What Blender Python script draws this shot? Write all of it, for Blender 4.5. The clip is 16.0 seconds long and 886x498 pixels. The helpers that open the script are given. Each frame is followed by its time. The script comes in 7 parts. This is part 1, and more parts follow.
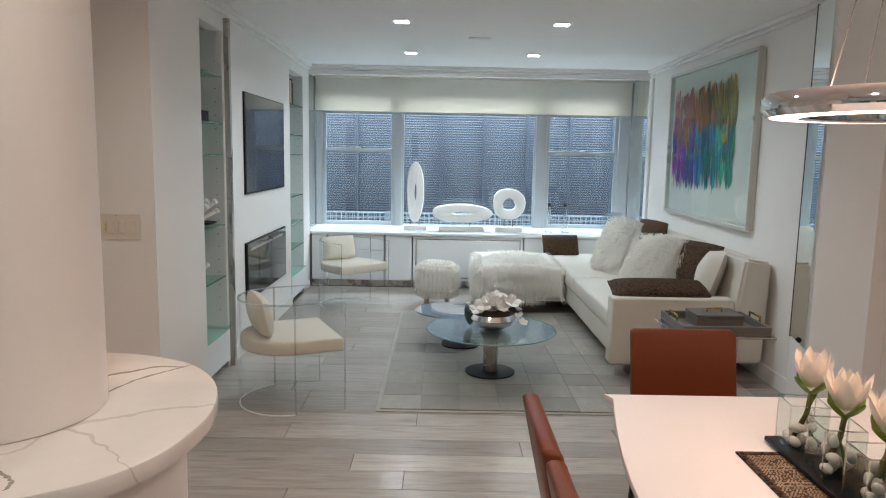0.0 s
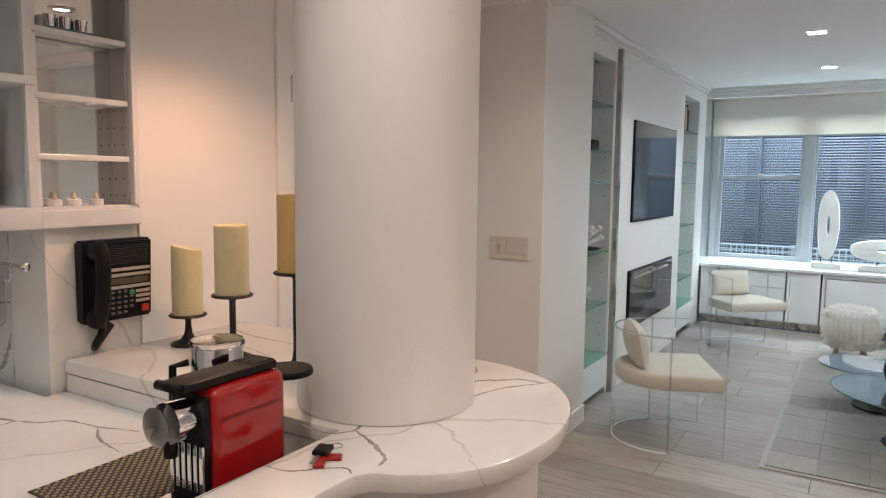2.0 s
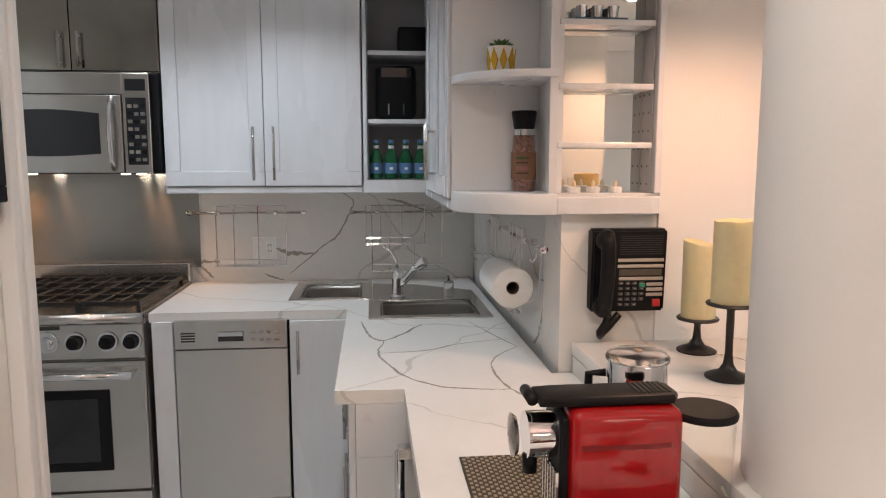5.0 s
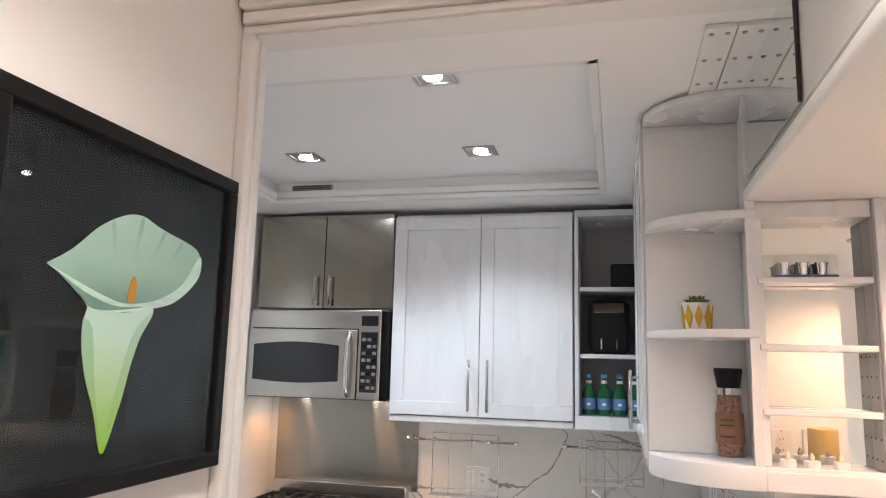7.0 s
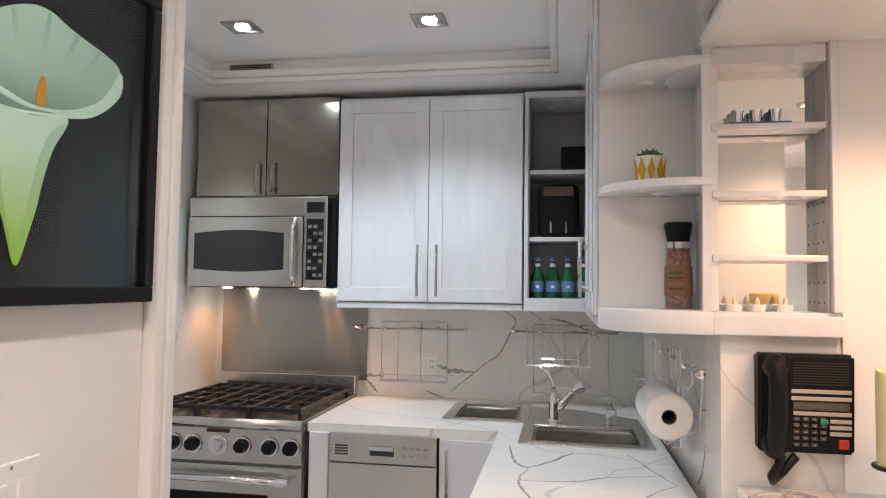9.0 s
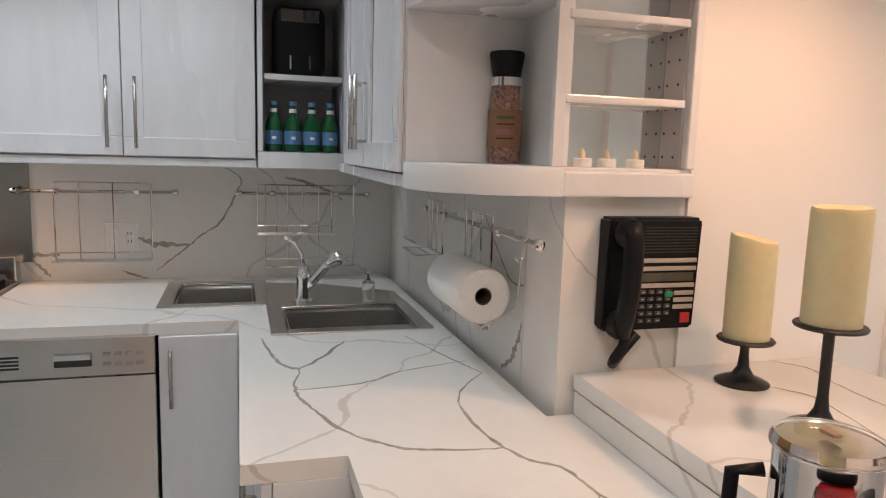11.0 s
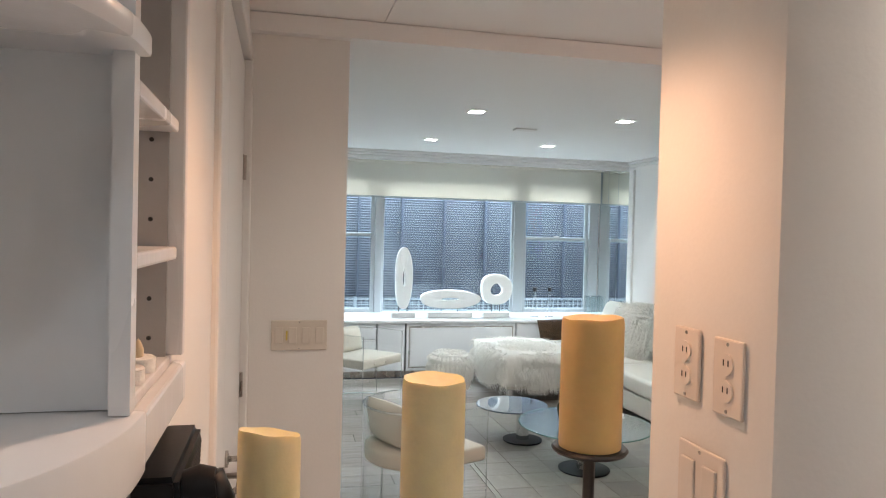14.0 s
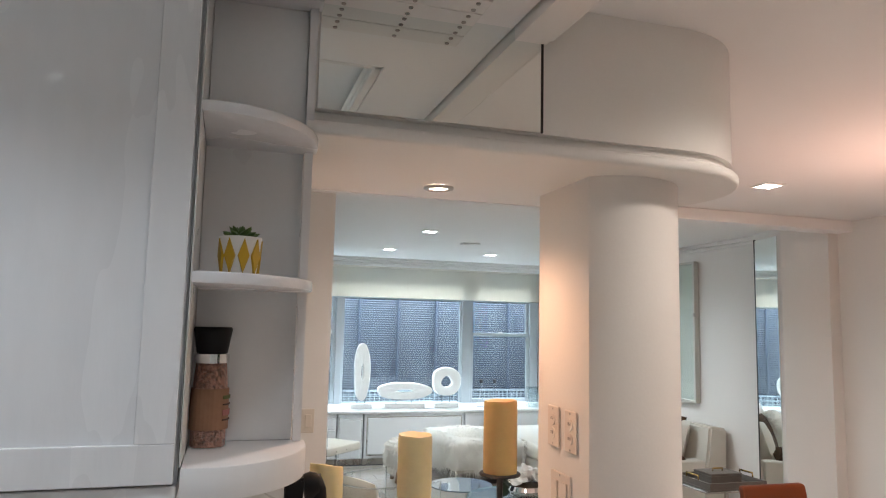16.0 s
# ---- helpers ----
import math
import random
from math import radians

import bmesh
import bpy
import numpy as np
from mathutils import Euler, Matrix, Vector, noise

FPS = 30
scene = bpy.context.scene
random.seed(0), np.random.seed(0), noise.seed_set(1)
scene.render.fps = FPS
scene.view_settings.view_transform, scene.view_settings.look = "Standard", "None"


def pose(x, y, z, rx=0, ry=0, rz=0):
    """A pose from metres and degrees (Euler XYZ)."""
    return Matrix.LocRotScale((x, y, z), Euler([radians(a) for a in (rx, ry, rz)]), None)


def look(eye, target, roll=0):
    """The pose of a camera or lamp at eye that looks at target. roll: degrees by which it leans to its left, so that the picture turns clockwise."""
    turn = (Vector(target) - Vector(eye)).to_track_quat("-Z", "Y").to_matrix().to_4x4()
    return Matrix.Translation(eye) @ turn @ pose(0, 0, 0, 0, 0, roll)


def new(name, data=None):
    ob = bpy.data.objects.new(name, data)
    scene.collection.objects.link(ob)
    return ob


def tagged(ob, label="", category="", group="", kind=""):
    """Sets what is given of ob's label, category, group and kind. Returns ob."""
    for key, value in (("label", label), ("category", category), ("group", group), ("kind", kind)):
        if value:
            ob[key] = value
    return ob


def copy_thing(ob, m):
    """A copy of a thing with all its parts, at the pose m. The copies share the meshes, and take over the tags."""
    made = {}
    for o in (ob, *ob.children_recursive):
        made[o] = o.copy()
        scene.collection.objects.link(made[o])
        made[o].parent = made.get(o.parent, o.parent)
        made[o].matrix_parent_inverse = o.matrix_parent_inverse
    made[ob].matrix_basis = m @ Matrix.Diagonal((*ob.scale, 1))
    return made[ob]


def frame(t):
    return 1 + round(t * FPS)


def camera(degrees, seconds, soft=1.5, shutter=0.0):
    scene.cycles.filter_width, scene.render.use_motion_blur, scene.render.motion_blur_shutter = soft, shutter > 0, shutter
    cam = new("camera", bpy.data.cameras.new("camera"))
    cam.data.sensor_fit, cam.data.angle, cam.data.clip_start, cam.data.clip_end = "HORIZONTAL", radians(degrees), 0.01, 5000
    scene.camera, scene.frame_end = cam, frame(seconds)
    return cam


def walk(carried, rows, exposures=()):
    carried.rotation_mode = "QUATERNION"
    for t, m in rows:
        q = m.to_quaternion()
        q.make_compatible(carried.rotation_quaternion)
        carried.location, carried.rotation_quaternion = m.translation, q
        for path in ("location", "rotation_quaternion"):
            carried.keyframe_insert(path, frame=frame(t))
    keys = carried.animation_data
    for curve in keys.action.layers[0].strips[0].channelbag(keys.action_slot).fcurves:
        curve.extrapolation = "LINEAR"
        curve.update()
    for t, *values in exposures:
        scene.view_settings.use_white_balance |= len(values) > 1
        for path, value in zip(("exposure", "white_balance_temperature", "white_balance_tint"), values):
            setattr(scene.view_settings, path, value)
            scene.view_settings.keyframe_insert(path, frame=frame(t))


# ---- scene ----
cam = camera(64.9, 16.0, soft=1.1)
PATH = [  # seconds, place, turn (degrees)
    (0.0, 0.023, 0.037, 1.531, 82.32, -1.07, -0.10),
    (0.5, 0.022, 0.057, 1.530, 82.53, -1.04, 0.21),
    (1.0, 0.038, 0.099, 1.523, 83.07, -0.82, 5.67),
    (1.5, 0.066, 0.099, 1.521, 83.79, -0.67, 18.15),
    (2.0, 0.078, 0.088, 1.516, 84.27, -0.67, 31.52),
    (2.5, 0.092, 0.078, 1.518, 84.26, -0.61, 43.34),
    (3.0, 0.092, 0.094, 1.515, 83.95, -0.69, 52.36),
    (5.5, 0.103, 0.698, 1.516, 83.02, -0.21, 92.80),
    (6.0, 0.100, 0.745, 1.573, 84.74, -0.72, 100.62),
    (6.5, 0.114, 0.744, 1.640, 91.70, -1.28, 103.16),
    (7.0, 0.131, 0.749, 1.669, 99.07, -1.48, 103.93),
    (7.5, 0.122, 0.748, 1.653, 103.58, -1.39, 103.87),
    (8.0, 0.100, 0.747, 1.583, 104.01, -1.43, 104.13),
    (8.5, 0.079, 0.758, 1.515, 97.35, -1.39, 104.15),
    (11.0, -0.532, 0.490, 1.452, 82.08, -1.66, 73.84),
    (11.5, -0.792, 0.541, 1.461, 83.01, -0.98, 59.32),
    (12.0, -1.034, 0.565, 1.455, 83.61, -1.15, 44.47),
    (12.5, -1.222, 0.596, 1.466, 84.32, -1.25, 29.00),
    (13.0, -1.369, 0.630, 1.470, 85.31, -0.95, 13.48),
    (13.5, -1.492, 0.594, 1.531, 86.05, -1.00, -1.63),
    (14.0, -1.660, 0.430, 1.594, 88.85, -1.40, -13.10),
    (14.5, -1.768, 0.280, 1.604, 91.90, -1.25, -18.12),
    (15.0, -1.832, 0.064, 1.611, 94.35, -0.85, -17.45),
    (15.5, -1.940, -0.225, 1.634, 96.08, -1.25, -16.43),
    (16.0, -1.950, -0.460, 1.679, 96.33, -1.25, -17.26),
]
walk(cam, [(t, pose(x, y, z, a, b, c)) for t, x, y, z, a, b, c in PATH],
     exposures=[(0.0, 0.22, 6500, 10), (1.5, 0.26, 6500, 10), (3.0, 0.60, 6350, 10), (5.5, 0.72, 6300, 10), (6.2, 1.05, 6250, 10), (7.5, 1.34, 6250, 10), (8.5, 1.24, 6250, 10), (11.0, 0.62, 6450, 10), (12.0, 0.68, 6400, 10), (12.7, 0.58, 6100, 10), (13.5, 0.45, 6650, 10), (14.5, 0.46, 6500, 10), (16.0, 0.52, 6500, 10)])

# ---------------------------------------------------------------- light
world = bpy.data.worlds.new("world")
scene.world = world
world.use_nodes = True
wn = world.node_tree
sky = wn.nodes.new("ShaderNodeTexSky")
sky.sky_type, sky.sun_disc = "NISHITA", False
sky.sun_elevation, sky.sun_rotation = radians(48), radians(200)
wn.links.new(sky.outputs[0], wn.nodes["Background"].inputs[0])
wn.nodes["Background"].inputs[1].default_value = 0.15

COOL, WARM, PINK = (0.87, 0.95, 1.0), (1.0, 0.54, 0.32), (1.0, 0.57, 0.44)


def area_lamp(name, m, w, h, watts, col, spread=180):
    d = bpy.data.lights.new(name, "AREA")
    d.shape, d.size, d.size_y, d.energy, d.color, d.spread = "RECTANGLE", w, h, watts, col, radians(spread)
    ob = new(name, d)
    ob.matrix_world = m
    return ob


def spot_lamp(name, x, y, z, watts, col, angle=120, size=0.04):
    d = bpy.data.lights.new(name, "SPOT")
    d.energy, d.color, d.spot_size, d.spot_blend, d.shadow_soft_size = watts, col, radians(angle), 0.7, size
    ob = new(name, d)
    ob.location = (x, y, z)
    return ob


# the sky's light at the open top of the light well
area_lamp("light_well_daylight", look((0.4, 9.6, 3.35), (0.4, 9.1, 0.0)), 7.0, 1.1, 720, (0.74, 0.88, 1.0))
LIVING_SPOTS = [(-0.29, 5.33), (0.89, 5.33), (-0.29, 6.92), (0.89, 6.92)]
# the last dining spot is unseen, added to brighten the hall
DINING_SPOTS = [(0.90, 2.66), (0.95, 0.30), (-0.40, 0.60), (-0.60, 2.66)]
KITCHEN_SPOTS = [(-1.82, 0.21), (-2.57, -0.56), (-2.60, 0.21)]
for x, y in LIVING_SPOTS:
    spot_lamp("downlight_lamp", x, y, 2.475, 38, COOL, 160)
for (x, y), watts in zip(DINING_SPOTS, (14, 28, 20, 24)):
    spot_lamp("downlight_lamp", x, y, 2.475, watts, (1.0, 0.87, 0.77), 150)
for (x, y), watts in zip(KITCHEN_SPOTS, (6, 15, 15)):
    spot_lamp("downlight_lamp", x, y, 2.49, watts, (0.86, 0.93, 1.0), 118)
spot_lamp("soffit_lamp", -1.354, 1.535, 2.075, 14, WARM, 140)
for y, watts in ((-0.98, 1.3), (-0.56, 1.6), (-0.49, 1.6)):
    spot_lamp("hob_lamp", -3.34, y, 1.445, watts, (1.0, 0.46, 0.17), 130, 0.014)

# ---------------------------------------------------------------- materials


def mat(name, col, rough=0.5, metal=0.0, vary=0.06, scale=6.0, fine=60.0, bump=0.02, coat=0.0, spec=0.5, rvary=0.08, stretch=(1, 1, 1), sheen=0.0, detail=4):
    """A surface with two scales of variation in colour, gloss and relief."""
    m = bpy.data.materials.new(name)
    m.use_nodes = True
    t = m.node_tree
    n, l = t.nodes, t.links
    b = n["Principled BSDF"]
    co = n.new("ShaderNodeTexCoord")
    mp = n.new("ShaderNodeMapping")
    mp.inputs["Scale"].default_value = stretch
    l.new(co.outputs["Object"], mp.inputs[0])
    big, small = n.new("ShaderNodeTexNoise"), n.new("ShaderNodeTexNoise")
    for k, s in ((big, scale), (small, fine)):
        k.inputs["Scale"].default_value, k.inputs["Detail"].default_value = s, detail
        l.new(mp.outputs[0], k.inputs["Vector"])
    info = n.new("ShaderNodeObjectInfo")
    add = n.new("ShaderNodeMath")
    add.operation = "ADD"
    l.new(big.outputs["Fac"], add.inputs[0])
    l.new(small.outputs["Fac"], add.inputs[1])
    mr = n.new("ShaderNodeMapRange")
    mr.inputs[1].default_value, mr.inputs[2].default_value = 0.6, 1.4
    mr.inputs[3].default_value, mr.inputs[4].default_value = 1 - vary, 1 + vary
    l.new(add.outputs[0], mr.inputs[0])
    hsv = n.new("ShaderNodeHueSaturation")
    hsv.inputs["Color"].default_value = (*col, 1)
    l.new(mr.outputs[0], hsv.inputs["Value"])
    l.new(hsv.outputs[0], b.inputs["Base Color"])
    rr = n.new("ShaderNodeMapRange")
    rr.inputs[3].default_value, rr.inputs[4].default_value = max(0.02, rough - rvary), min(1, rough + rvary)
    l.new(big.outputs["Fac"], rr.inputs[0])
    l.new(rr.outputs[0], b.inputs["Roughness"])
    b.inputs["Metallic"].default_value = metal
    b.inputs["Coat Weight"].default_value = coat
    b.inputs["Specular IOR Level"].default_value = spec
    b.inputs["Sheen Weight"].default_value = sheen
    if bump:
        bp = n.new("ShaderNodeBump")
        bp.inputs["Strength"].default_value = bump
        bp.inputs["Distance"].default_value = 0.02
        l.new(small.outputs["Fac"], bp.inputs["Height"])
        l.new(bp.outputs[0], b.inputs["Normal"])
    return m


def ramp(n, stops):
    r = n.new("ShaderNodeValToRGB")
    while len(r.color_ramp.elements) < len(stops):
        r.color_ramp.elements.new(0.5)
    for e, (p, c) in zip(r.color_ramp.elements, stops):
        e.position, e.color = p, (*c, 1)
    return r


def glow(name, col, strength):
    m = bpy.data.materials.new(name)
    m.use_nodes = True
    b = m.node_tree.nodes["Principled BSDF"]
    b.inputs["Base Color"].default_value = (0.8, 0.8, 0.8, 1)
    b.inputs["Emission Color"].default_value, b.inputs["Emission Strength"].default_value = (*col, 1), strength
    return m


def glass(name, col=(0.95, 0.98, 0.97), rough=0.0, ior=1.45):
    m = bpy.data.materials.new(name)
    m.use_nodes = True
    b = m.node_tree.nodes["Principled BSDF"]
    b.inputs["Base Color"].default_value = (*col, 1)
    b.inputs["Roughness"].default_value, b.inputs["IOR"].default_value = rough, ior
    b.inputs["Transmission Weight"].default_value = 1
    return m


def thin_glass(name, tint=(0.93, 0.97, 0.96), gloss=0.035, rough=0.01):
    """A thin pane: mostly clear, with a mirror sheen that grows at a slant."""
    m = bpy.data.materials.new(name)
    m.use_nodes = True
    n, l = m.node_tree.nodes, m.node_tree.links
    n.remove(n["Principled BSDF"])
    tr, gl, mx, lw = n.new("ShaderNodeBsdfTransparent"), n.new("ShaderNodeBsdfGlossy"), n.new("ShaderNodeMixShader"), n.new("ShaderNodeLayerWeight")
    tr.inputs[0].default_value, gl.inputs["Roughness"].default_value = (*tint, 1), rough
    pw, fr = n.new("ShaderNodeMath"), n.new("ShaderNodeMath")
    pw.operation, fr.operation = "POWER", "MULTIPLY_ADD"
    pw.inputs[1].default_value, fr.inputs[1].default_value, fr.inputs[2].default_value = 5.0, 0.45, gloss
    l.new(lw.outputs["Facing"], pw.inputs[0])
    l.new(pw.outputs[0], fr.inputs[0])
    l.new(fr.outputs[0], mx.inputs[0])
    l.new(tr.outputs[0], mx.inputs[1])
    l.new(gl.outputs[0], mx.inputs[2])
    l.new(mx.outputs[0], n["Material Output"].inputs[0])
    return m


def marble(name):
    """White engineered marble with long grey-brown veins."""
    m = mat(name, (0.80, 0.79, 0.76), 0.16, vary=0.03, scale=2.0, fine=30, bump=0.0, rvary=0.04)
    n, l = m.node_tree.nodes, m.node_tree.links
    b = n["Principled BSDF"]
    geo = n.new("ShaderNodeNewGeometry")
    base = b.inputs["Base Color"].links[0].from_socket
    veins = None
    for turn, scale, dist, dscale, width, depth_, seed in (((0.3, 0.5, 0.62), 0.50, 4.2, 1.6, 0.0016, 0.28, 1.3), ((-0.4, 0.3, -0.9), 0.46, 5.0, 1.5, 0.0010, 0.32, 4.1)):
        mp = n.new("ShaderNodeMapping")
        mp.inputs["Location"].default_value = (seed, seed * 0.6, seed * 0.3)
        mp.inputs["Rotation"].default_value = turn
        jag, jv, ja = n.new("ShaderNodeTexNoise"), n.new("ShaderNodeVectorMath"), n.new("ShaderNodeVectorMath")
        jag.inputs["Scale"].default_value, jag.inputs["Detail"].default_value = 26.0, 3
        l.new(geo.outputs["Position"], jag.inputs["Vector"])
        jv.operation = "SCALE"
        jv.inputs["Scale"].default_value = 0.022
        l.new(jag.outputs["Color"], jv.inputs[0])
        l.new(geo.outputs["Position"], ja.inputs[0])
        l.new(jv.outputs[0], ja.inputs[1])
        l.new(ja.outputs[0], mp.inputs[0])
        wv = n.new("ShaderNodeTexWave")
        wv.inputs["Scale"].default_value, wv.inputs["Distortion"].default_value = scale, dist
        wv.inputs["Detail"].default_value, wv.inputs["Detail Scale"].default_value, wv.inputs["Detail Roughness"].default_value = 3.6, dscale, 0.52
        l.new(mp.outputs[0], wv.inputs["Vector"])
        fade = n.new("ShaderNodeTexNoise")
        fade.inputs["Scale"].default_value, fade.inputs["Detail"].default_value = 2.6, 3
        l.new(mp.outputs[0], fade.inputs["Vector"])
        wd = n.new("ShaderNodeMapRange")
        wd.inputs[1].default_value, wd.inputs[2].default_value = 0.36, 0.66
        wd.inputs[3].default_value, wd.inputs[4].default_value = width * 0.08, width
        l.new(fade.outputs["Fac"], wd.inputs[0])
        inv = n.new("ShaderNodeMath")
        inv.operation = "SUBTRACT"
        inv.inputs[0].default_value = 1.0
        l.new(wv.outputs["Fac"], inv.inputs[1])
        dv = n.new("ShaderNodeMath")
        dv.operation = "DIVIDE"
        l.new(inv.outputs[0], dv.inputs[0])
        l.new(wd.outputs[0], dv.inputs[1])
        mr = n.new("ShaderNodeMapRange")
        mr.inputs[1].default_value, mr.inputs[2].default_value = 0.5, 1.2
        mr.inputs[3].default_value, mr.inputs[4].default_value = depth_, 0.0
        l.new(dv.outputs[0], mr.inputs[0])
        if veins is None:
            veins = mr.outputs[0]
        else:
            mxn = n.new("ShaderNodeMath")
            mxn.operation = "MAXIMUM"
            l.new(veins, mxn.inputs[0])
            l.new(mr.outputs[0], mxn.inputs[1])
            veins = mxn.outputs[0]
    mix = n.new("ShaderNodeMix")
    mix.data_type = "RGBA"
    l.new(veins, mix.inputs["Factor"])
    l.new(base, mix.inputs["A"])
    mix.inputs["B"].default_value = (0.27, 0.25, 0.205, 1)
    l.new(mix.outputs["Result"], b.inputs["Base Color"])
    return m


def wood_planks(name):
    """Pale grey-washed oak: long grain along x, another tone and grain for each board."""
    m = mat(name, (0.42, 0.385, 0.35), 0.34, vary=0.0, scale=3, fine=40, bump=0.0)
    n, l = m.node_tree.nodes, m.node_tree.links
    b = n["Principled BSDF"]
    geo, info = n.new("ShaderNodeNewGeometry"), n.new("ShaderNodeObjectInfo")
    off = n.new("ShaderNodeVectorMath")
    off.operation = "SCALE"
    off.inputs[0].default_value = (13.0, 7.0, 0.0)
    l.new(info.outputs["Random"], off.inputs["Scale"])
    ad = n.new("ShaderNodeVectorMath")
    l.new(geo.outputs["Position"], ad.inputs[0])
    l.new(off.outputs[0], ad.inputs[1])
    mp = n.new("ShaderNodeMapping")
    mp.inputs["Scale"].default_value = (1.0, 9.0, 1.0)
    l.new(ad.outputs[0], mp.inputs[0])
    grain, knots = n.new("ShaderNodeTexNoise"), n.new("ShaderNodeTexNoise")
    grain.inputs["Scale"].default_value, grain.inputs["Detail"].default_value, grain.inputs["Distortion"].default_value = 3.2, 7, 1.1
    knots.inputs["Scale"].default_value, knots.inputs["Detail"].default_value = 26, 4
    l.new(mp.outputs[0], grain.inputs["Vector"])
    l.new(mp.outputs[0], knots.inputs["Vector"])
    rp = ramp(n, [(0.28, (0.33, 0.295, 0.262)), (0.45, (0.40, 0.363, 0.325)), (0.60, (0.44, 0.402, 0.362)), (0.78, (0.48, 0.442, 0.40))])
    l.new(grain.outputs["Fac"], rp.inputs[0])
    hsv = n.new("ShaderNodeHueSaturation")
    hsv.inputs["Saturation"].default_value = 0.9
    vr = n.new("ShaderNodeMapRange")
    vr.inputs[3].default_value, vr.inputs[4].default_value = 0.80, 1.16
    l.new(info.outputs["Random"], vr.inputs[0])
    l.new(vr.outputs[0], hsv.inputs["Value"])
    l.new(rp.outputs[0], hsv.inputs["Color"])
    l.new(hsv.outputs[0], b.inputs["Base Color"])
    bp = n.new("ShaderNodeBump")
    bp.inputs["Strength"].default_value, bp.inputs["Distance"].default_value = 0.12, 0.01
    l.new(knots.outputs["Fac"], bp.inputs["Height"])
    l.new(bp.outputs[0], b.inputs["Normal"])
    rr = n.new("ShaderNodeMapRange")
    rr.inputs[3].default_value, rr.inputs[4].default_value = 0.11, 0.24
    l.new(grain.outputs["Fac"], rr.inputs[0])
    l.new(rr.outputs[0], b.inputs["Roughness"])
    return m


def brushed(name, col=(0.52, 0.50, 0.47), rough=0.27, stretch=(1, 1, 60), coat=0.0):
    m = mat(name, col, rough, 1.0, vary=0.02, scale=1.5, fine=9, bump=0.004, stretch=stretch, rvary=0.03)
    return m


M_WALL = mat("wall_paint", (0.84, 0.825, 0.80), 0.5, vary=0.015, scale=1.5, fine=120, bump=0.03)
M_CEIL = mat("ceiling_paint", (0.90, 0.90, 0.895), 0.65, vary=0.012, scale=1.2, fine=150, bump=0.02)
M_TRIM = mat("trim_gloss_paint", (0.84, 0.83, 0.81), 0.42, vary=0.012, scale=3, fine=80, bump=0.01)
M_LAC = mat("white_lacquer", (0.76, 0.77, 0.79), 0.27, vary=0.05, scale=2.5, fine=20, bump=0.06, coat=0.12, stretch=(1, 1, 0.25))
M_CAB = mat("cabinet_white", (0.78, 0.79, 0.80), 0.3, vary=0.015, scale=4, fine=60, bump=0.01)
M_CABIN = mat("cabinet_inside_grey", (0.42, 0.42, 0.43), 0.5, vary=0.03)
M_MARBLE = marble("veined_marble")
M_WOOD = wood_planks("grey_oak")
M_STEEL = brushed("brushed_steel", (0.60, 0.58, 0.55), 0.24, (1, 2, 1))
M_STEELV = mat("brushed_steel_upright", (0.66, 0.64, 0.61), 0.24, 1.0, vary=0.03, scale=1.5, fine=9, bump=0.10, stretch=(1, 0.25, 60), rvary=0.03)


def grain_across(m, amount):
    """Level brushing: highlights run out upright."""
    n, l = m.node_tree.nodes, m.node_tree.links
    tg = n.new("ShaderNodeTangent")
    tg.direction_type, tg.axis = "RADIAL", "Z"
    b = n["Principled BSDF"]
    b.inputs["Anisotropic"].default_value = amount
    b.inputs["Anisotropic Rotation"].default_value = 0.25
    l.new(tg.outputs[0], b.inputs["Tangent"])
    return m


grain_across(M_STEELV, 0.85)
M_CHROME = mat("chrome", (0.75, 0.75, 0.76), 0.06, 1.0, vary=0.02, bump=0.0, rvary=0.03)
M_NICKEL = mat("satin_nickel", (0.48, 0.45, 0.42), 0.28, 1.0, vary=0.04, bump=0.0)
M_ALU = mat("window_aluminium", (0.48, 0.52, 0.55), 0.38, 0.55, vary=0.04, fine=40, bump=0.01)
M_BLACK = mat("black_plastic", (0.007, 0.007, 0.008), 0.42, spec=0.2, vary=0.15, fine=200, bump=0.02)
M_IRON = mat("black_iron", (0.016, 0.015, 0.015), 0.42, 0.3, vary=0.2, fine=120, bump=0.05)
M_DARKGLASS = mat("dark_glass", (0.012, 0.013, 0.016), 0.04, vary=0.05, bump=0.0, rvary=0.01, spec=0.7)
M_SCREEN = mat("tv_screen", (0.010, 0.010, 0.016), 0.07, vary=0.05, bump=0.0, rvary=0.01, spec=0.9)
M_MIRROR = mat("mirror_silver", (0.86, 0.90, 0.89), 0.012, 1.0, vary=0.005, bump=0.0, rvary=0.004)
M_GLASS = thin_glass("clear_pane")
M_VASEGLASS = thin_glass("ribbed_vase_glass", (0.95, 0.98, 0.98), 0.14)
M_GREENGLASS = thin_glass("green_edge_glass", (0.80, 0.93, 0.88), 0.05)
M_TABLEGLASS = thin_glass("table_glass", (0.86, 0.95, 0.95), 0.36, 0.16)
M_ACRYL = glass("acrylic", (0.985, 0.995, 0.995), 0.0, 1.40)
M_LEATHER = mat("cream_leather", (0.66, 0.63, 0.56), 0.42, vary=0.05, scale=5, fine=160, bump=0.10)
M_FABRIC = mat("cream_upholstery", (0.68, 0.64, 0.55), 0.7, vary=0.04, scale=6, fine=220, bump=0.15, sheen=0.2)
M_TAN = mat("cognac_leather", (0.15, 0.034, 0.008), 0.42, spec=0.3, vary=0.10, scale=4, fine=170, bump=0.10)
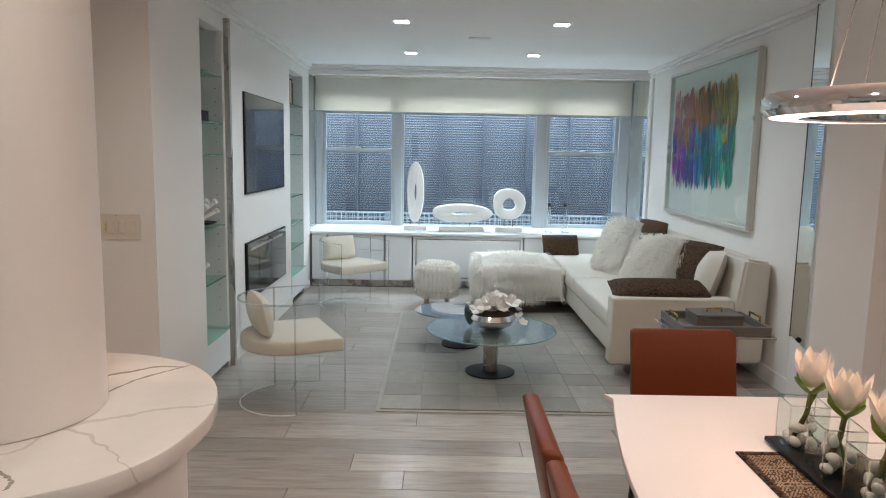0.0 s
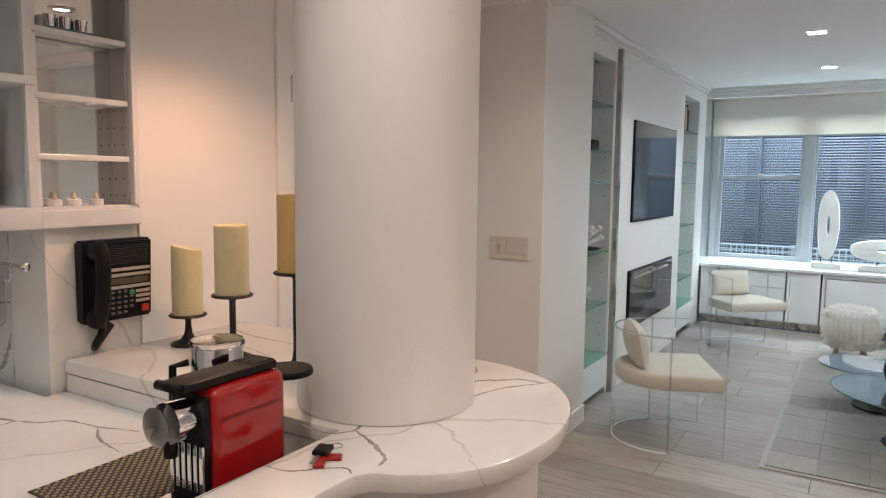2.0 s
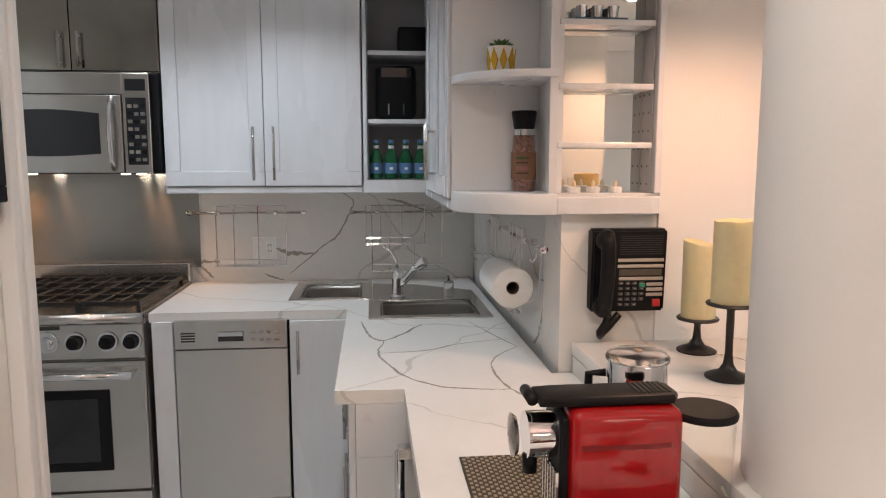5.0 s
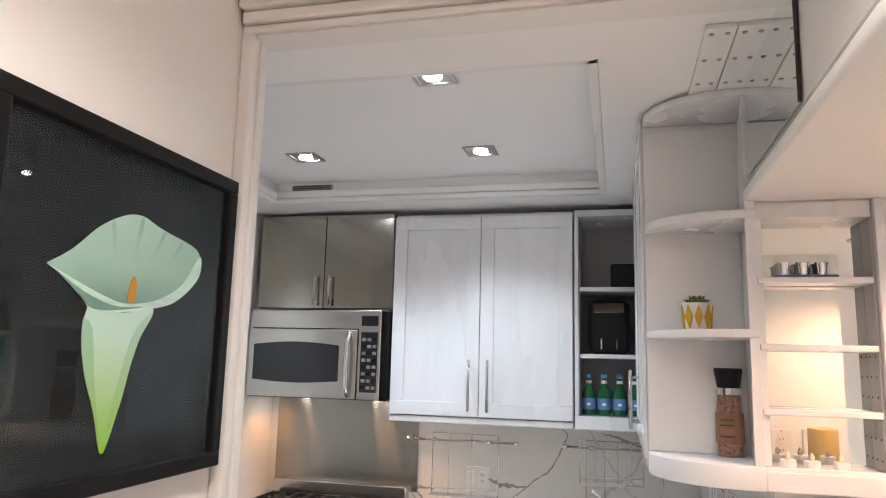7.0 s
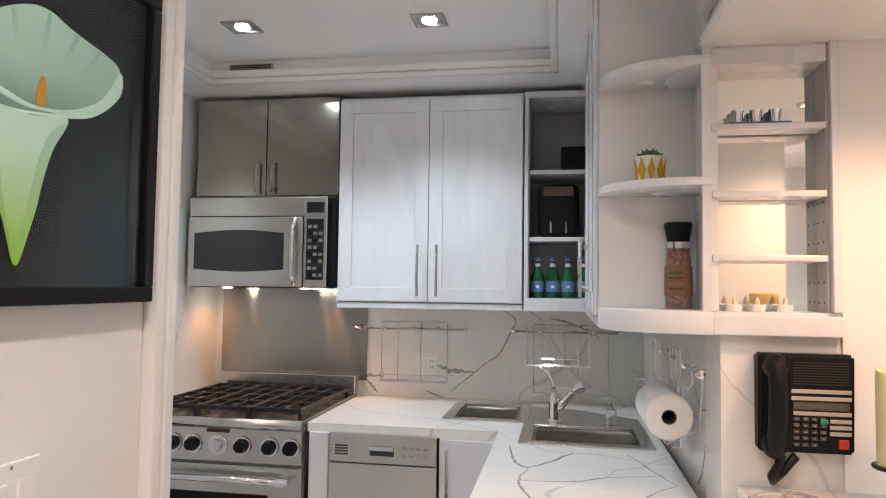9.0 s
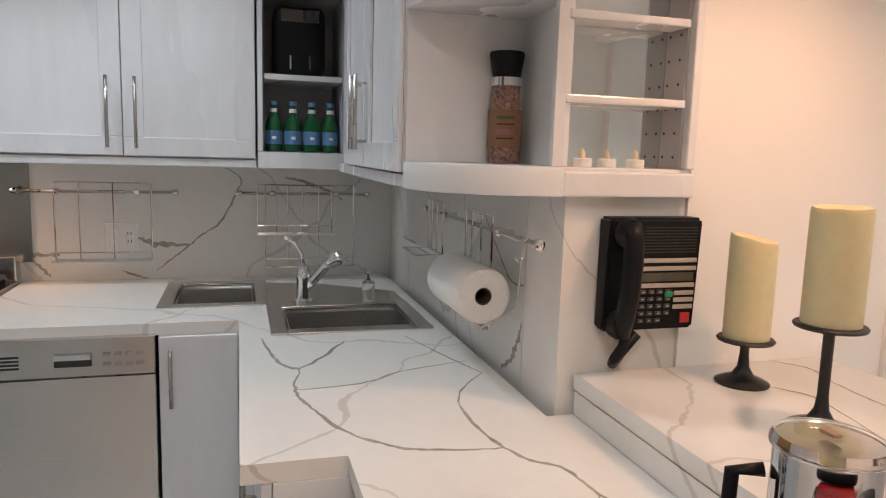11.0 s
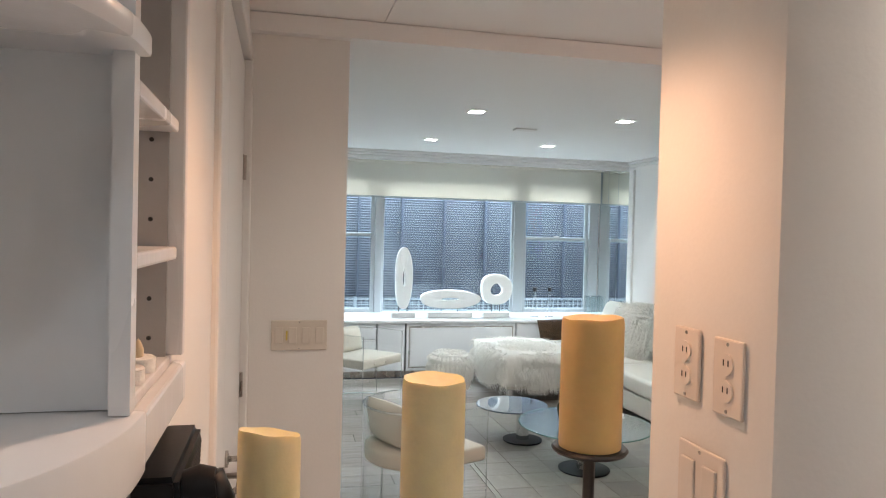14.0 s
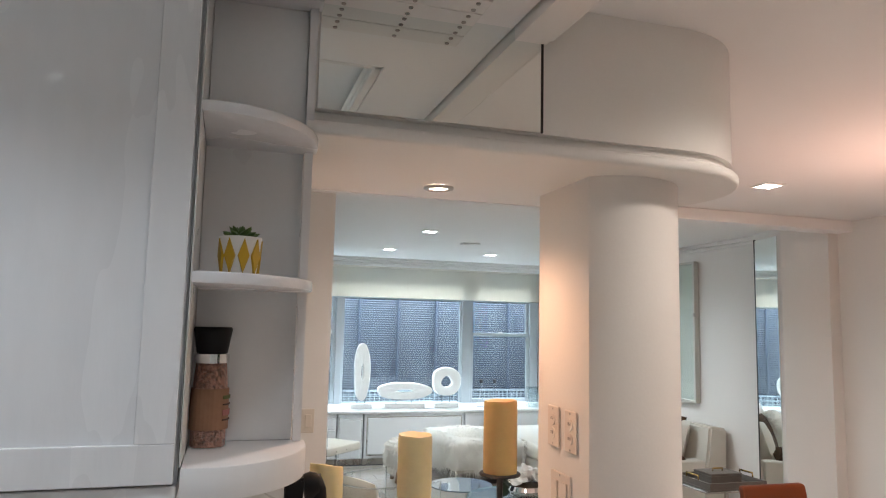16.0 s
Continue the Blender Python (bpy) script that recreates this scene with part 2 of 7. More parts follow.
M_FUR = mat("white_fur", (0.92, 0.90, 0.85), 0.8, vary=0.06, scale=12, fine=90, bump=0.0, sheen=0.3)
_tl = M_FUR.node_tree.nodes.new("ShaderNodeBsdfTranslucent")
_tl.inputs[0].default_value = (0.93, 0.91, 0.87, 1)
_mx = M_FUR.node_tree.nodes.new("ShaderNodeMixShader")
_mx.inputs[0].default_value = 0.45
M_FUR.node_tree.links.new(M_FUR.node_tree.nodes["Principled BSDF"].outputs[0], _mx.inputs[1])
M_FUR.node_tree.links.new(_tl.outputs[0], _mx.inputs[2])
M_FUR.node_tree.links.new(_mx.outputs[0], M_FUR.node_tree.nodes["Material Output"].inputs[0])
M_RATTAN = mat("brown_woven", (0.062, 0.034, 0.017), 0.7, spec=0.2, vary=0.95, scale=70, fine=110, bump=0.6, detail=0)
M_HIDE = mat("cowhide_patch", (0.36, 0.345, 0.31), 0.62, vary=0.16, scale=7, fine=120, bump=0.12, stretch=(3, 1, 1))


def cloth(name, col):
    """Shade cloth that lets daylight through."""
    m = mat(name, col, 0.8, vary=0.03, scale=3, fine=300, bump=0.03)
    n, l = m.node_tree.nodes, m.node_tree.links
    tl, mx = n.new("ShaderNodeBsdfTranslucent"), n.new("ShaderNodeMixShader")
    tl.inputs[0].default_value = (0.86, 0.81, 0.72, 1)
    mx.inputs[0].default_value = 0.52
    l.new(n["Principled BSDF"].outputs[0], mx.inputs[1])
    l.new(tl.outputs[0], mx.inputs[2])
    l.new(mx.outputs[0], n["Material Output"].inputs[0])
    return m


M_SHADE = cloth("roller_shade_weave", (0.76, 0.73, 0.66))
M_PLASTER = mat("white_stone_paint", (0.80, 0.80, 0.78), 0.6, vary=0.05, scale=9, fine=90, bump=0.25)
M_TABLE = mat("white_lacquer_table", (0.78, 0.76, 0.74), 0.42, vary=0.015, scale=3, bump=0.01, spec=0.35)
M_WAX = mat("ivory_wax", (0.68, 0.60, 0.36), 0.5, vary=0.06, scale=7, fine=50, bump=0.06)
M_WAXA = mat("amber_wax", (0.62, 0.42, 0.17), 0.5, vary=0.06, scale=7, fine=50, bump=0.06)
for m_, rad in ((M_WAX, (0.012, 0.009, 0.004)), (M_WAXA, (0.012, 0.006, 0.002))):
    m_.node_tree.nodes["Principled BSDF"].inputs["Subsurface Weight"].default_value = 0.4
    m_.node_tree.nodes["Principled BSDF"].inputs["Subsurface Radius"].default_value = rad
    m_.node_tree.nodes["Principled BSDF"].inputs["Subsurface Scale"].default_value = 1.0
M_RED = mat("red_gloss_plastic", (0.36, 0.006, 0.008), 0.14, vary=0.05, bump=0.0, coat=0.5)
M_PAPER = mat("paper_towel", (0.80, 0.79, 0.77), 0.9, vary=0.03, scale=20, fine=150, bump=0.35)
M_PLATE = mat("switch_plate", (0.72, 0.66, 0.58), 0.35, vary=0.02, bump=0.0)
M_PINKPLATE = mat("outlet_plate", (0.76, 0.70, 0.64), 0.35, vary=0.02, bump=0.0)
M_SLOT = mat("dark_slot", (0.03, 0.03, 0.03), 0.6)
M_LOUVRE = mat("louvre_blue_grey", (0.058, 0.068, 0.1), 0.5, vary=0.22, scale=0.6, fine=8, bump=0.02)
# louvre colour darkened: the shade behind the slats is put into it
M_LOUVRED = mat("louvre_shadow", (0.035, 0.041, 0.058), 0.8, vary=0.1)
M_LED_C = glow("downlight_cool", (0.9, 0.97, 1.0), 22)
M_LED_W = glow("downlight_warm", (1.0, 0.85, 0.7), 22)
M_LED_P = glow("pendant_led", (1.0, 0.72, 0.58), 7)
M_BUTTER = mat("pale_wood", (0.30, 0.20, 0.13), 0.5, vary=0.2, scale=8, stretch=(6, 6, 1))
# pale tone of the unseen floor is raised to bounce light to the ceiling
M_TILE = mat("kitchen_floor_tile", (0.62, 0.61, 0.59), 0.35, vary=0.1, scale=3, fine=40)
M_TRAY = mat("shagreen_grey", (0.15, 0.135, 0.12), 0.45, vary=0.15, scale=10, fine=300, bump=0.3)
M_GOLD = mat("brass", (0.60, 0.42, 0.16), 0.2, 1.0, vary=0.05, bump=0)

# ---------------------------------------------------------------- builders


def part(name, bm, material, parent=None, label="", smooth=False, split=40):
    me = bpy.data.meshes.new(name)
    if smooth:
        for f in bm.faces:
            f.smooth = True
        lim = radians(split)
        for e in bm.edges:
            if len(e.link_faces) == 2 and e.calc_face_angle(0.0) > lim:
                e.smooth = False
    bm.to_mesh(me)
    bm.free()
    me.materials.append(material)
    ob = new(name, me)
    if parent is not None:
        ob.parent = parent
    if label:
        ob["label"] = label
    return ob


def thing(name, m, label, category, group=""):
    """The empty at a thing's base, to which its parts belong."""
    ob = new(name)
    ob.empty_display_size = 0.05
    ob.matrix_world = m
    return tagged(ob, label, category, group)


def add_box(bm, a, b, bevel=0.0, seg=2, m=None):
    a, b = Vector(a), Vector(b)
    r = bmesh.ops.create_cube(bm, size=1.0, matrix=Matrix.Translation((a + b) / 2) @ Matrix.Diagonal((*(b - a), 1)))
    vs = r["verts"]
    if bevel:
        es = list({e for v in vs for e in v.link_edges})
        out = bmesh.ops.bevel(bm, geom=es, offset=bevel, segments=seg, affect="EDGES", profile=0.5)
        vs = list({v for f in out["faces"] for v in f.verts} | {v for v in vs if v.is_valid})
    if m is not None:
        bmesh.ops.transform(bm, matrix=m, verts=vs)
    return bm


def box(a, b, bevel=0.0, seg=2, m=None):
    return add_box(bmesh.new(), a, b, bevel, seg, m)


def add_lathe(bm, prof, n=32, m=None):
    """Turns a profile of (radius, height) round z."""
    rings = []
    for r, z in prof:
        if r < 1e-5:
            rings.append([bm.verts.new((0, 0, z))])
        else:
            rings.append([bm.verts.new((r * math.cos(2 * math.pi * k / n), r * math.sin(2 * math.pi * k / n), z)) for k in range(n)])
    for p, q in zip(rings, rings[1:]):
        for k in range(n):
            k2 = (k + 1) % n
            if len(p) == 1 and len(q) == 1:
                continue
            if len(p) == 1:
                bm.faces.new((p[0], q[k2], q[k]))
            elif len(q) == 1:
                bm.faces.new((p[k], p[k2], q[0]))
            else:
                bm.faces.new((p[k], p[k2], q[k2], q[k]))
    vs = [v for r in rings for v in r]
    if m is not None:
        bmesh.ops.transform(bm, matrix=m, verts=vs)
    bmesh.ops.recalc_face_normals(bm, faces=list({f for v in vs for f in v.link_faces}))
    return bm


def lathe(prof, n=32, m=None):
    return add_lathe(bmesh.new(), prof, n, m)


def add_tube(bm, pts, r, n=8, closed=False, caps=True):
    """A round bar along points."""
    pts = [Vector(p) for p in pts]
    rings = []
    k = len(pts)
    up = None
    for i, p in enumerate(pts):
        a = pts[(i - 1) % k] if (closed or i) else p
        b = pts[(i + 1) % k] if (closed or i < k - 1) else p
        d = (b - a).normalized()
        if up is None:
            up = d.orthogonal().normalized()
        up = (up - d * up.dot(d)).normalized()
        s = d.cross(up)
        rings.append([bm.verts.new(p + r * (math.cos(2 * math.pi * j / n) * up + math.sin(2 * math.pi * j / n) * s)) for j in range(n)])
    for i in range(k if closed else k - 1):
        p, q = rings[i], rings[(i + 1) % k]
        for j in range(n):
            bm.faces.new((p[j], p[(j + 1) % n], q[(j + 1) % n], q[j]))
    if caps and not closed:
        bm.faces.new(rings[0][::-1])
        bm.faces.new(rings[-1])
    return bm


def tube(pts, r, n=8, closed=False):
    return add_tube(bmesh.new(), pts, r, n, closed)


def prism(outline, z0, z1, bevel=0.0, seg=2, holes=()):
    """An outline in x and y raised from z0 to z1."""
    bm = bmesh.new()
    f = bm.faces.new([bm.verts.new((x, y, z0)) for x, y in outline])
    if f.normal.z > 0 or f.calc_area() == 0:
        pass
    r = bmesh.ops.extrude_face_region(bm, geom=[f])
    bmesh.ops.translate(bm, vec=(0, 0, z1 - z0), verts=[g for g in r["geom"] if isinstance(g, bmesh.types.BMVert)])
    bmesh.ops.recalc_face_normals(bm, faces=bm.faces)
    if bevel:
        es = [e for e in bm.edges if abs(e.verts[0].co.z - e.verts[1].co.z) < 1e-6]
        bmesh.ops.bevel(bm, geom=es, offset=bevel, segments=seg, affect="EDGES", profile=0.5)
    return bm


def arc(cx, cy, r, a0, a1, n=16, ry=None):
    ry = r if ry is None else ry
    return [(cx + r * math.cos(radians(a0 + (a1 - a0) * k / n)), cy + ry * math.sin(radians(a0 + (a1 - a0) * k / n))) for k in range(n + 1)]


def cushion(w, d, h, puff=0.5, n=14, seed=0, bumpy=0.0):
    """A soft block: w x d x h about its centre, thicker in the middle, with rounded edges."""
    bm = bmesh.new()
    rnd = random.Random(seed)
    grid = {}
    off = Vector((rnd.random() * 50, rnd.random() * 50, 0))
    for s in (1, -1):
        for i in range(n + 1):
            for j in range(n + 1):
                u, v = 2 * i / n - 1, 2 * j / n - 1
                e = (1 - abs(u) ** 4) * (1 - abs(v) ** 4)
                z = s * h / 2 * (max(0, e) ** 0.35 * (1 - puff) + puff * max(0, (1 - u * u) * (1 - v * v)) ** 0.5)
                k = 1 - 0.05 * puff * (u * u * v * v)
                pinch = 1 - 0.06 * puff * (1 - abs(v)) * abs(u) ** 3
                p = Vector((u * w / 2 * k * pinch, v * d / 2 * k, z))
                if bumpy:
                    p.z += bumpy * noise.noise(p * 9 + off) * max(0, e)
                grid[s, i, j] = bm.verts.new(p)
    for s in (1, -1):
        for i in range(n):
            for j in range(n):
                q = [grid[s, i, j], grid[s, i + 1, j], grid[s, i + 1, j + 1], grid[s, i, j + 1]]
                bm.faces.new(q if s > 0 else q[::-1])
    bmesh.ops.remove_doubles(bm, verts=bm.verts, dist=1e-4)
    bmesh.ops.recalc_face_normals(bm, faces=bm.faces)
    return bm


def fur_on(name, bm_src, material, parent, count, length, width, seed, droop=0.5, keep=None, down=(0, 0, -1)):
    """A pelt: thin tapering locks all over a body's surface."""
    rnd = random.Random(seed)
    fall = Vector(down) * droop
    bm_src.normal_update()
    if bm_src.calc_volume(signed=True) < 0:
        bmesh.ops.reverse_faces(bm_src, faces=bm_src.faces)
        bm_src.normal_update()
    faces = [(f.calc_area(), f.calc_center_median(), f.normal.copy(), [v.co.copy() for v in f.verts]) for f in bm_src.faces if keep is None or keep(f)]
    total = sum(f[0] for f in faces)
    vs, fs = [], []
    for area_, c, nrm, corners in faces:
        for _ in range(max(1, round(count * area_ / total))):
            w = [rnd.random() + 0.05 for _ in corners]
            t = sum(w)
            p = sum((k / t * q for k, q in zip(w, corners)), Vector())
            clump = noise.noise_vector(p * 11)
            d = (nrm * 0.75 + Vector((rnd.uniform(-0.3, 0.3), rnd.uniform(-0.3, 0.3), rnd.uniform(-0.3, 0.2))) + clump * 0.75 + fall * 0.5).normalized()
            ln = length * rnd.uniform(0.6, 1.2)
            side = d.cross(Vector((rnd.uniform(-1, 1), rnd.uniform(-1, 1), rnd.uniform(-1, 1)))).normalized() * width * rnd.uniform(0.6, 1.3)
            mid = p + d * ln * 0.5 + fall * ln * 0.15
            tip = p + d * ln * 0.85 + fall * ln * 0.6
            k = len(vs)
            vs += [p - side, p + side, mid - side * 0.7, mid + side * 0.7, tip]
            fs += [(k, k + 1, k + 3, k + 2), (k + 2, k + 3, k + 4)]
    me = bpy.data.meshes.new(name)
    me.from_pydata([tuple(v) for v in vs], [], fs)
    me.materials.append(material)
    ob = new(name, me)
    ob.parent = parent
    return tagged(ob, kind="stuff")


def structure(name, bm, material, label, smooth=False):
    return tagged(part(name, bm, material, None, "", smooth), label, name.split("_")[0], "", "structure")


# ---------------------------------------------------------------- shell
structure("floor", box((-1.95, -2.5, -0.12), (2.6, 8.05, -0.008)), mat("subfloor", (0.07, 0.06, 0.05), 0.9), "pale grey oak plank floor of the living and dining room")
structure("floor_kitchen", box((-3.75, -1.4, -0.12), (-1.1, 1.7, -0.002)), M_TILE, "pale grey kitchen floor tile")
FLOOR = bpy.data.objects["floor"]

CZ = 2.50
XL, XR = -1.47, 2.33  # living room's side walls
# ceilings
structure("ceiling", box((-1.95, 3.50, CZ), (2.6, 8.0, CZ + 0.12)), M_CEIL, "smooth white living room ceiling")
structure("ceiling_dining", box((-1.24, -2.6, CZ), (2.6, 3.50, CZ + 0.12)), M_CEIL, "smooth white dining ceiling")
structure("ceiling_hall", box((-1.95, 1.12, CZ), (-1.245, 3.50, CZ + 0.12)), M_CEIL, "smooth white hallway ceiling")
structure("ceiling_beam", box((-1.95, 3.42, 2.42), (2.6, 3.58, CZ - 0.003)), M_CEIL, "shallow white ceiling beam between dining and living room")
bmk = bmesh.new()
TX0, TX1, TY0, TY1 = -3.0, -1.55, -0.93, 0.71
for a, b in (((-3.75, -1.4), (TX0, 1.30)), ((TX1, -1.4), (-1.305, 1.088)), ((TX0, -1.4), (TX1, TY0)), ((TX0, TY1), (TX1, 1.085))):
    add_box(bmk, (min(a[0], b[0]), a[1], 2.42), (max(a[0], b[0]), b[1], 2.47))
add_box(bmk, (TX0 - 0.05, TY0 - 0.05, 2.53), (TX1 + 0.05, TY1 + 0.05, 2.60))
for a, b in (((TX0 - 0.04, TY0 - 0.04), (TX0, TY1 + 0.04)), ((TX1, TY0 - 0.04), (TX1 + 0.04, TY1 + 0.04)), ((TX0, TY0 - 0.04), (TX1, TY0)), ((TX0, TY1), (TX1, TY1 + 0.04))):
    add_box(bmk, (*a, 2.44), (*b, 2.56))
structure("ceiling_kitchen", bmk, M_CEIL, "white kitchen ceiling with a recessed tray")
for (ax, ay), (bx, by) in (((TX0, TY1 - 0.03), (TX1, TY1)), ((TX0, TY0), (TX0 + 0.03, TY1)), ((TX0, TY0), (TX1, TY0 + 0.03)), ((TX1 - 0.03, TY0), (TX1, TY1))):
    t = bmesh.new()
    add_box(t, (ax, ay, 2.42), (bx, by, 2.445), 0.006)
    add_box(t, (ax, ay, 2.447), (bx, by, 2.485), 0.01)
    structure("trim_tray", t, M_TRIM, "moulded white trim round the ceiling tray")

# unseen cover, added so that no sky light leaks in between the ceilings
structure("ceiling_slab", box((-3.8, -2.7, 2.63), (2.7, 3.4, 2.7)), M_CEIL, "unseen slab added above the ceilings to shut out the sky")
# outer walls
structure("wall_east", box((XR, -2.6, 0), (XR + 0.15, 7.95, CZ)), M_WALL, "white painted wall behind the sofa")
PIER = [(XR - 0.001, 4.40), (2.241, 4.314), (2.139, 3.906), (2.235, 3.55), (XR - 0.001, 3.55)]
structure("wall_south", box((-1.30, -2.6, 0), (XR, -2.45, CZ)), M_WALL, "plain white dining wall")
structure("wall_window_bay_east", box((XR + 0.02, 7.955, 0), (XR + 0.15, 8.95, CZ)), M_WALL, "white window bay side")
structure("wall_window_bay_west", box((-1.68, 7.955, 0), (-1.55, 8.95, CZ)), M_WALL, "white window bay side")
structure("ceiling_bay", box((-1.68, 8.003, 2.47), (2.6, 9.0, 2.6)), M_CEIL, "white window bay ceiling")
structure("wall_north_below_window", box((-1.54, 8.84, 0), (XR + 0.01, 8.98, 0.60)), M_WALL, "white wall under the window")

# TV wall with two lit niches
A1, A2 = (4.22, 4.87), (6.95, 7.62)
structure("wall_west", box((XL - 0.10, A1[1], 0), (XL, A2[0], CZ)), M_WALL, "white painted television wall with shelf niches")
structure("wall_west_end", box((XL - 0.10, A2[1], 0), (XL, 7.95, CZ)), M_WALL, "white wall end beside the window bay")
for a0, a1 in (A1, A2):
    structure("wall_niche_header", box((XL - 0.10, a0, 2.33), (XL, a1, CZ)), M_WALL, "white wall above a shelf niche")
structure("wall_west_back", box((-1.95, 3.6, 0), (-1.81, 7.95, CZ)), M_WALL, "white back of the shelf niches")
structure("wall_hall_end", box((-1.80, 3.47, 0), (-1.385, 3.53, CZ)), M_WALL, "white wall with the switch plate")
structure("wall_hall_return", box((XL - 0.10, 3.5305, 0), (-1.40, A1[0], CZ)), M_WALL, "white wall return beside the shelf niche")
D0, D1 = 1.99, 3.448
DOOR_H = 2.28
structure("wall_hall_west", box((-1.95, 1.40, 0), (-1.80, D0, CZ)), M_WALL, "white hallway wall washed by warm light")
structure("wall_hall_west_end", box((-1.95, D1, 0), (-1.80, 3.469, CZ)), M_WALL, "white hallway wall beside the closet")
structure("wall_hall_header", box((-1.95, D0, DOOR_H + 0.04), (-1.80, D1, CZ)), M_WALL, "white wall above the closet doors")
structure("wall_closet_back", box((-2.4, D0 - 0.1, 0), (-2.3, D1 + 0.1, CZ)), M_WALL, "plain closet back wall")

# kitchen walls
structure("wall_kitchen_west", box((-3.66, -1.4, 0), (-3.50, 1.30, 2.42)), M_MARBLE, "veined marble kitchen splashback wall")
structure("wall_kitchen_south", box((-3.50, -1.27, 0), (-1.30, -1.12, 2.42)), M_MARBLE, "veined marble wall beside the range")
structure("wall_kitchen_north", box((-3.50, 1.12, 0), (-2.0, 1.30, 2.42)), M_MARBLE, "veined marble splashback wall")
structure("wall_pier", box((-1.995, 1.12, 0), (-1.81, 1.3995, 1.371)), M_MARBLE, "end of the marble wall that carries the telephone")
structure("wall_pier_top", box((-1.995, 1.12, 2.10), (-1.80, 1.395, 2.5)), M_WALL, "white wall above the mirrored niche")
structure("wall_entry", box((-1.20, -0.19, 0), (-0.28, -0.075, CZ)), M_WALL, "white wall with the framed flower picture")
structure("wall_entry_return", box((-1.30, -2.45, 0), (-1.20, -0.191, CZ)), M_WALL, "white wall behind the kitchen entry")
structure("wall_kitchen_header", box((-1.30, -0.075, 2.39), (-1.215, 1.088, 2.62)), M_WALL, "white header over the kitchen entry")
cs = bmesh.new()
for k in range(4):
    add_box(cs, (-1.285 + 0.02 * k, -0.075 - 0.002 * (k % 2), 0), (-1.268 + 0.02 * k, -0.050 + 0.004 * (k % 2), 2.42), 0.004)
add_box(cs, (-1.30, -0.19, 0), (-1.203, -0.077, 2.42))
structure("trim_casing", cs, M_TRIM, "fluted ivory door casing at the kitchen entry")
ch = bmesh.new()
for k, (dx, z0, z1) in enumerate(((0.014, 2.393, 2.41), (0.024, 2.412, 2.44), (0.045, 2.442, 2.498))):
    add_box(ch, (-1.214, -0.07, z0), (-1.214 + dx, 1.07, z1), 0.006)
structure("trim_header_crown", ch, M_TRIM, "ivory crown moulding over the kitchen entry")

structure("wall_east_pier", prism(PIER, 0, CZ), M_WALL, "angled white wall pier that carries the tall mirror")
# crown mouldings of the living room
for nm, a, b in (("west", (XL, 3.6), (XL + 0.05, 7.90)), ("east", (XR - 0.05, 3.6), (XR, 7.90))):
    t = bmesh.new()
    add_box(t, (a[0], a[1], CZ - 0.035), (b[0], b[1], CZ - 0.001), 0.008)
    add_box(t, (a[0] + (0 if nm == "west" else 0.022), a[1], CZ - 0.065), (b[0] - (0.022 if nm == "west" else 0), b[1], CZ - 0.036), 0.006)
    structure("trim_crown_" + nm, t, M_TRIM, "white crown moulding")
t = bmesh.new()
for k, (y, z0, z1) in enumerate(((7.90, CZ - 0.03, CZ - 0.001), (7.93, CZ - 0.058, CZ - 0.032), (7.955, CZ - 0.10, CZ - 0.06))):
    add_box(t, (XL - 0.06, y, z0), (XR, 8.0, z1), 0.004)
structure("trim_valance", t, M_TRIM, "stepped white moulding over the window bay")
structure("baseboard_east", box((XR - 0.018, 4.43, 0), (XR, 7.95, 0.11), 0.004), M_TRIM, "white skirting board")
structure("baseboard_west", box((XL, A1[1] + 0.12, 0), (XL + 0.015, A2[0], 0.11), 0.004), M_TRIM, "white skirting board")
structure("baseboard_return", box((-1.40, 3.54, 0), (-1.385, A1[0], 0.11), 0.004), M_TRIM, "white skirting board")
structure("trim_east_post", box((XR - 0.03, 7.80, 0.64), (XR, 7.90, 2.40), 0.008), M_TRIM, "white upright moulding beside the window")
structure("trim_niche_post", box((XL - 0.02, A1[1] + 0.03, 0), (XL + 0.035, A1[1] + 0.075, 2.42), 0.004), M_NICKEL, "slim metal upright between niche and television wall")
structure("trim_niche_post", box((XL - 0.02, A1[1] + 0.08, 0), (XL + 0.02, A1[1] + 0.115, 2.42), 0.004), M_TRIM, "slim white upright beside the niche")

# ---------------------------------------------------------------- window bay
WY = 8.80
WZ0, WZ1 = 0.62, 2.47
window_1 = tagged(new("window_1"), "wide three-part aluminium window in a deep bay", "window", "", "structure")
for a, b in ((-1.54, -1.46), (-0.56, -0.47), (1.19, 1.32), (2.21, 2.335)):
    part("window_frame", box((a, WY - 0.05, WZ0), (b, WY + 0.05, WZ1), 0.006), M_ALU, window_1)
part("window_frame", box((-1.54, WY - 0.048, WZ0 - 0.02), (2.335, WY + 0.048, WZ0 + 0.03), 0.004), M_ALU, window_1)
for a, b in ((-1.46, -0.56), (1.32, 2.21)):
    for z0, z1, dy in ((WZ0 + 0.03, 1.60, 0.0), (1.55, WZ1, 0.03)):
        for c, d in (((a, z0), (a + 0.045, z1)), ((b - 0.045, z0), (b, z1)), ((a + 0.046, z0), (b - 0.046, z0 + 0.045)), ((a + 0.046, z1 - 0.04), (b - 0.046, z1))):
            part("sash", box((c[0], WY - 0.03 + dy, c[1]), (d[0], WY + 0.0 + dy, d[1]), 0.004), M_ALU, window_1)
        p = part("pane", box((a + 0.04, WY - 0.018 + dy, z0 + 0.04), (b - 0.04, WY - 0.014 + dy, z1 - 0.035)), M_GLASS, window_1)
        p.visible_shadow = False
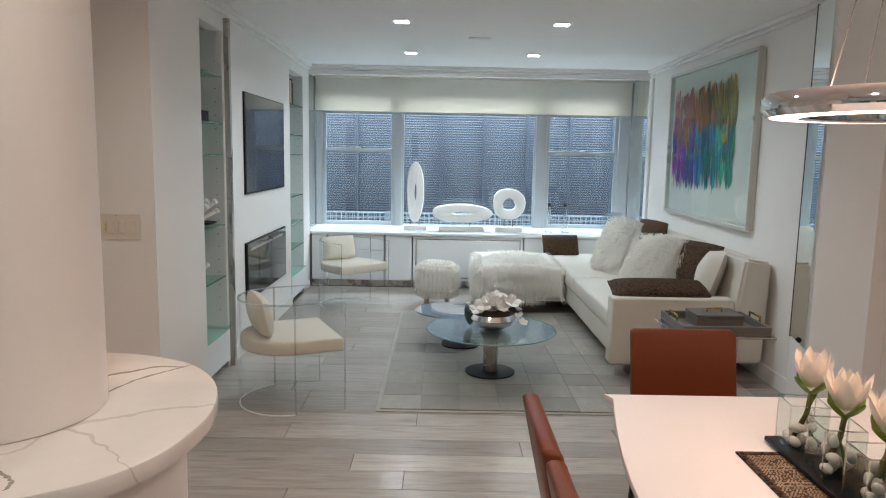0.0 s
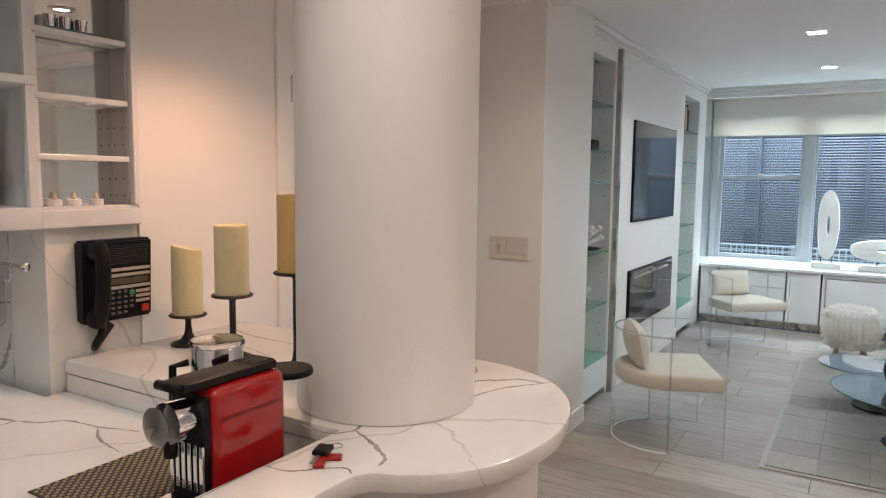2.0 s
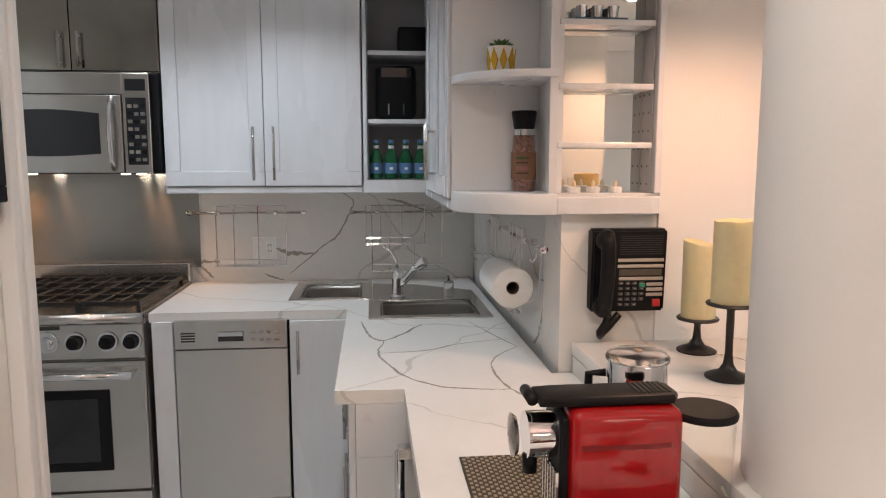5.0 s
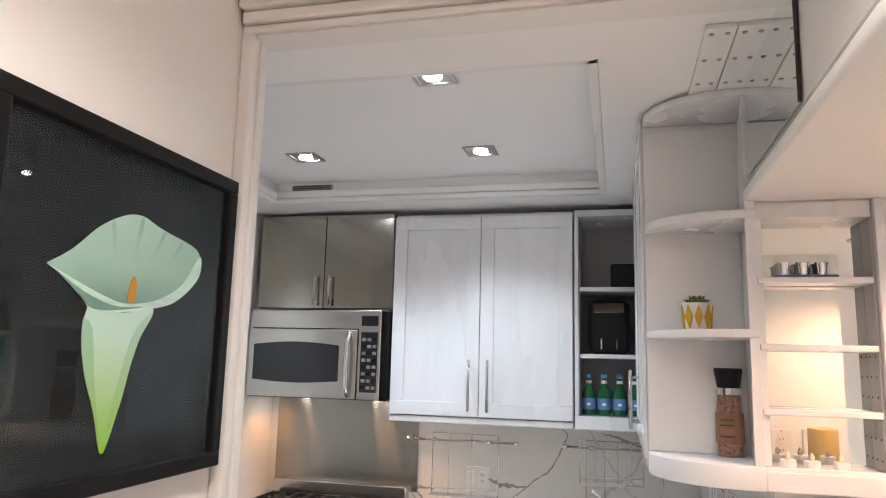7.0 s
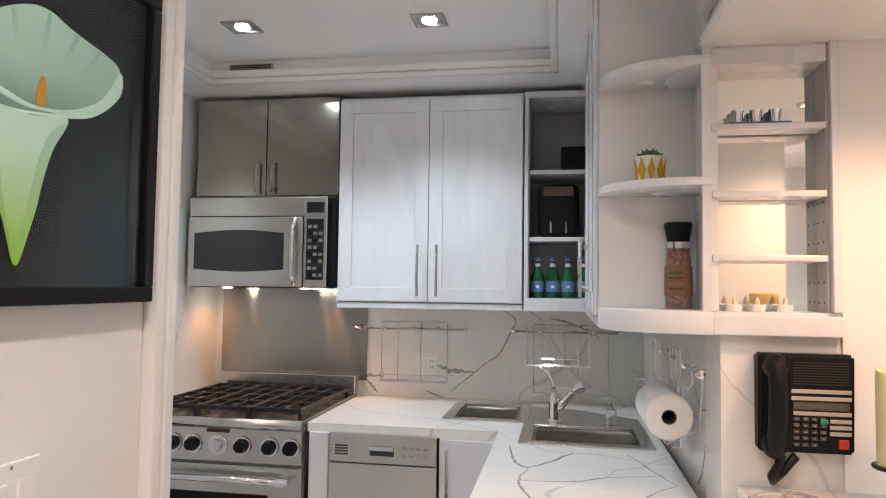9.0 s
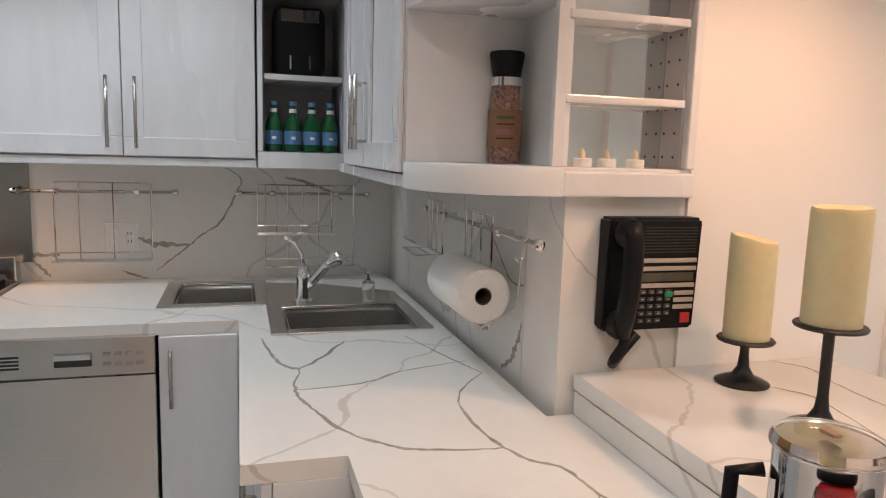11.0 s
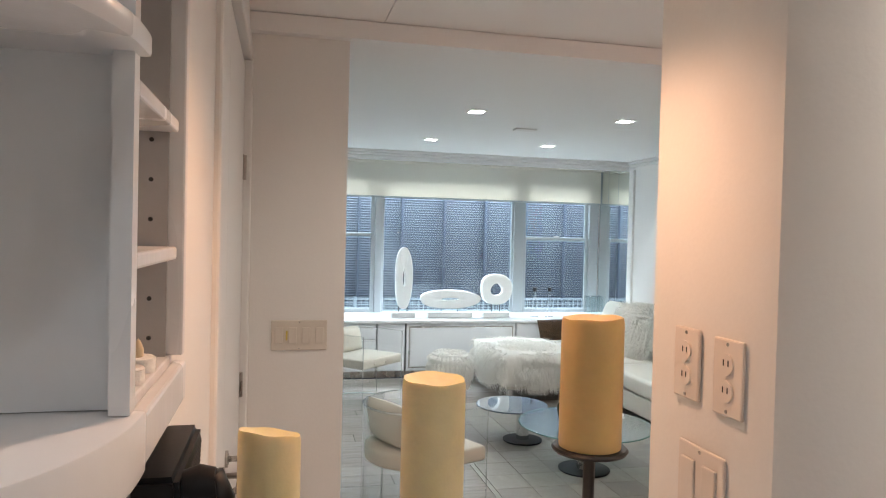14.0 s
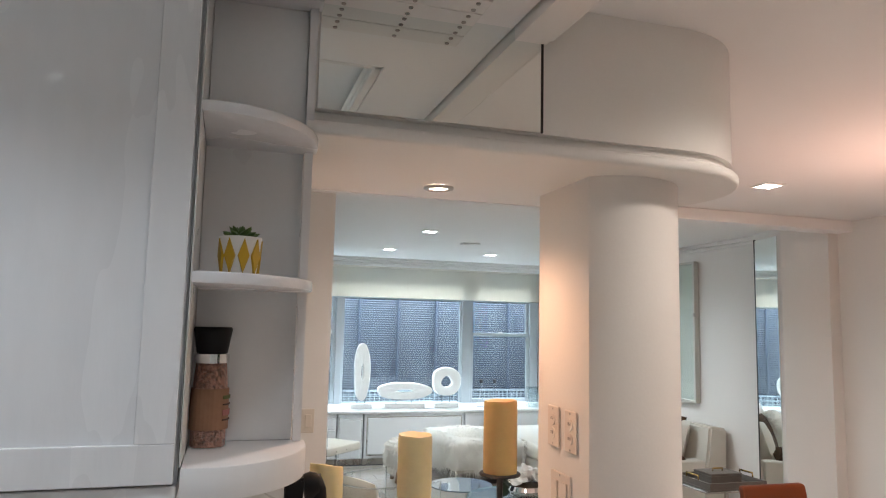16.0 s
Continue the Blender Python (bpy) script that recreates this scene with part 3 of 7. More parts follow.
    part("sash_lock", box(((a + b) / 2 - 0.03, WY - 0.045, 1.60), ((a + b) / 2 + 0.03, WY - 0.02, 1.615), 0.004), M_NICKEL, window_1)
p = part("pane", box((-0.47, WY - 0.012, WZ0 + 0.03), (1.19, WY - 0.006, WZ1)), M_GLASS, window_1)
p.visible_shadow = False
for a in (-0.47, 1.165):
    part("sash", box((a, WY - 0.025, WZ0 + 0.03), (a + 0.025, WY + 0.01, WZ1), 0.003), M_ALU, window_1)

shade = thing("roller_shade", pose(0.4, 8.70, 2.46), "cream roller shade pulled part way down the window", "roller shade")
part("cloth", box((-1.93, -0.002, -0.42), (1.93, 0.002, 0.0)), M_SHADE, shade)
part("hem_bar", box((-1.93, -0.008, -0.435), (1.93, 0.008, -0.415), 0.004), M_ALU, shade)
part("roller", tube([(-1.93, 0.01, 0.0), (1.93, 0.01, 0.0)], 0.025, 12), M_SHADE, shade)
for nm, x in (("west", -1.546), ("east", XR + 0.016)):
    pm = thing("bay_mirror", pose(x, 8.38, 0.66), "tall mirror panel lining the side of the window bay", "mirror", "mirrors of the window bay")
    part("mirror_glass", box((-0.003, -0.40, 0.0), (0.003, 0.36, 1.79)), M_MIRROR, pm)
    for y in (-0.14, 0.12):
        part("mirror_joint", box((-0.004, y, 0), (0.004, y + 0.003, 1.79)), M_ALU, pm)

# facade across the light well
facade = thing("louvred_facade", pose(0.4, 10.25, -2.0), "dark blue-grey louvred wall across the light well", "facade")
# backing sheet painted as the shade in the louvre gaps
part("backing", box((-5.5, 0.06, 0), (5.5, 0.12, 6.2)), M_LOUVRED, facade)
sl = box((-5.5, -0.004, -0.0085), (5.5, 0.004, 0.0085), m=pose(0, 0, 0, -25))
slat_me = None
for k in range(90):
    z = 2.2 + 0.035 * k
    if slat_me is None:
        o = part("slat", sl, M_LOUVRE, facade)
        slat_me = o.data
    else:
        o = new("slat", slat_me)
        o.parent = facade
    o.location = (0, 0.03, z)
for k in range(-8, 9):
    part("post", box((0.62 * k - 0.02 - 0.37, -0.03, 0), (0.62 * k + 0.014 - 0.37, 0.05, 6.2)), M_LOUVRE, facade)
rail = thing("lattice_railing", pose(0.4, 9.55, 0.30), "pale lattice railing along the outside ledge", "railing")
M_RAIL = mat("railing_paint", (0.30, 0.33, 0.38), 0.5)
for z in (0.0, 0.06, 0.12, 0.18, 0.24):
    part("rail", tube([(-3.4, 0, 0.2 + z), (3.4, 0, 0.2 + z)], 0.006, 6), M_RAIL, rail)
bmr = bmesh.new()
for k in range(112):
    add_tube(bmr, [(-3.36 + 0.06 * k, 0.008, 0.2), (-3.36 + 0.06 * k, 0.008, 0.44)], 0.005, 5)
tagged(part("lattice_bars", bmr, M_RAIL, rail), kind="stuff")
for x in (-3.3, -1.1, 1.1, 3.3):
    part("post", box((x - 0.02, -0.02, -0.3), (x + 0.02, 0.02, 0.46)), M_RAIL, rail)
structure("ground_light_well", box((-6, 8.99, -2.1), (6, 14, -2.0)), M_LOUVRED, "floor of the light well, shade put into its colour")
structure("ground_ledge", box((-4, 9.0, -0.1), (4, 9.7, 0.0)), mat("ledge_stone", (0.3, 0.3, 0.31), 0.8), "stone ledge outside the window")

# cabinets under the window, with the long sill
sill = thing("window_sill_top", pose(0.4, 8.4, 0.61), "long pale stone top over the window cabinets", "worktop")
part("slab", box((-1.93, -0.44, 0), (1.93, 0.43, 0.032), 0.006), mat("pale_stone", (0.70, 0.71, 0.70), 0.22, vary=0.06, scale=4), sill)
xs = [(-1.46, -1.28), (-1.27, -0.62), (-0.61, -0.30), (-0.29, 0.98), (0.99, 1.60), (1.61, 2.32)]
for k, (a, b) in enumerate(xs):
    cab = thing("window_cabinet", pose((a + b) / 2, 7.99, 0.0), "white lacquered low cabinet under the window sill", "cabinet", "cabinets under the window")
    h = (b - a) / 2
    part("body", box((-h + 0.002, 0.02, 0.08), (h - 0.002, 0.82, 0.605)), M_CAB, cab)
    part("plinth", box((-h, 0.06, 0.0), (h, 0.8, 0.078)), M_NICKEL, cab)
    if k == 1:
        for z0, z1 in ((0.09, 0.255), (0.265, 0.425), (0.435, 0.60)):
            part("drawer_front", box((-h + 0.006, 0, z0), (h - 0.006, 0.02, z1), 0.003), M_CAB, cab)
    elif k == 3:
        part("frame", box((-h + 0.004, 0.0, 0.09), (h - 0.004, 0.02, 0.60), 0.003), M_CAB, cab)
        part("door_panel", box((-h + 0.05, -0.012, 0.13), (h - 0.05, 0.0, 0.56), 0.004), M_CAB, cab)
        # shade round the panel, laid on as thin grey metal strips
        gb = bmesh.new()
        for c, d in (((-h + 0.03, 0.115), (h - 0.03, 0.128)), ((-h + 0.03, 0.562), (h - 0.03, 0.575)), ((-h + 0.03, 0.13), (-h + 0.043, 0.56)), ((h - 0.043, 0.13), (h - 0.03, 0.56))):
            add_box(gb, (c[0], -0.005, c[1]), (d[0], 0.002, d[1]))
        part("shadow_line", gb, M_NICKEL, cab)
    else:
        part("door", box((-h + 0.006, 0, 0.09), (h - 0.006, 0.02, 0.60), 0.003), M_CAB, cab)

# sculptures on the sill


def ring_slab(outer, inner, depth):
    """A slab in x and z with a hole, depth along y, rounded edges."""
    bm = bmesh.new()
    n = len(outer)
    rings = []
    for f, y in ((0.0, -0.42), (0.08, -0.5), (0.92, -0.5), (1.0, -0.40), (1.0, 0.40), (0.92, 0.5), (0.08, 0.5), (0.0, 0.42)):
        rings.append([bm.verts.new((ix + (ox - ix) * f, y * depth, iz + (oz - iz) * f)) for (ox, oz), (ix, iz) in zip(outer, inner)])
    m_ = len(rings)
    for i in range(m_):
        p, q = rings[i], rings[(i + 1) % m_]
        for k in range(n):
            bm.faces.new((p[k], p[(k + 1) % n], q[(k + 1) % n], q[k]))
    bmesh.ops.recalc_face_normals(bm, faces=bm.faces)
    return bm


def sculpture(x, cz, rx, rz, hx, hz, base_w, label, power=2.0, egg=0.0):
    s = thing("sculpture", pose(x, 8.30, 0.643), label, "sculpture", "white sculptures on the sill")
    part("base", box((-base_w / 2, -0.06, 0), (base_w / 2, 0.06, 0.055), 0.004), M_PLASTER, s)
    for dx in (-0.05 if base_w < 0.4 else -0.10, 0.05 if base_w < 0.4 else 0.10):
        part("pin", tube([(dx, 0, 0.055), (dx, 0, cz - 0.643 - rz + 0.05)], 0.005, 8), M_IRON, s)
    n = 56
    o, i = [], []
    for k in range(n):
        a = 2 * math.pi * k / n
        c, d = math.cos(a), math.sin(a)
        sx = math.copysign(abs(c) ** (2 / power), c)
        sz = math.copysign(abs(d) ** (2 / power), d)
        o.append((rx * sx * (1 + 0.04 * math.sin(3 * a + 1)), cz - 0.643 + rz * sz))
        i.append((hx * c * (1 + egg * d), cz - 0.643 + hz * d * (1 + egg * 0.5)))
    part("body", ring_slab(o, i, 0.09), M_PLASTER, s, smooth=True)


sculpture(-0.28, 1.09, 0.098, 0.355, 0.013, 0.10, 0.27, "tall white oval stone sculpture with a narrow slot", 2.3)
sculpture(0.27, 0.85, 0.355, 0.108, 0.11, 0.016, 0.53, "long low white oval stone sculpture with a slot", 2.2)
sculpture(0.83, 0.97, 0.187, 0.18, 0.075, 0.08, 0.32, "round white ring-shaped stone sculpture", 2.4, -0.25)
for x, h in ((1.31, 0.30), (1.50, 0.30)):
    g = thing("acrylic_candlestick", pose(x, 8.28, 0.643), "clear acrylic candlestick on the window sill", "candlestick", "candlesticks on the sill")
    part("leg", tube([(-0.035, 0, 0), (0, 0, h)], 0.008, 8), M_ACRYL, g)
    part("leg", tube([(0.035, 0, 0), (0.004, 0, h)], 0.008, 8), M_ACRYL, g)
    part("foot", box((-0.045, -0.02, 0), (0.045, 0.02, 0.01), 0.002), M_ACRYL, g)
    part("cup", lathe([(0, h), (0.018, h + 0.005), (0.026, h + 0.03), (0.022, h + 0.05), (0, h + 0.055)], 16), M_IRON, g, smooth=True)
g = thing("glass_vase", pose(2.05, 8.2, 0.643), "clear ribbed square glass vase on the window sill", "vase")
for k in range(6):
    part("rib", box((-0.10 + 0.034 * k, -0.08, 0), (-0.072 + 0.034 * k, 0.08, 0.26), 0.006), M_VASEGLASS, g)

# low lattice guard outside the window
M_LATT = mat("guard_grey_paint", (0.42, 0.46, 0.50), 0.5, vary=0.08)
for a, b in ((-1.46, -0.56), (-0.47, 1.19), (1.32, 2.21)):
    gd = thing("window_guard", pose((a + b) / 2, 8.93, 0.65), "low pale grey lattice guard outside the window", "guard", "window guards")
    w = (b - a) / 2
    part("sill_block", box((-w, -0.01, -0.03), (w, 0.02, -0.001)), M_LATT, gd)
    for z in (0.0, 0.065, 0.13):
        part("rail", box((-w, 0.0, z), (w, 0.008, z + 0.008)), M_LATT, gd)
    for k in range(int(2 * w / 0.07) + 1):
        x = -w + 0.07 * k
        part("bar", box((x, 0.001, 0.009), (x + 0.007, 0.007, 0.129)), M_LATT, gd)

# ---------------------------------------------------------------- bar, column and soffit
CX, CY, CR = -0.868, 1.386, 0.2073
col_out = [(-1.01, 1.55), (-1.01, CY - 0.151)] + arc(CX, CY, CR, 226.8, 405, 34) + [(-0.80, 1.55)]
structure("wall_column", prism(col_out, 1.007, 2.10), M_WALL, "white column with a rounded front standing on the bar", True)
LZ = 1.005


def spline(pts, n=6):
    """A smooth line through a few corner points in x and y."""
    out = []
    for k in range(len(pts) - 1):
        p0, p1, p2, p3 = (Vector(pts[max(0, min(len(pts) - 1, k + j))]) for j in (-1, 0, 1, 2))
        for i in range(n):
            t = i / n
            q = 0.5 * ((2 * p1) + (p2 - p0) * t + (2 * p0 - 5 * p1 + 4 * p2 - p3) * t * t + (3 * p1 - p0 - 3 * p2 + p3) * t ** 3)
            out.append((q.x, q.y))
    return out + [tuple(pts[-1])]


END = spline([(-0.926, 1.808), (-0.754, 1.797), (-0.593, 1.722), (-0.486, 1.582), (-0.437, 1.4), (-0.454, 1.217), (-0.513, 1.105), (-0.588, 1.046), (-0.631, 1.026), (-0.652, 0.997), (-0.657, 0.96)])
ledge_out = [(-1.7995, 1.155), (-1.7995, 1.80)] + END + [(-0.657, 0.697), (-0.818, 0.697), (-0.818, 1.155)]
barb = thing("bar_counter", pose(0, 0, 0), "white curved bar with a raised veined marble top", "bar")
part("bar_top", prism(ledge_out, LZ - 0.038, LZ, 0.006, 2), M_MARBLE, barb, "veined white marble top", smooth=True)
body_out = [(-1.7995, 1.175), (-1.7995, 1.73)] + spline([(-0.926, 1.732), (-0.775, 1.722), (-0.647, 1.668), (-0.55, 1.55), (-0.502, 1.4), (-0.518, 1.239), (-0.582, 1.142), (-0.657, 1.089), (-0.684, 1.014)]) + [(-0.69, 0.724), (-0.806, 0.724), (-0.806, 1.175)]
part("body", prism(body_out, 0.0, LZ - 0.039), M_WALL, barb, smooth=True)
part("riser", box((-1.799, 1.158, 0.9155), (-0.82, 1.173, LZ - 0.04)), M_MARBLE, barb, "veined marble upstand")

SZ = 2.10
soff_out = [(-1.80, 1.09), (-1.80, 1.72)] + arc(-0.80, 1.405, 0.315, 90, -90, 30)
structure("ceiling_soffit", prism(soff_out, SZ + 0.060, CZ), M_WALL, "white rounded soffit hanging over the bar", True)
soff_groove = [(-1.80, 1.108), (-1.80, 1.70)] + arc(-0.80, 1.405, 0.297, 90, -90, 30)
structure("trim_soffit_groove", prism(soff_groove, SZ + 0.0345, SZ + 0.0595), M_WALL, "recessed shadow groove above the soffit lip", True)
soff_lip = [(-1.80, 1.072), (-1.80, 1.738)] + arc(-0.80, 1.405, 0.333, 90, -90, 30)
structure("trim_soffit", prism(soff_lip, SZ, SZ + 0.034, 0.012, 3), M_WALL, "rounded white lip along the soffit", True)
mp = thing("soffit_mirror", pose(-1.503, 1.086, SZ + 0.061), "mirror panel on the face of the soffit", "mirror")
part("mirror_glass", box((-0.275, -0.004, 0), (0.275, 0.0, 0.335)), M_MIRROR, mp)
part("edge", box((0.2755, -0.006, 0), (0.281, 0.0, 0.336)), M_SLOT, mp)
pl = thing("ceiling_access_panel", pose(-1.66, 1.015, 2.415), "white bolted metal plates on the kitchen ceiling", "panel")
for iy in range(2):
    y0 = -0.068 + 0.07 * iy
    part("plate", box((-0.25, y0, -0.006), (0.25, y0 + 0.067, 0.004), 0.002), M_TRIM, pl)
    for dx in (-0.22, -0.07, 0.08, 0.22):
        for dy in (0.016, 0.05):
            part("screw", lathe([(0, -0.009), (0.005, -0.009), (0.006, -0.006), (0, -0.005)], 10, pose(dx, y0 + dy, 0)), M_NICKEL, pl)


def downlight(x, y, z, square=True, led=None, label="square recessed ceiling light, lit", group="recessed ceiling lights"):
    d = thing("recessed_light", pose(x, y, z), label, "ceiling light", group)
    if square:
        bm = bmesh.new()
        for a, b in (((-0.065, -0.065), (0.065, -0.052)), ((-0.065, 0.052), (0.065, 0.065)), ((-0.065, -0.052), (-0.052, 0.052)), ((0.052, -0.052), (0.065, 0.052))):
            add_box(bm, (*a, -0.006), (*b, 0.0))
        part("frame", bm, M_NICKEL if led is M_LED_C and x < -1.3 else M_TRIM, d)
        if x < -1.3 and led is M_LED_C:
            part("reflector", box((-0.052, -0.052, -0.003), (0.052, 0.052, -0.001)), M_NICKEL, d)
            part("lamp", lathe([(0, -0.012), (0.026, -0.009), (0.03, -0.004), (0, -0.004)], 20), led, d)
        else:
            part("lamp", box((-0.052, -0.052, -0.004), (0.052, 0.052, -0.001)), led, d)
    else:
        part("frame", lathe([(0.030, -0.001), (0.046, -0.001), (0.046, -0.006), (0.034, -0.010), (0.030, -0.001)], 28), M_NICKEL, d, smooth=True)
        part("lamp", lathe([(0, -0.004), (0.029, -0.004), (0.029, -0.001), (0, -0.001)], 24), led, d)


for x, y in LIVING_SPOTS:
    downlight(x, y, CZ - 0.001, True, M_LED_C)
# includes the fixture of the added, unseen hall light
for x, y in DINING_SPOTS:
    downlight(x, y, CZ - 0.001, True, M_LED_W)
for x, y in KITCHEN_SPOTS:
    downlight(x, y, 2.529, True, M_LED_C, "square steel recessed kitchen light, lit", "recessed kitchen lights")
downlight(-1.354, 1.535, SZ - 0.001, False, M_LED_W, "round recessed light in the soffit, lit")
sd = thing("ceiling_vent", pose(0.32, 6.0, CZ - 0.001), "thin flat white ceiling vent", "vent")
part("plate", box((-0.09, -0.05, -0.012), (0.09, 0.05, 0), 0.004), M_TRIM, sd)
kv = thing("soffit_vent", pose(TX0 + 0.002, -0.72, 2.49), "small grey slotted air vent in the tray side", "vent")
part("plate", box((0, -0.11, -0.02), (0.006, 0.11, 0.025)), M_NICKEL, kv)
for k in range(4):
    part("slot", box((0.004, -0.10, -0.014 + 0.01 * k), (0.009, 0.10, -0.009 + 0.01 * k)), M_SLOT, kv)


# ---------------------------------------------------------------- kitchen fronts (x- side run faces +x, doors are in y and z)
def bar_handle(parent, x, y, z0, z1, axis="x", out=0.03):
    h = bmesh.new()
    d = Vector((out, 0, 0)) if axis == "x" else Vector((0, -out, 0))
    p0, p1 = Vector((x, y, z0)), Vector((x, y, z1))
    add_tube(h, [p0 + d, p1 + d], 0.006, 8)
    for f in (0.12, 0.88):
        q = p0.lerp(p1, f)
        add_tube(h, [q, q + d], 0.004, 6)
    return part("handle", h, M_NICKEL, parent, "slim satin bar handle", smooth=True)


def shaker(parent, y0, y1, z0, z1, x=0.0):
    d = part("door", box((x, y0, z0), (x + 0.018, y1, z1), 0.002), M_LAC, parent)
    f = 0.065
    for nm_, a, b in (("rail", (y0, z0), (y1, z0 + f)), ("rail", (y0, z1 - f), (y1, z1)), ("stile", (y0, z0 + f), (y0 + f, z1 - f)), ("stile", (y1 - f, z0 + f), (y1, z1 - f))):
        part(nm_, box((x + 0.0185, a[0], a[1]), (x + 0.029, b[0], b[1]), 0.002), M_LAC, d)
    return d


UX = -3.19
uc = thing("wall_cabinet", pose(UX, 0.108, 1.405), "glossy white two-door wall cabinet above the worktop", "wall cabinet", "kitchen wall cabinets")
part("body", box((-0.309, -0.441, 0), (-0.004, 0.441, 0.985)), M_LAC, uc)
part("light_rail", box((-0.10, -0.441, -0.03), (0.02, 0.441, -0.001), 0.003), M_LAC, uc)
for s in (-1, 1):
    d = shaker(uc, min(0.002 * s, 0.438 * s), max(0.002 * s, 0.438 * s), 0.004, 0.968)
    bar_handle(d, 0.029, 0.045 * s, 0.03, 0.27)
oc = thing("open_wall_cabinet", pose(UX, 0.72, 1.405), "white open wall cabinet with grey inside and shelves", "wall cabinet", "kitchen wall cabinets")
b_ = bmesh.new()
add_box(b_, (-0.309, -0.165, -0.03), (0.02, 0.165, 0.03), 0.002)
add_box(b_, (-0.309, -0.165, 0.955), (0.02, 0.165, 0.985), 0.002)
add_box(b_, (-0.309, -0.165, 0.031), (0.02, -0.147, 0.954), 0.002)
add_box(b_, (-0.309, 0.147, 0.031), (0.02, 0.165, 0.954), 0.002)
part("body", b_, M_LAC, oc)
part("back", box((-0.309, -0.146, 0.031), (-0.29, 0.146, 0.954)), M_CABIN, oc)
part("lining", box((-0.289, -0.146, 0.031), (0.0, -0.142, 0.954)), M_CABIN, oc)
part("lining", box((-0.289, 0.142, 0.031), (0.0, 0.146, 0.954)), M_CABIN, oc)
for z in (0.29, 0.60):
    part("shelf", box((-0.289, -0.141, z), (0.005, 0.141, z + 0.02), 0.002), M_LAC, oc)
M_BLUELAB = mat("blue_label", (0.10, 0.22, 0.42), 0.5)
for k in range(4):
    bt = thing("water_bottle", pose(UX - 0.06, 0.72 - 0.105 + 0.07 * k, 1.437) @ Matrix.Diagonal((1, 1, 0.9, 1)), "small green glass water bottle with a blue label", "bottle", "green bottles in the cabinet")
    part("bottle", lathe([(0, 0), (0.029, 0.003), (0.031, 0.095), (0.029, 0.115), (0.020, 0.137), (0.0125, 0.158), (0.0115, 0.19), (0, 0.19)], 20), mat("green_glass_body", (0.012, 0.10, 0.035), 0.08, vary=0.05, bump=0) if k == 0 else bpy.data.materials["green_glass_body"], bt, smooth=True)
    part("label", lathe([(0.0305, 0.03), (0.0312, 0.03), (0.0312, 0.085), (0.0305, 0.085)], 20), M_BLUELAB, bt)
    part("star", box((0.0305, -0.008, 0.05), (0.0322, 0.008, 0.062)), M_TRIM, bt)
    part("neck_label", lathe([(0.0128, 0.160), (0.0142, 0.160), (0.0136, 0.176), (0.0122, 0.176)], 16), M_PAPER, bt)
    part("cap", lathe([(0, 0.188), (0.014, 0.188), (0.014, 0.205), (0, 0.207)], 16), M_BLUELAB, bt)
cf = thing("coffee_grinder", pose(UX - 0.12, 0.71, 1.717), "black glossy coffee appliance on the cabinet shelf", "appliance")
part("body", box((-0.09, -0.095, 0), (0.09, 0.095, 0.25), 0.03, 4), M_BLACK, cf, smooth=True)
part("panel", box((0.088, -0.07, 0.19), (0.094, 0.07, 0.235), 0.003), M_DARKGLASS, cf)
for s in (-0.035, 0.035):
    part("spout", tube([(0.095, s, 0.02), (0.095, s, 0.07)], 0.004, 6), M_CHROME, cf)
sp = thing("black_box", pose(UX - 0.10, 0.82, 2.027), "small black ribbed box on the top shelf", "box")
part("body", box((-0.09, -0.10, 0), (0.09, 0.045, 0.11), 0.012, 3), M_BLACK, sp, smooth=True)

# steel cabinet and microwave over the range
RY0, RY1 = -1.08, -0.34
# darker, browner steel: the reflection of the dim hall is put into the colour
M_STEELD = mat("polished_steel_dim_reflection", (0.44, 0.42, 0.37), 0.13, 1.0, vary=0.05, scale=2.5, fine=6, bump=0.05, stretch=(1, 1, 0.4))
sc = thing("steel_wall_cabinet", pose(UX, (RY0 + RY1) / 2, 1.91), "brushed steel wall cabinet over the microwave", "wall cabinet", "kitchen wall cabinets")
part("body", box((-0.309, -0.37, 0.002), (-0.004, 0.37, 0.49)), M_STEELD, sc)
for s in (-1, 1):
    d = part("door", box((-0.003, min(0.002 * s, 0.368 * s), 0.004), (0.018, max(0.002 * s, 0.368 * s), 0.488), 0.003), M_STEELD, sc)
    bar_handle(d, 0.018, 0.04 * s, 0.02, 0.17)
mw = thing("microwave", pose(UX + 0.05, (RY0 + RY1) / 2, 1.465), "stainless over-the-range microwave with a dark window", "microwave")
part("body", box((-0.36, -0.37, 0), (-0.002, 0.37, 0.438), 0.004), M_BLACK, mw)
part("top_grille", box((0, -0.37, 0.345), (0.022, 0.225, 0.437), 0.004), M_STEEL, mw)
dr = part("door", box((0, -0.37, 0.004), (0.03, 0.22, 0.342), 0.006), M_STEEL, mw)
wb = bmesh.new()
outl = [(-0.335 + 0.46 * k / 12, 0.088 - 0.012 * math.sin(math.pi * k / 12)) for k in range(13)] + [(0.125 - 0.46 * k / 12, 0.262 + 0.016 * math.sin(math.pi * k / 12)) for k in range(13)]
f = wb.faces.new([wb.verts.new((0.031, y, z)) for y, z in outl])
r_ = bmesh.ops.extrude_face_region(wb, geom=[f])
bmesh.ops.translate(wb, vec=(0.002, 0, 0), verts=[g for g in r_["geom"] if isinstance(g, bmesh.types.BMVert)])
bmesh.ops.recalc_face_normals(wb, faces=wb.faces)
part("window", wb, M_DARKGLASS, dr)
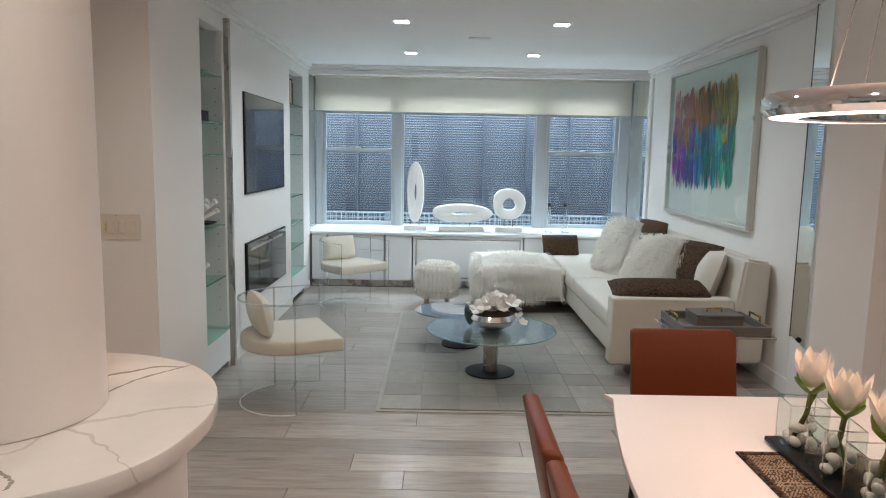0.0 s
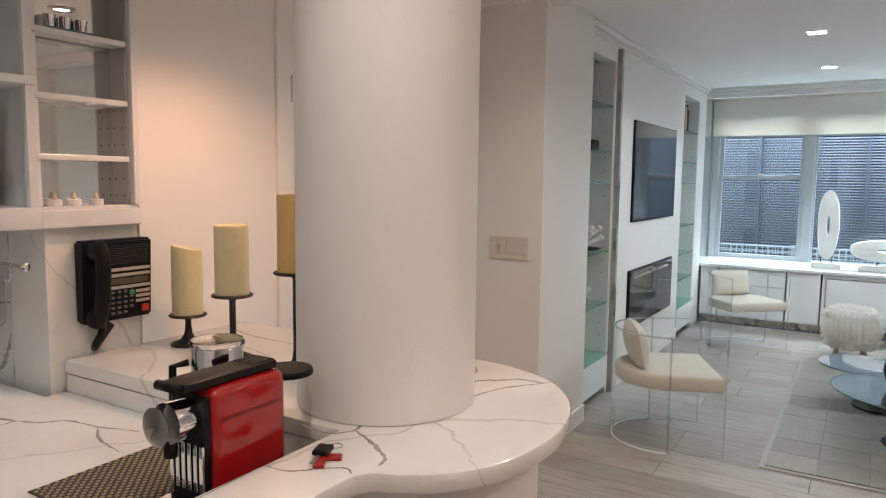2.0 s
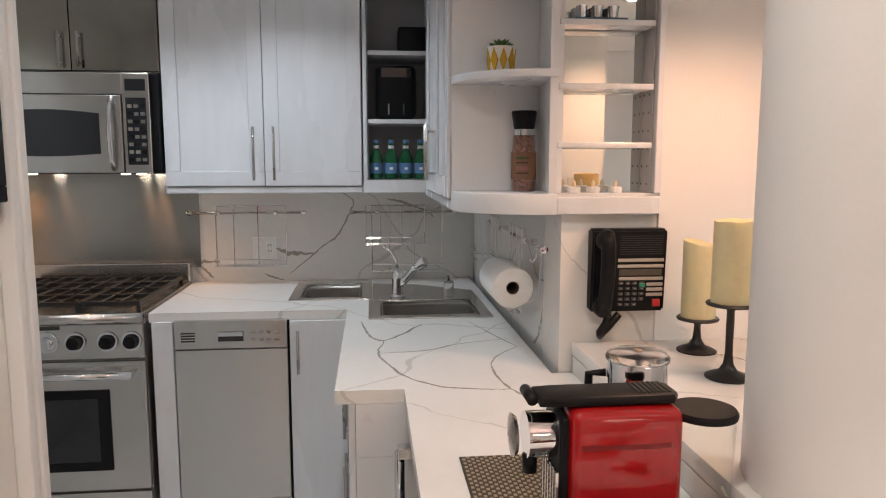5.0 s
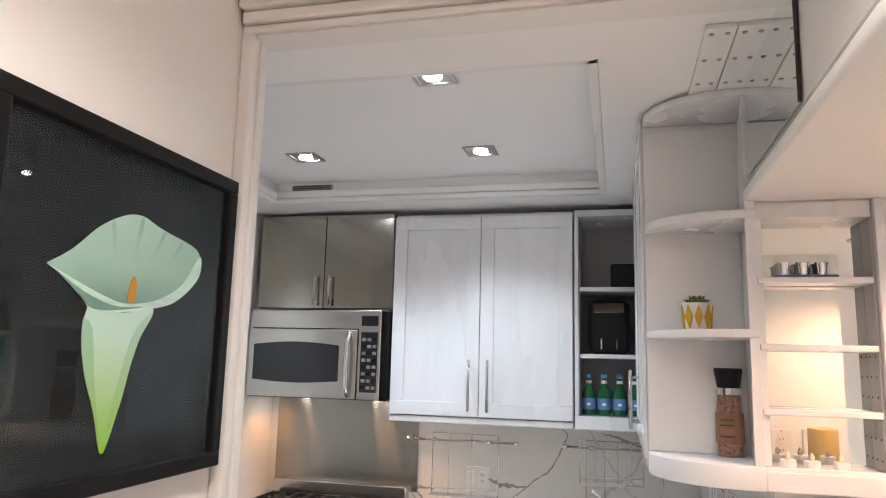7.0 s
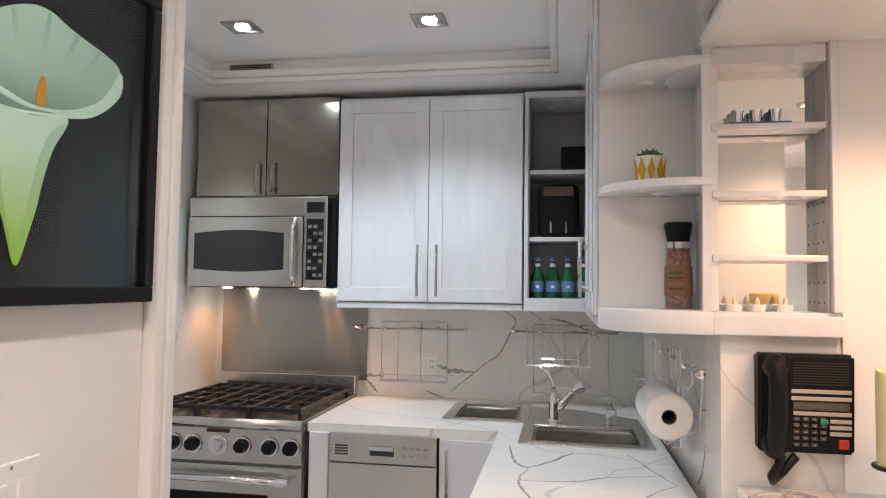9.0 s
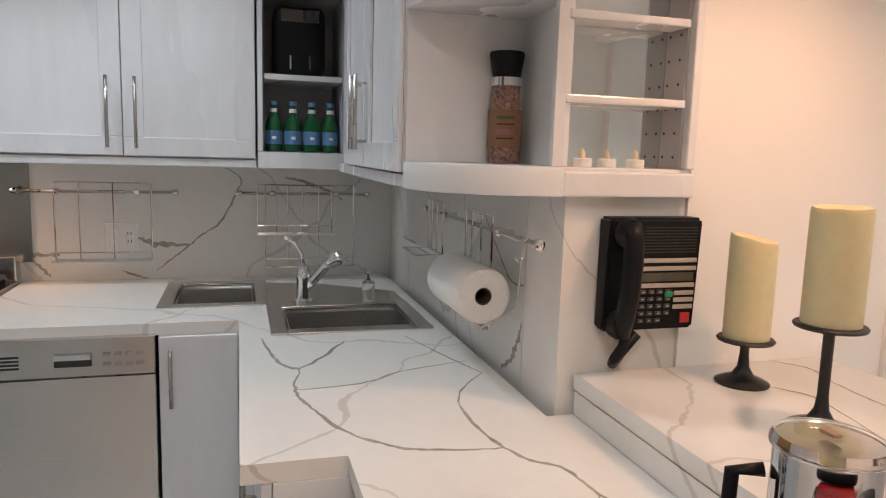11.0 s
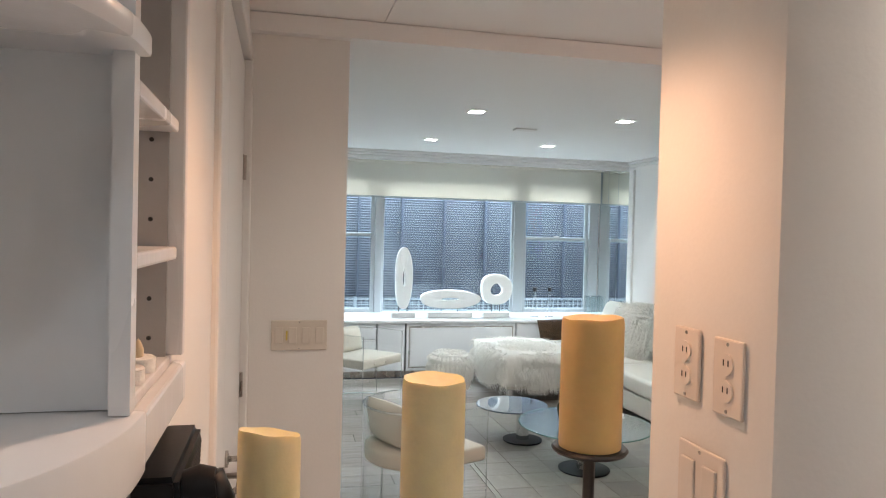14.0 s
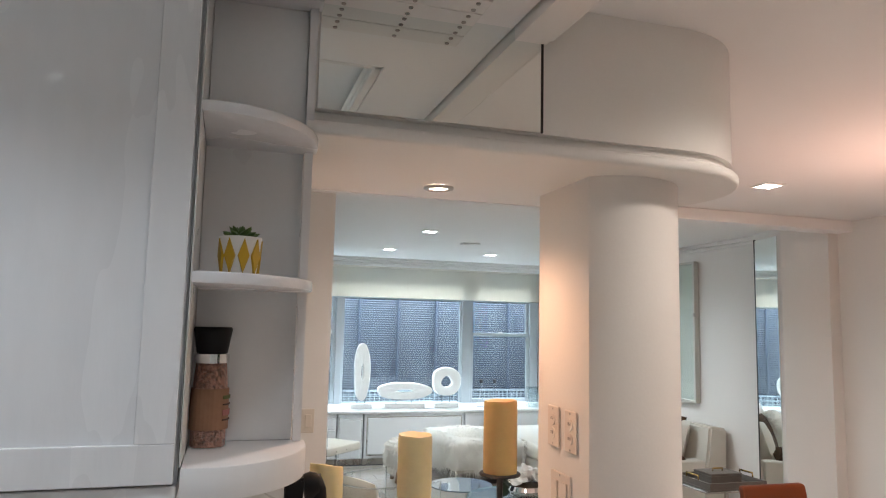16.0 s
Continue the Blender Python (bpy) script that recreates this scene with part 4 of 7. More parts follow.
part("handle", tube([(0.03, 0.18, 0.02), (0.062, 0.18, 0.06), (0.07, 0.18, 0.17), (0.062, 0.18, 0.28), (0.03, 0.18, 0.33)], 0.012, 10), M_CHROME, dr, smooth=True)
cp = part("control_panel", box((0, 0.225, 0.004), (0.03, 0.34, 0.437), 0.004), M_STEEL, mw)
part("display", box((0.03, 0.24, 0.36), (0.032, 0.325, 0.41)), M_DARKGLASS, cp)
part("keypad", box((0.03, 0.24, 0.04), (0.032, 0.325, 0.33)), M_DARKGLASS, cp)
for i in range(8):
    for j in range(3):
        part("key", box((0.032, 0.247 + 0.027 * j, 0.055 + 0.033 * i), (0.0335, 0.266 + 0.027 * j, 0.07 + 0.033 * i)), M_NICKEL if (i + j) % 3 else M_BLACK, cp)
for y in (-0.27, 0.15, 0.22):
    part("hood_lamp", lathe([(0, -0.006), (0.022, -0.004), (0.024, 0), (0, 0)], 20, pose(-0.20, y, 0)), M_LED_W, mw)
bg = thing("steel_splashback", pose(-3.497, (RY0 + RY1) / 2, 0.99), "tall stainless steel splashback behind the range", "splashback")
part("sheet", box((0, -0.37, 0.0), (0.008, 0.44, 0.48), 0.002), grain_across(mat("splashback_steel", (0.42, 0.39, 0.35), 0.17, 1.0, vary=0.04, scale=1.2, fine=14, bump=0.03, stretch=(1, 0.02, 70)), 0.98), bg)

# range
RX = -2.70
rg = thing("gas_range", pose(RX, (RY0 + RY1) / 2 + 0.02, 0), "stainless steel gas range with black cast-iron grates", "range")
hw = 0.375
part("body", box((-0.78, -hw, 0.12), (-0.03, hw, 0.90), 0.004), M_STEEL, rg)
part("cooktop", box((-0.78, -hw, 0.90), (0.0, hw, 0.925), 0.006), M_STEEL, rg)
part("bullnose", tube([(0.0, -hw, 0.905), (0.0, hw, 0.905)], 0.022, 14), M_STEEL, rg, smooth=True)
part("back_guard", box((-0.80, -hw, 0.925), (-0.74, hw, 1.02), 0.006), M_STEEL, rg)
for k in range(3):
    gy = -hw + 0.03 + 0.235 * k
    gr = bmesh.new()
    for yy in (0.0, 0.0733, 0.1466, 0.22):
        add_box(gr, (-0.70, gy + yy - 0.006, 0.945), (-0.05, gy + yy + 0.006, 0.962), 0.002)
    for xx in (-0.69, -0.53, -0.375, -0.22, -0.06):
        add_box(gr, (xx - 0.006, gy - 0.004, 0.945), (xx + 0.006, gy + 0.224, 0.964), 0.002)
    for xx in (-0.69, -0.06):
        for yy in (0.0, 0.22):
            add_box(gr, (xx - 0.008, gy + yy - 0.008, 0.925), (xx + 0.008, gy + yy + 0.008, 0.946))
    part("grate", gr, M_IRON, rg, "black cast-iron pan grate")
    for xx in (-0.54, -0.21):
        part("burner", lathe([(0, 0.926), (0.05, 0.926), (0.05, 0.936), (0.036, 0.94), (0.034, 0.948), (0, 0.95)], 20, pose(xx, gy + 0.11, 0)), M_IRON, rg, smooth=True)
cpn = part("control_panel", box((-0.03, -hw, 0.745), (0.0, hw, 0.885), 0.004), M_STEEL, rg)
for k, y in enumerate((-0.30, -0.19, -0.10, 0.012, 0.118, 0.239, 0.330)):
    big = k == 3
    kn = part("knob", lathe([(0, 0.0), (0.036 if not big else 0.042, 0.0), (0.036 if not big else 0.042, 0.006), (0.026, 0.008), (0.024, 0.034), (0, 0.036)], 24, pose(0.001, y, 0.815, 0, 90, 0)), M_CHROME if big else M_BLACK, cpn, "chrome dial" if big else "dark knob with a chrome ring", smooth=True)
    part("ring", lathe([(0.030, 0.002), (0.039, 0.002), (0.039, 0.009), (0.030, 0.009)], 24, pose(0.001, y, 0.815, 0, 90, 0)), M_CHROME, kn, smooth=True)
part("badge", box((0.0, -0.04, 0.865), (0.003, 0.06, 0.88)), M_SLOT, cpn)
od = part("oven_door", box((-0.03, -hw, 0.20), (0.002, hw, 0.735), 0.006), M_STEEL, rg)
part("window_frame", box((0.002, -0.27, 0.285), (0.008, 0.235, 0.62), 0.003), M_BLACK, od)
part("window", box((0.008, -0.225, 0.325), (0.010, 0.19, 0.585)), M_DARKGLASS, od)
hb = part("handle", tube([(0.055, -0.34, 0.69), (0.055, 0.34, 0.69)], 0.014, 12), M_CHROME, od, smooth=True)
for y in (-0.31, 0.31):
    part("bracket", box((0.0, y - 0.02, 0.672), (0.06, y + 0.02, 0.708), 0.006), M_CHROME, hb)
part("drawer", box((-0.03, -hw, 0.07), (0.0, hw, 0.19), 0.004), M_STEEL, rg)
for y in (-0.33, 0.33):
    for x in (-0.7, -0.08):
        part("leg", tube([(x, y, 0), (x, y, 0.12)], 0.018, 10), M_NICKEL, rg)

# dishwasher and base units
DY0, DY1 = -0.205, 0.243
fl = thing("base_filler", pose(-2.725, -0.255, 0), "narrow white filler panel beside the dishwasher", "panel")
part("panel", box((-0.55, -0.037, 0.0), (0.0, 0.045, 0.88), 0.002), M_LAC, fl)
dw = thing("dishwasher", pose(-2.72, (DY0 + DY1) / 2, 0), "slim stainless steel dishwasher under the worktop", "dishwasher")
part("body", box((-0.55, -0.22, 0.10), (-0.02, 0.22, 0.875)), M_NICKEL, dw)
part("door", box((-0.02, -0.222, 0.13), (0.005, 0.222, 0.765), 0.003), M_STEELV, dw)
pn = part("panel", box((-0.02, -0.222, 0.77), (0.008, 0.222, 0.885), 0.003), M_STEEL, dw)
part("grip", box((0.006, -0.05, 0.80), (0.010, 0.05, 0.838), 0.002), M_SLOT, pn)
part("grip_lip", box((0.008, -0.05, 0.822), (0.02, 0.05, 0.84), 0.003), M_CHROME, pn)
for k in range(4):
    part("vent_slot", box((0.008, -0.195, 0.80 + 0.011 * k), (0.0095, -0.14, 0.806 + 0.011 * k)), M_SLOT, pn)
for k in range(8):
    part("button", box((0.008, 0.08 + 0.03 * (k % 4), 0.80 + 0.03 * (k // 4)), (0.0105, 0.10 + 0.03 * (k % 4), 0.81 + 0.03 * (k // 4))), M_NICKEL, pn)
part("plinth", box((-0.50, -0.22, 0.0), (-0.06, 0.22, 0.098)), M_BLACK, dw)
su = thing("sink_base_unit", pose(-2.725, 0.365, 0), "white base unit beside the dishwasher", "base cabinet", "kitchen base cabinets")
part("body", box((-0.55, -0.115, 0.09), (-0.02, 0.115, 0.73)), M_CAB, su)
part("top_rail", box((-0.10, -0.115, 0.731), (-0.02, 0.115, 0.877)), M_CAB, su)
d = part("door", box((-0.019, -0.115, 0.10), (0.0, 0.115, 0.875), 0.003), M_LAC, su)
bar_handle(d, 0.0, -0.08, 0.66, 0.84)
part("plinth", box((-0.50, -0.115, 0.0), (-0.06, 0.115, 0.088)), M_CAB, su)
pu = thing("peninsula_base_unit", pose(-2.2, 0.52, 0), "white lacquered base cabinet with a tall door under the worktop", "base cabinet", "kitchen base cabinets")
part("body", box((-0.52, 0.02, 0.09), (0.505, 0.57, 0.73)), M_CAB, pu)
part("upper_body", box((-0.33, 0.02, 0.731), (0.505, 0.57, 0.877)), M_CAB, pu)
part("top_rail", box((-0.52, 0.02, 0.731), (-0.331, 0.05, 0.877)), M_CAB, pu)
part("corner_filler", box((-0.545, -0.039, 0.09), (-0.5215, 0.018, 0.876), 0.002), M_LAC, pu)
for s, (a, b) in enumerate(((-0.51, -0.01), (0.0, 0.495))):
    d = part("door", box((a, 0.0, 0.10), (b, 0.019, 0.875), 0.003), M_LAC, pu)
    bar_handle(d, b - 0.05 if s == 0 else a + 0.05, 0.0, 0.60, 0.83, "y")
    bar_handle(d, b - 0.05 if s == 0 else a + 0.05, 0.0, 0.30, 0.5, "y")
part("plinth", box((-0.52, 0.06, 0.0), (0.505, 0.5, 0.088)), M_CAB, pu)
wc = thing("wine_cooler", pose(-1.25, 0.70, 0), "built-in steel-framed drinks cooler under the peninsula", "cooler")
part("body", box((-0.42, 0.02, 0.09), (0.42, 0.38, 0.875)), M_CAB, wc)
cd = part("door", box((-0.42, 0.0, 0.10), (0.17, 0.02, 0.865), 0.004), M_STEEL, wc)
part("glass", box((-0.36, -0.003, 0.16), (0.11, 0.0, 0.80)), M_DARKGLASS, cd)
part("handle", tube([(-0.315, -0.05, 0.80), (-0.315, -0.05, 0.30)], 0.013, 10), M_CHROME, cd, smooth=True)
part("handle_mount", box((-0.33, -0.055, 0.785), (-0.295, 0.0, 0.815), 0.004), M_CHROME, cd)
part("plinth", box((-0.42, 0.06, 0.0), (0.42, 0.36, 0.088)), M_CAB, wc)

# worktop: an L with a stepped peninsula, cut out for the two bowls of the sink
wt = thing("kitchen_worktop", pose(0, 0, 0), "white marble worktop with grey-brown veins", "worktop")
SB = [(-3.36, 0.25, -2.96, 0.56), (-2.90, 0.60, -2.56, 1.03)]  # bowls
w_ = bmesh.new()
Z0, Z1 = 0.878, 0.915
for a, b in (((-3.499, -0.305), (-2.74, 0.25)), ((-3.499, 0.25), (-3.36, 1.097)), ((-2.96, 0.25), (-2.74, 0.485)), ((-2.96, 0.485), (-2.66, 0.56)), ((-3.36, 0.56), (-2.66, 0.60)), ((-3.36, 0.60), (-2.90, 1.03)), ((-3.36, 1.03), (-2.66, 1.097))):
    add_box(w_, (*a, Z0), (*b, Z1))
bmesh.ops.remove_doubles(w_, verts=w_.verts, dist=1e-4)
part("slab", w_, M_MARBLE, wt)
w_ = bmesh.new()
for a, b in (((-2.6595, 0.485), (-1.7985, 0.60)), ((-2.56, 0.60), (-1.7985, 1.03)), ((-2.6595, 1.03), (-1.7985, 1.097)), ((-1.7985, 0.485), (-1.70, 1.157)), ((-1.70, 0.67), (-0.82, 1.157))):
    add_box(w_, (*a, Z0), (*b, Z1))
bmesh.ops.remove_doubles(w_, verts=w_.verts, dist=1e-4)
part("peninsula_slab", w_, M_MARBLE, wt, "marble slab of the stepped peninsula")
sk = thing("corner_sink", pose(-3.0, 0.6, 0.915), "stainless steel sink with two bowls set in the corner", "sink")
for k, (x0, y0, x1, y1) in enumerate(SB):
    b_ = bmesh.new()
    X0, Y0, X1, Y1 = x0 + 3.0, y0 - 0.6, x1 + 3.0, y1 - 0.6
    add_box(b_, (X0 + 0.012, Y0 + 0.012, -0.16), (X1 - 0.012, Y1 - 0.012, 0.004), 0.03, 4)
    for f in [f for f in b_.faces if f.normal.z > 0.9 and f.calc_center_median().z > -0.01]:
        b_.faces.remove(f)
    for f in b_.faces:
        f.normal_flip()
    part("bowl", b_, M_STEEL, sk, smooth=True)
    rim = bmesh.new()
    g = 0.028
    for a, b in (((X0 - g, Y0 - g), (X1 + g, Y0 + 0.02)), ((X0 - g, Y1 - 0.02), (X1 + g, Y1 + g)), ((X0 - g, Y0 + 0.02), (X0 + 0.02, Y1 - 0.02)), ((X1 - 0.02, Y0 + 0.02), (X1 + g, Y1 - 0.02))):
        add_box(rim, (*a, 0.0005), (*b, 0.006 + 0.001 * k), 0.002)
    part("rim", rim, M_STEEL, sk)
    part("drain", lathe([(0, -0.155), (0.03, -0.154), (0.034, -0.158), (0, -0.158)], 20, pose((X0 + X1) / 2, (Y0 + Y1) / 2, 0)), M_CHROME, sk, smooth=True)
part("deck", prism([(-0.33, -0.01), (0.07, -0.01), (0.07, 0.455), (-0.10, 0.455), (-0.28, 0.20)], 0.001, 0.0055, 0.001), M_STEEL, sk)
fb = bmesh.new()
for k in range(9):
    add_tube(fb, [(-0.30, -0.36 + 0.04 * k, -0.05), (-0.08, -0.36 + 0.04 * k, -0.05)], 0.003, 6)
part("drainer_rack", fb, M_CHROME, sk)
fc = thing("kitchen_faucet", pose(-2.945, 0.70, 0.9215), "chrome lever kitchen faucet with a pull-out spray head", "faucet")
part("base", lathe([(0, 0), (0.034, 0), (0.034, 0.008), (0.026, 0.016), (0.024, 0.075), (0.027, 0.09), (0.023, 0.12), (0.012, 0.132), (0, 0.134)], 28), M_CHROME, fc, smooth=True)
sp_ = part("spout", tube([(0.0, 0.004, 0.045), (0.018, 0.036, 0.085), (0.034, 0.066, 0.125), (0.043, 0.084, 0.15)], 0.017, 14), M_CHROME, fc, smooth=True)
part("spray_head", lathe([(0, -0.002), (0.018, 0.0), (0.024, 0.012), (0.026, 0.045), (0.021, 0.055), (0, 0.056)], 22, Matrix.Translation((0.040, 0.078, 0.142)) @ Vector((0.40, 0.66, 0.45)).to_track_quat("Z", "Y").to_matrix().to_4x4()), M_CHROME, sp_, smooth=True)
lv = part("lever", tube([(0, 0, 0.12), (-0.002, -0.006, 0.165), (-0.008, -0.028, 0.205), (-0.012, -0.052, 0.222)], 0.0085, 12), M_CHROME, fc, smooth=True)
part("lever_tip", lathe([(0, -0.012), (0.009, -0.010), (0.0115, 0.0), (0.008, 0.010), (0, 0.012)], 14, pose(-0.0125, -0.055, 0.2235, 60)), M_CHROME, lv, smooth=True)
sp = thing("soap_dispenser", pose(-2.96, 0.93, 0.9215), "clear chrome-topped soap dispenser by the sink", "dispenser")
part("bottle", lathe([(0, 0), (0.022, 0), (0.023, 0.06), (0.012, 0.07), (0, 0.07)], 18), M_ACRYL, sp, smooth=True)
part("pump", tube([(0, 0, 0.07), (0, 0, 0.10), (0.03, -0.01, 0.10)], 0.006, 8), M_CHROME, sp, smooth=True)


def wire_rail(m, length, label):
    r = thing("utensil_rail", m, label, "rail", "chrome rails on the splashback")
    part("bar", tube([(0, -length / 2, 0), (0, length / 2, 0)], 0.006, 8), M_NICKEL, r, smooth=True)
    for y in (-length / 2, length / 2, -length / 4, length / 4):
        part("finial", lathe([(0, -0.014), (0.012, -0.008), (0.013, 0.0), (0.009, 0.012), (0, 0.014)], 12, pose(0, y, 0, 90)), M_CHROME, r, smooth=True)
    for y in (-length / 4, length / 4):
        part("bracket", tube([(-0.035, y, 0), (0, y, 0)], 0.006, 8), M_CHROME, r)
    return r


def wire_rack(parent, y, w, drop, depth=0.07):
    rk = part("wire_rack", tube([(0.008, y - w / 2, 0.035), (0.008, y + w / 2, 0.035)], 0.0028, 6), M_CHROME, parent, "chrome wire rack")
    for s in (-1, 1):
        part("wire", tube([(0.008, y + s * w / 2, 0.035), (0.008, y + s * w / 2, -drop), (depth, y + s * w / 2, -drop)], 0.003, 6), M_CHROME, rk)
    for z, x in ((-drop, 0.008), (-drop, depth), (-drop + 0.035, depth), (-drop, depth / 2)):
        part("wire", tube([(x, y - w / 2, z), (x, y + w / 2, z)], 0.0028, 6), M_CHROME, rk)
    for s in (-0.25, 0.1):
        part("wire", tube([(0.008, y + s * w, 0.035), (0.008, y + s * w, -drop)], 0.0025, 6), M_CHROME, rk)
    return rk


r1 = wire_rail(pose(-3.455, -0.03, 1.265), 0.56, "chrome utensil rail with a wire rack on the splashback")
wire_rack(r1, 0.02, 0.34, 0.26)
r2 = wire_rail(pose(-3.455, 0.75, 1.265), 0.52, "chrome utensil rail with a wire shelf over the sink")
wire_rack(r2, -0.04, 0.30, 0.16)
wire_rack(r2, 0.02, 0.36, 0.30, 0.03)
r3 = wire_rail(pose(-2.28, 1.075, 1.27, 0, 0, -90), 0.90, "chrome utensil rail on the side splashback")
wire_rack(r3, -0.30, 0.16, 0.12, 0.09)
wire_rack(r3, 0.10, 0.20, 0.24, 0.03)
for y in (0.40,):
    part("hook", tube([(0.0, y, 0.008), (0.012, y, 0), (0.008, y, -0.03), (0.02, y, -0.045), (0.028, y, -0.035)], 0.003, 6), M_CHROME, r3, smooth=True)
pt = thing("paper_towel_roll", pose(-2.14, 1.025, 1.126), "white paper towel roll on a wire holder", "paper towel")
part("roll", lathe([(0.021, -0.13), (0.062, -0.13), (0.066, -0.125), (0.066, 0.125), (0.062, 0.13), (0.021, 0.13), (0.021, -0.13)], 36, pose(0, 0, 0, 0, 90, 0)), M_PAPER, pt, smooth=True)
part("core", lathe([(0.0205, -0.128), (0.0205, 0.128), (0.018, 0.128), (0.018, -0.128), (0.0205, -0.128)], 24, pose(0, 0, 0, 0, 90, 0)), mat("cardboard", (0.10, 0.07, 0.05), 0.9), pt)
part("holder", tube([(-0.138, 0.08, 0.12), (-0.138, 0.0, -0.06), (-0.138, -0.01, -0.073), (0.138, -0.01, -0.073), (0.138, 0.08, -0.03), (0.138, 0.09, 0.12)], 0.003, 6), M_CHROME, pt)
ol = thing("wall_outlet", pose(-3.498, 0.043, 1.08), "white double socket and switch plate on the splashback", "outlet", "outlets")
part("plate", box((0, -0.06, -0.058), (0.006, 0.06, 0.058), 0.003), M_TRIM, ol)
part("socket", box((0.006, 0.012, -0.035), (0.009, 0.045, 0.035), 0.003), M_TRIM, ol)
part("rocker", box((0.006, -0.045, -0.033), (0.010, -0.015, 0.033), 0.002), M_TRIM, ol)
for z in (-0.016, 0.014):
    for y in (0.022, 0.034):
        part("slot", box((0.009, y, z), (0.0095, y + 0.003, z + 0.01)), M_SLOT, ol)

# wall cabinet on the side wall, curved shelf end, mirrored niche
nc = thing("side_wall_cabinet", pose(-2.46, 0.83, 1.402), "glossy white wall cabinet on the side wall, doors closed", "wall cabinet", "kitchen wall cabinets")
part("body", box((-0.56, 0.022, 0.0), (0.445, 0.288, 0.998)), M_LAC, nc)
part("light_rail", box((-0.56, 0.0, -0.03), (0.445, 0.20, -0.001), 0.003), M_LAC, nc)
for s, (a, b) in enumerate(((-0.38, -0.005), (0.005, 0.44))):
    d = part("door", box((a, 0.0, 0.004), (b, 0.018, 1.01), 0.002), M_LAC, nc)
    f_ = 0.065
    for nm_, p, q in (("rail", (a, 0.004), (b, 0.07)), ("rail", (a, 0.945), (b, 1.01)), ("stile", (a, 0.07), (a + f_, 0.945)), ("stile", (b - f_, 0.07), (b, 0.945))):
        part(nm_, box((p[0], -0.011, p[1]), (q[0], -0.0005, q[1]), 0.002), M_LAC, d)
    bar_handle(d, -0.04 if s == 0 else 0.04, -0.011, 0.05, 0.25, "y")
cs = thing("curved_end_shelf", pose(-2.01, 0.83, 1.372), "white quarter-round open shelf unit at the cabinet end", "shelf")
q_out = [(0.0, 0.286), (0.0, 0.0), (0.03, 0.0)] + [(0.03 + 0.205 * math.sin(radians(a)), 0.245 - 0.245 * math.cos(radians(a))) for a in range(6, 91, 6)] + [(0.235, 0.2675)]
for z, h in ((0.0, 0.058), (0.373, 0.022), (0.683, 0.022), (1.018, 0.02)):
    part("shelf", prism(q_out, z, z + h, 0.004), M_LAC if z else M_CAB, cs, smooth=True)
part("side_panel", box((-0.003, 0.004, 0.059), (-0.0005, 0.286, 1.017)), M_CAB, cs)
part("back_panel", box((0.001, 0.2685, 0.059), (0.207, 0.286, 1.017)), M_CAB, cs)
part("end_post", box((0.208, 0.245, 0.059), (0.2255, 0.267, 1.017)), M_LAC, cs)
nm = thing("mirrored_niche", pose(-1.80, 1.10, 1.355), "white niche with mirror back and narrow shelves", "niche shelf")
b_ = bmesh.new()
add_box(b_, (-0.19, -0.002, 0.017), (0.004, 0.295, 0.075), 0.002)
add_box(b_, (0.0045, -0.002, 0.017), (0.022, 0.295, 0.067), 0.004)
add_box(b_, (-0.15, 0.275, 0.076), (0.02, 0.295, 0.745), 0.003)
add_box(b_, (-0.15, 0.0, 0.70), (0.0, 0.274, 0.745), 0.003)
part("frame", b_, M_LAC, nm)
part("mirror_back", box((-0.078, 0.0, 0.076), (-0.073, 0.274, 0.70)), M_MIRROR, nm)
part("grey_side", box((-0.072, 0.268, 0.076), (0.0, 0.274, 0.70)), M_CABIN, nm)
for k in range(12):
    part("peg_hole", lathe([(0, 0), (0.003, 0), (0.003, 0.001), (0, 0.001)], 8, pose(-0.058 if k % 2 else -0.02, 0.2675, 0.10 + 0.05 * (k // 2) * 2 / 2, 90, 0, 0)), M_SLOT, nm)
for z in (0.20, 0.36, 0.53):
    part("shelf", box((-0.06, 0.0, z), (0.012, 0.267, z + 0.016), 0.003), M_LAC, nm)

# ---------------------------------------------------------------- hall doors and switch plates
for k, (a, b) in enumerate(((D0 + 0.055, 2.598), (2.603, D1 - 0.055))):
    dn = tagged(new("door_%d" % (k + 1)), "plain white closet door, shut, with a lever handle", "door", "", "structure")
    dn.location = (-1.815, a, 0)
    w_ = b - a
    part("leaf", box((-0.035, 0, 0.01), (0, w_, DOOR_H - 0.01), 0.003), M_TRIM, dn)
    hy = w_ - 0.075 if k == 0 else 0.075
    s = -1 if k == 0 else 1
    hd = part("lever_handle", tube([(0, hy, 0.88), (0.05, hy, 0.88), (0.055, hy + 0.015 * s, 0.88), (0.055, hy + 0.11 * s, 0.88), (0.045, hy + 0.125 * s, 0.88)], 0.009, 10), M_NICKEL, dn, smooth=True)
    part("rosette", lathe([(0, 0), (0.026, 0), (0.026, 0.008), (0.012, 0.012), (0, 0.012)], 24, pose(0, hy, 0.88, 0, 90, 0)), M_NICKEL, hd, smooth=True)
    for z in (0.15, 0.91, 1.80):
        y0 = 0.0 if k == 0 else w_
        part("hinge", tube([(0.006, y0, z), (0.006, y0, z + 0.10)], 0.008, 8), M_NICKEL, dn)
        part("hinge_leaf", box((0.0005, y0 - (0.0 if k == 0 else 0.03), z), (0.003, y0 + (0.03 if k == 0 else 0.0), z + 0.10)), M_NICKEL, dn)
cb = bmesh.new()
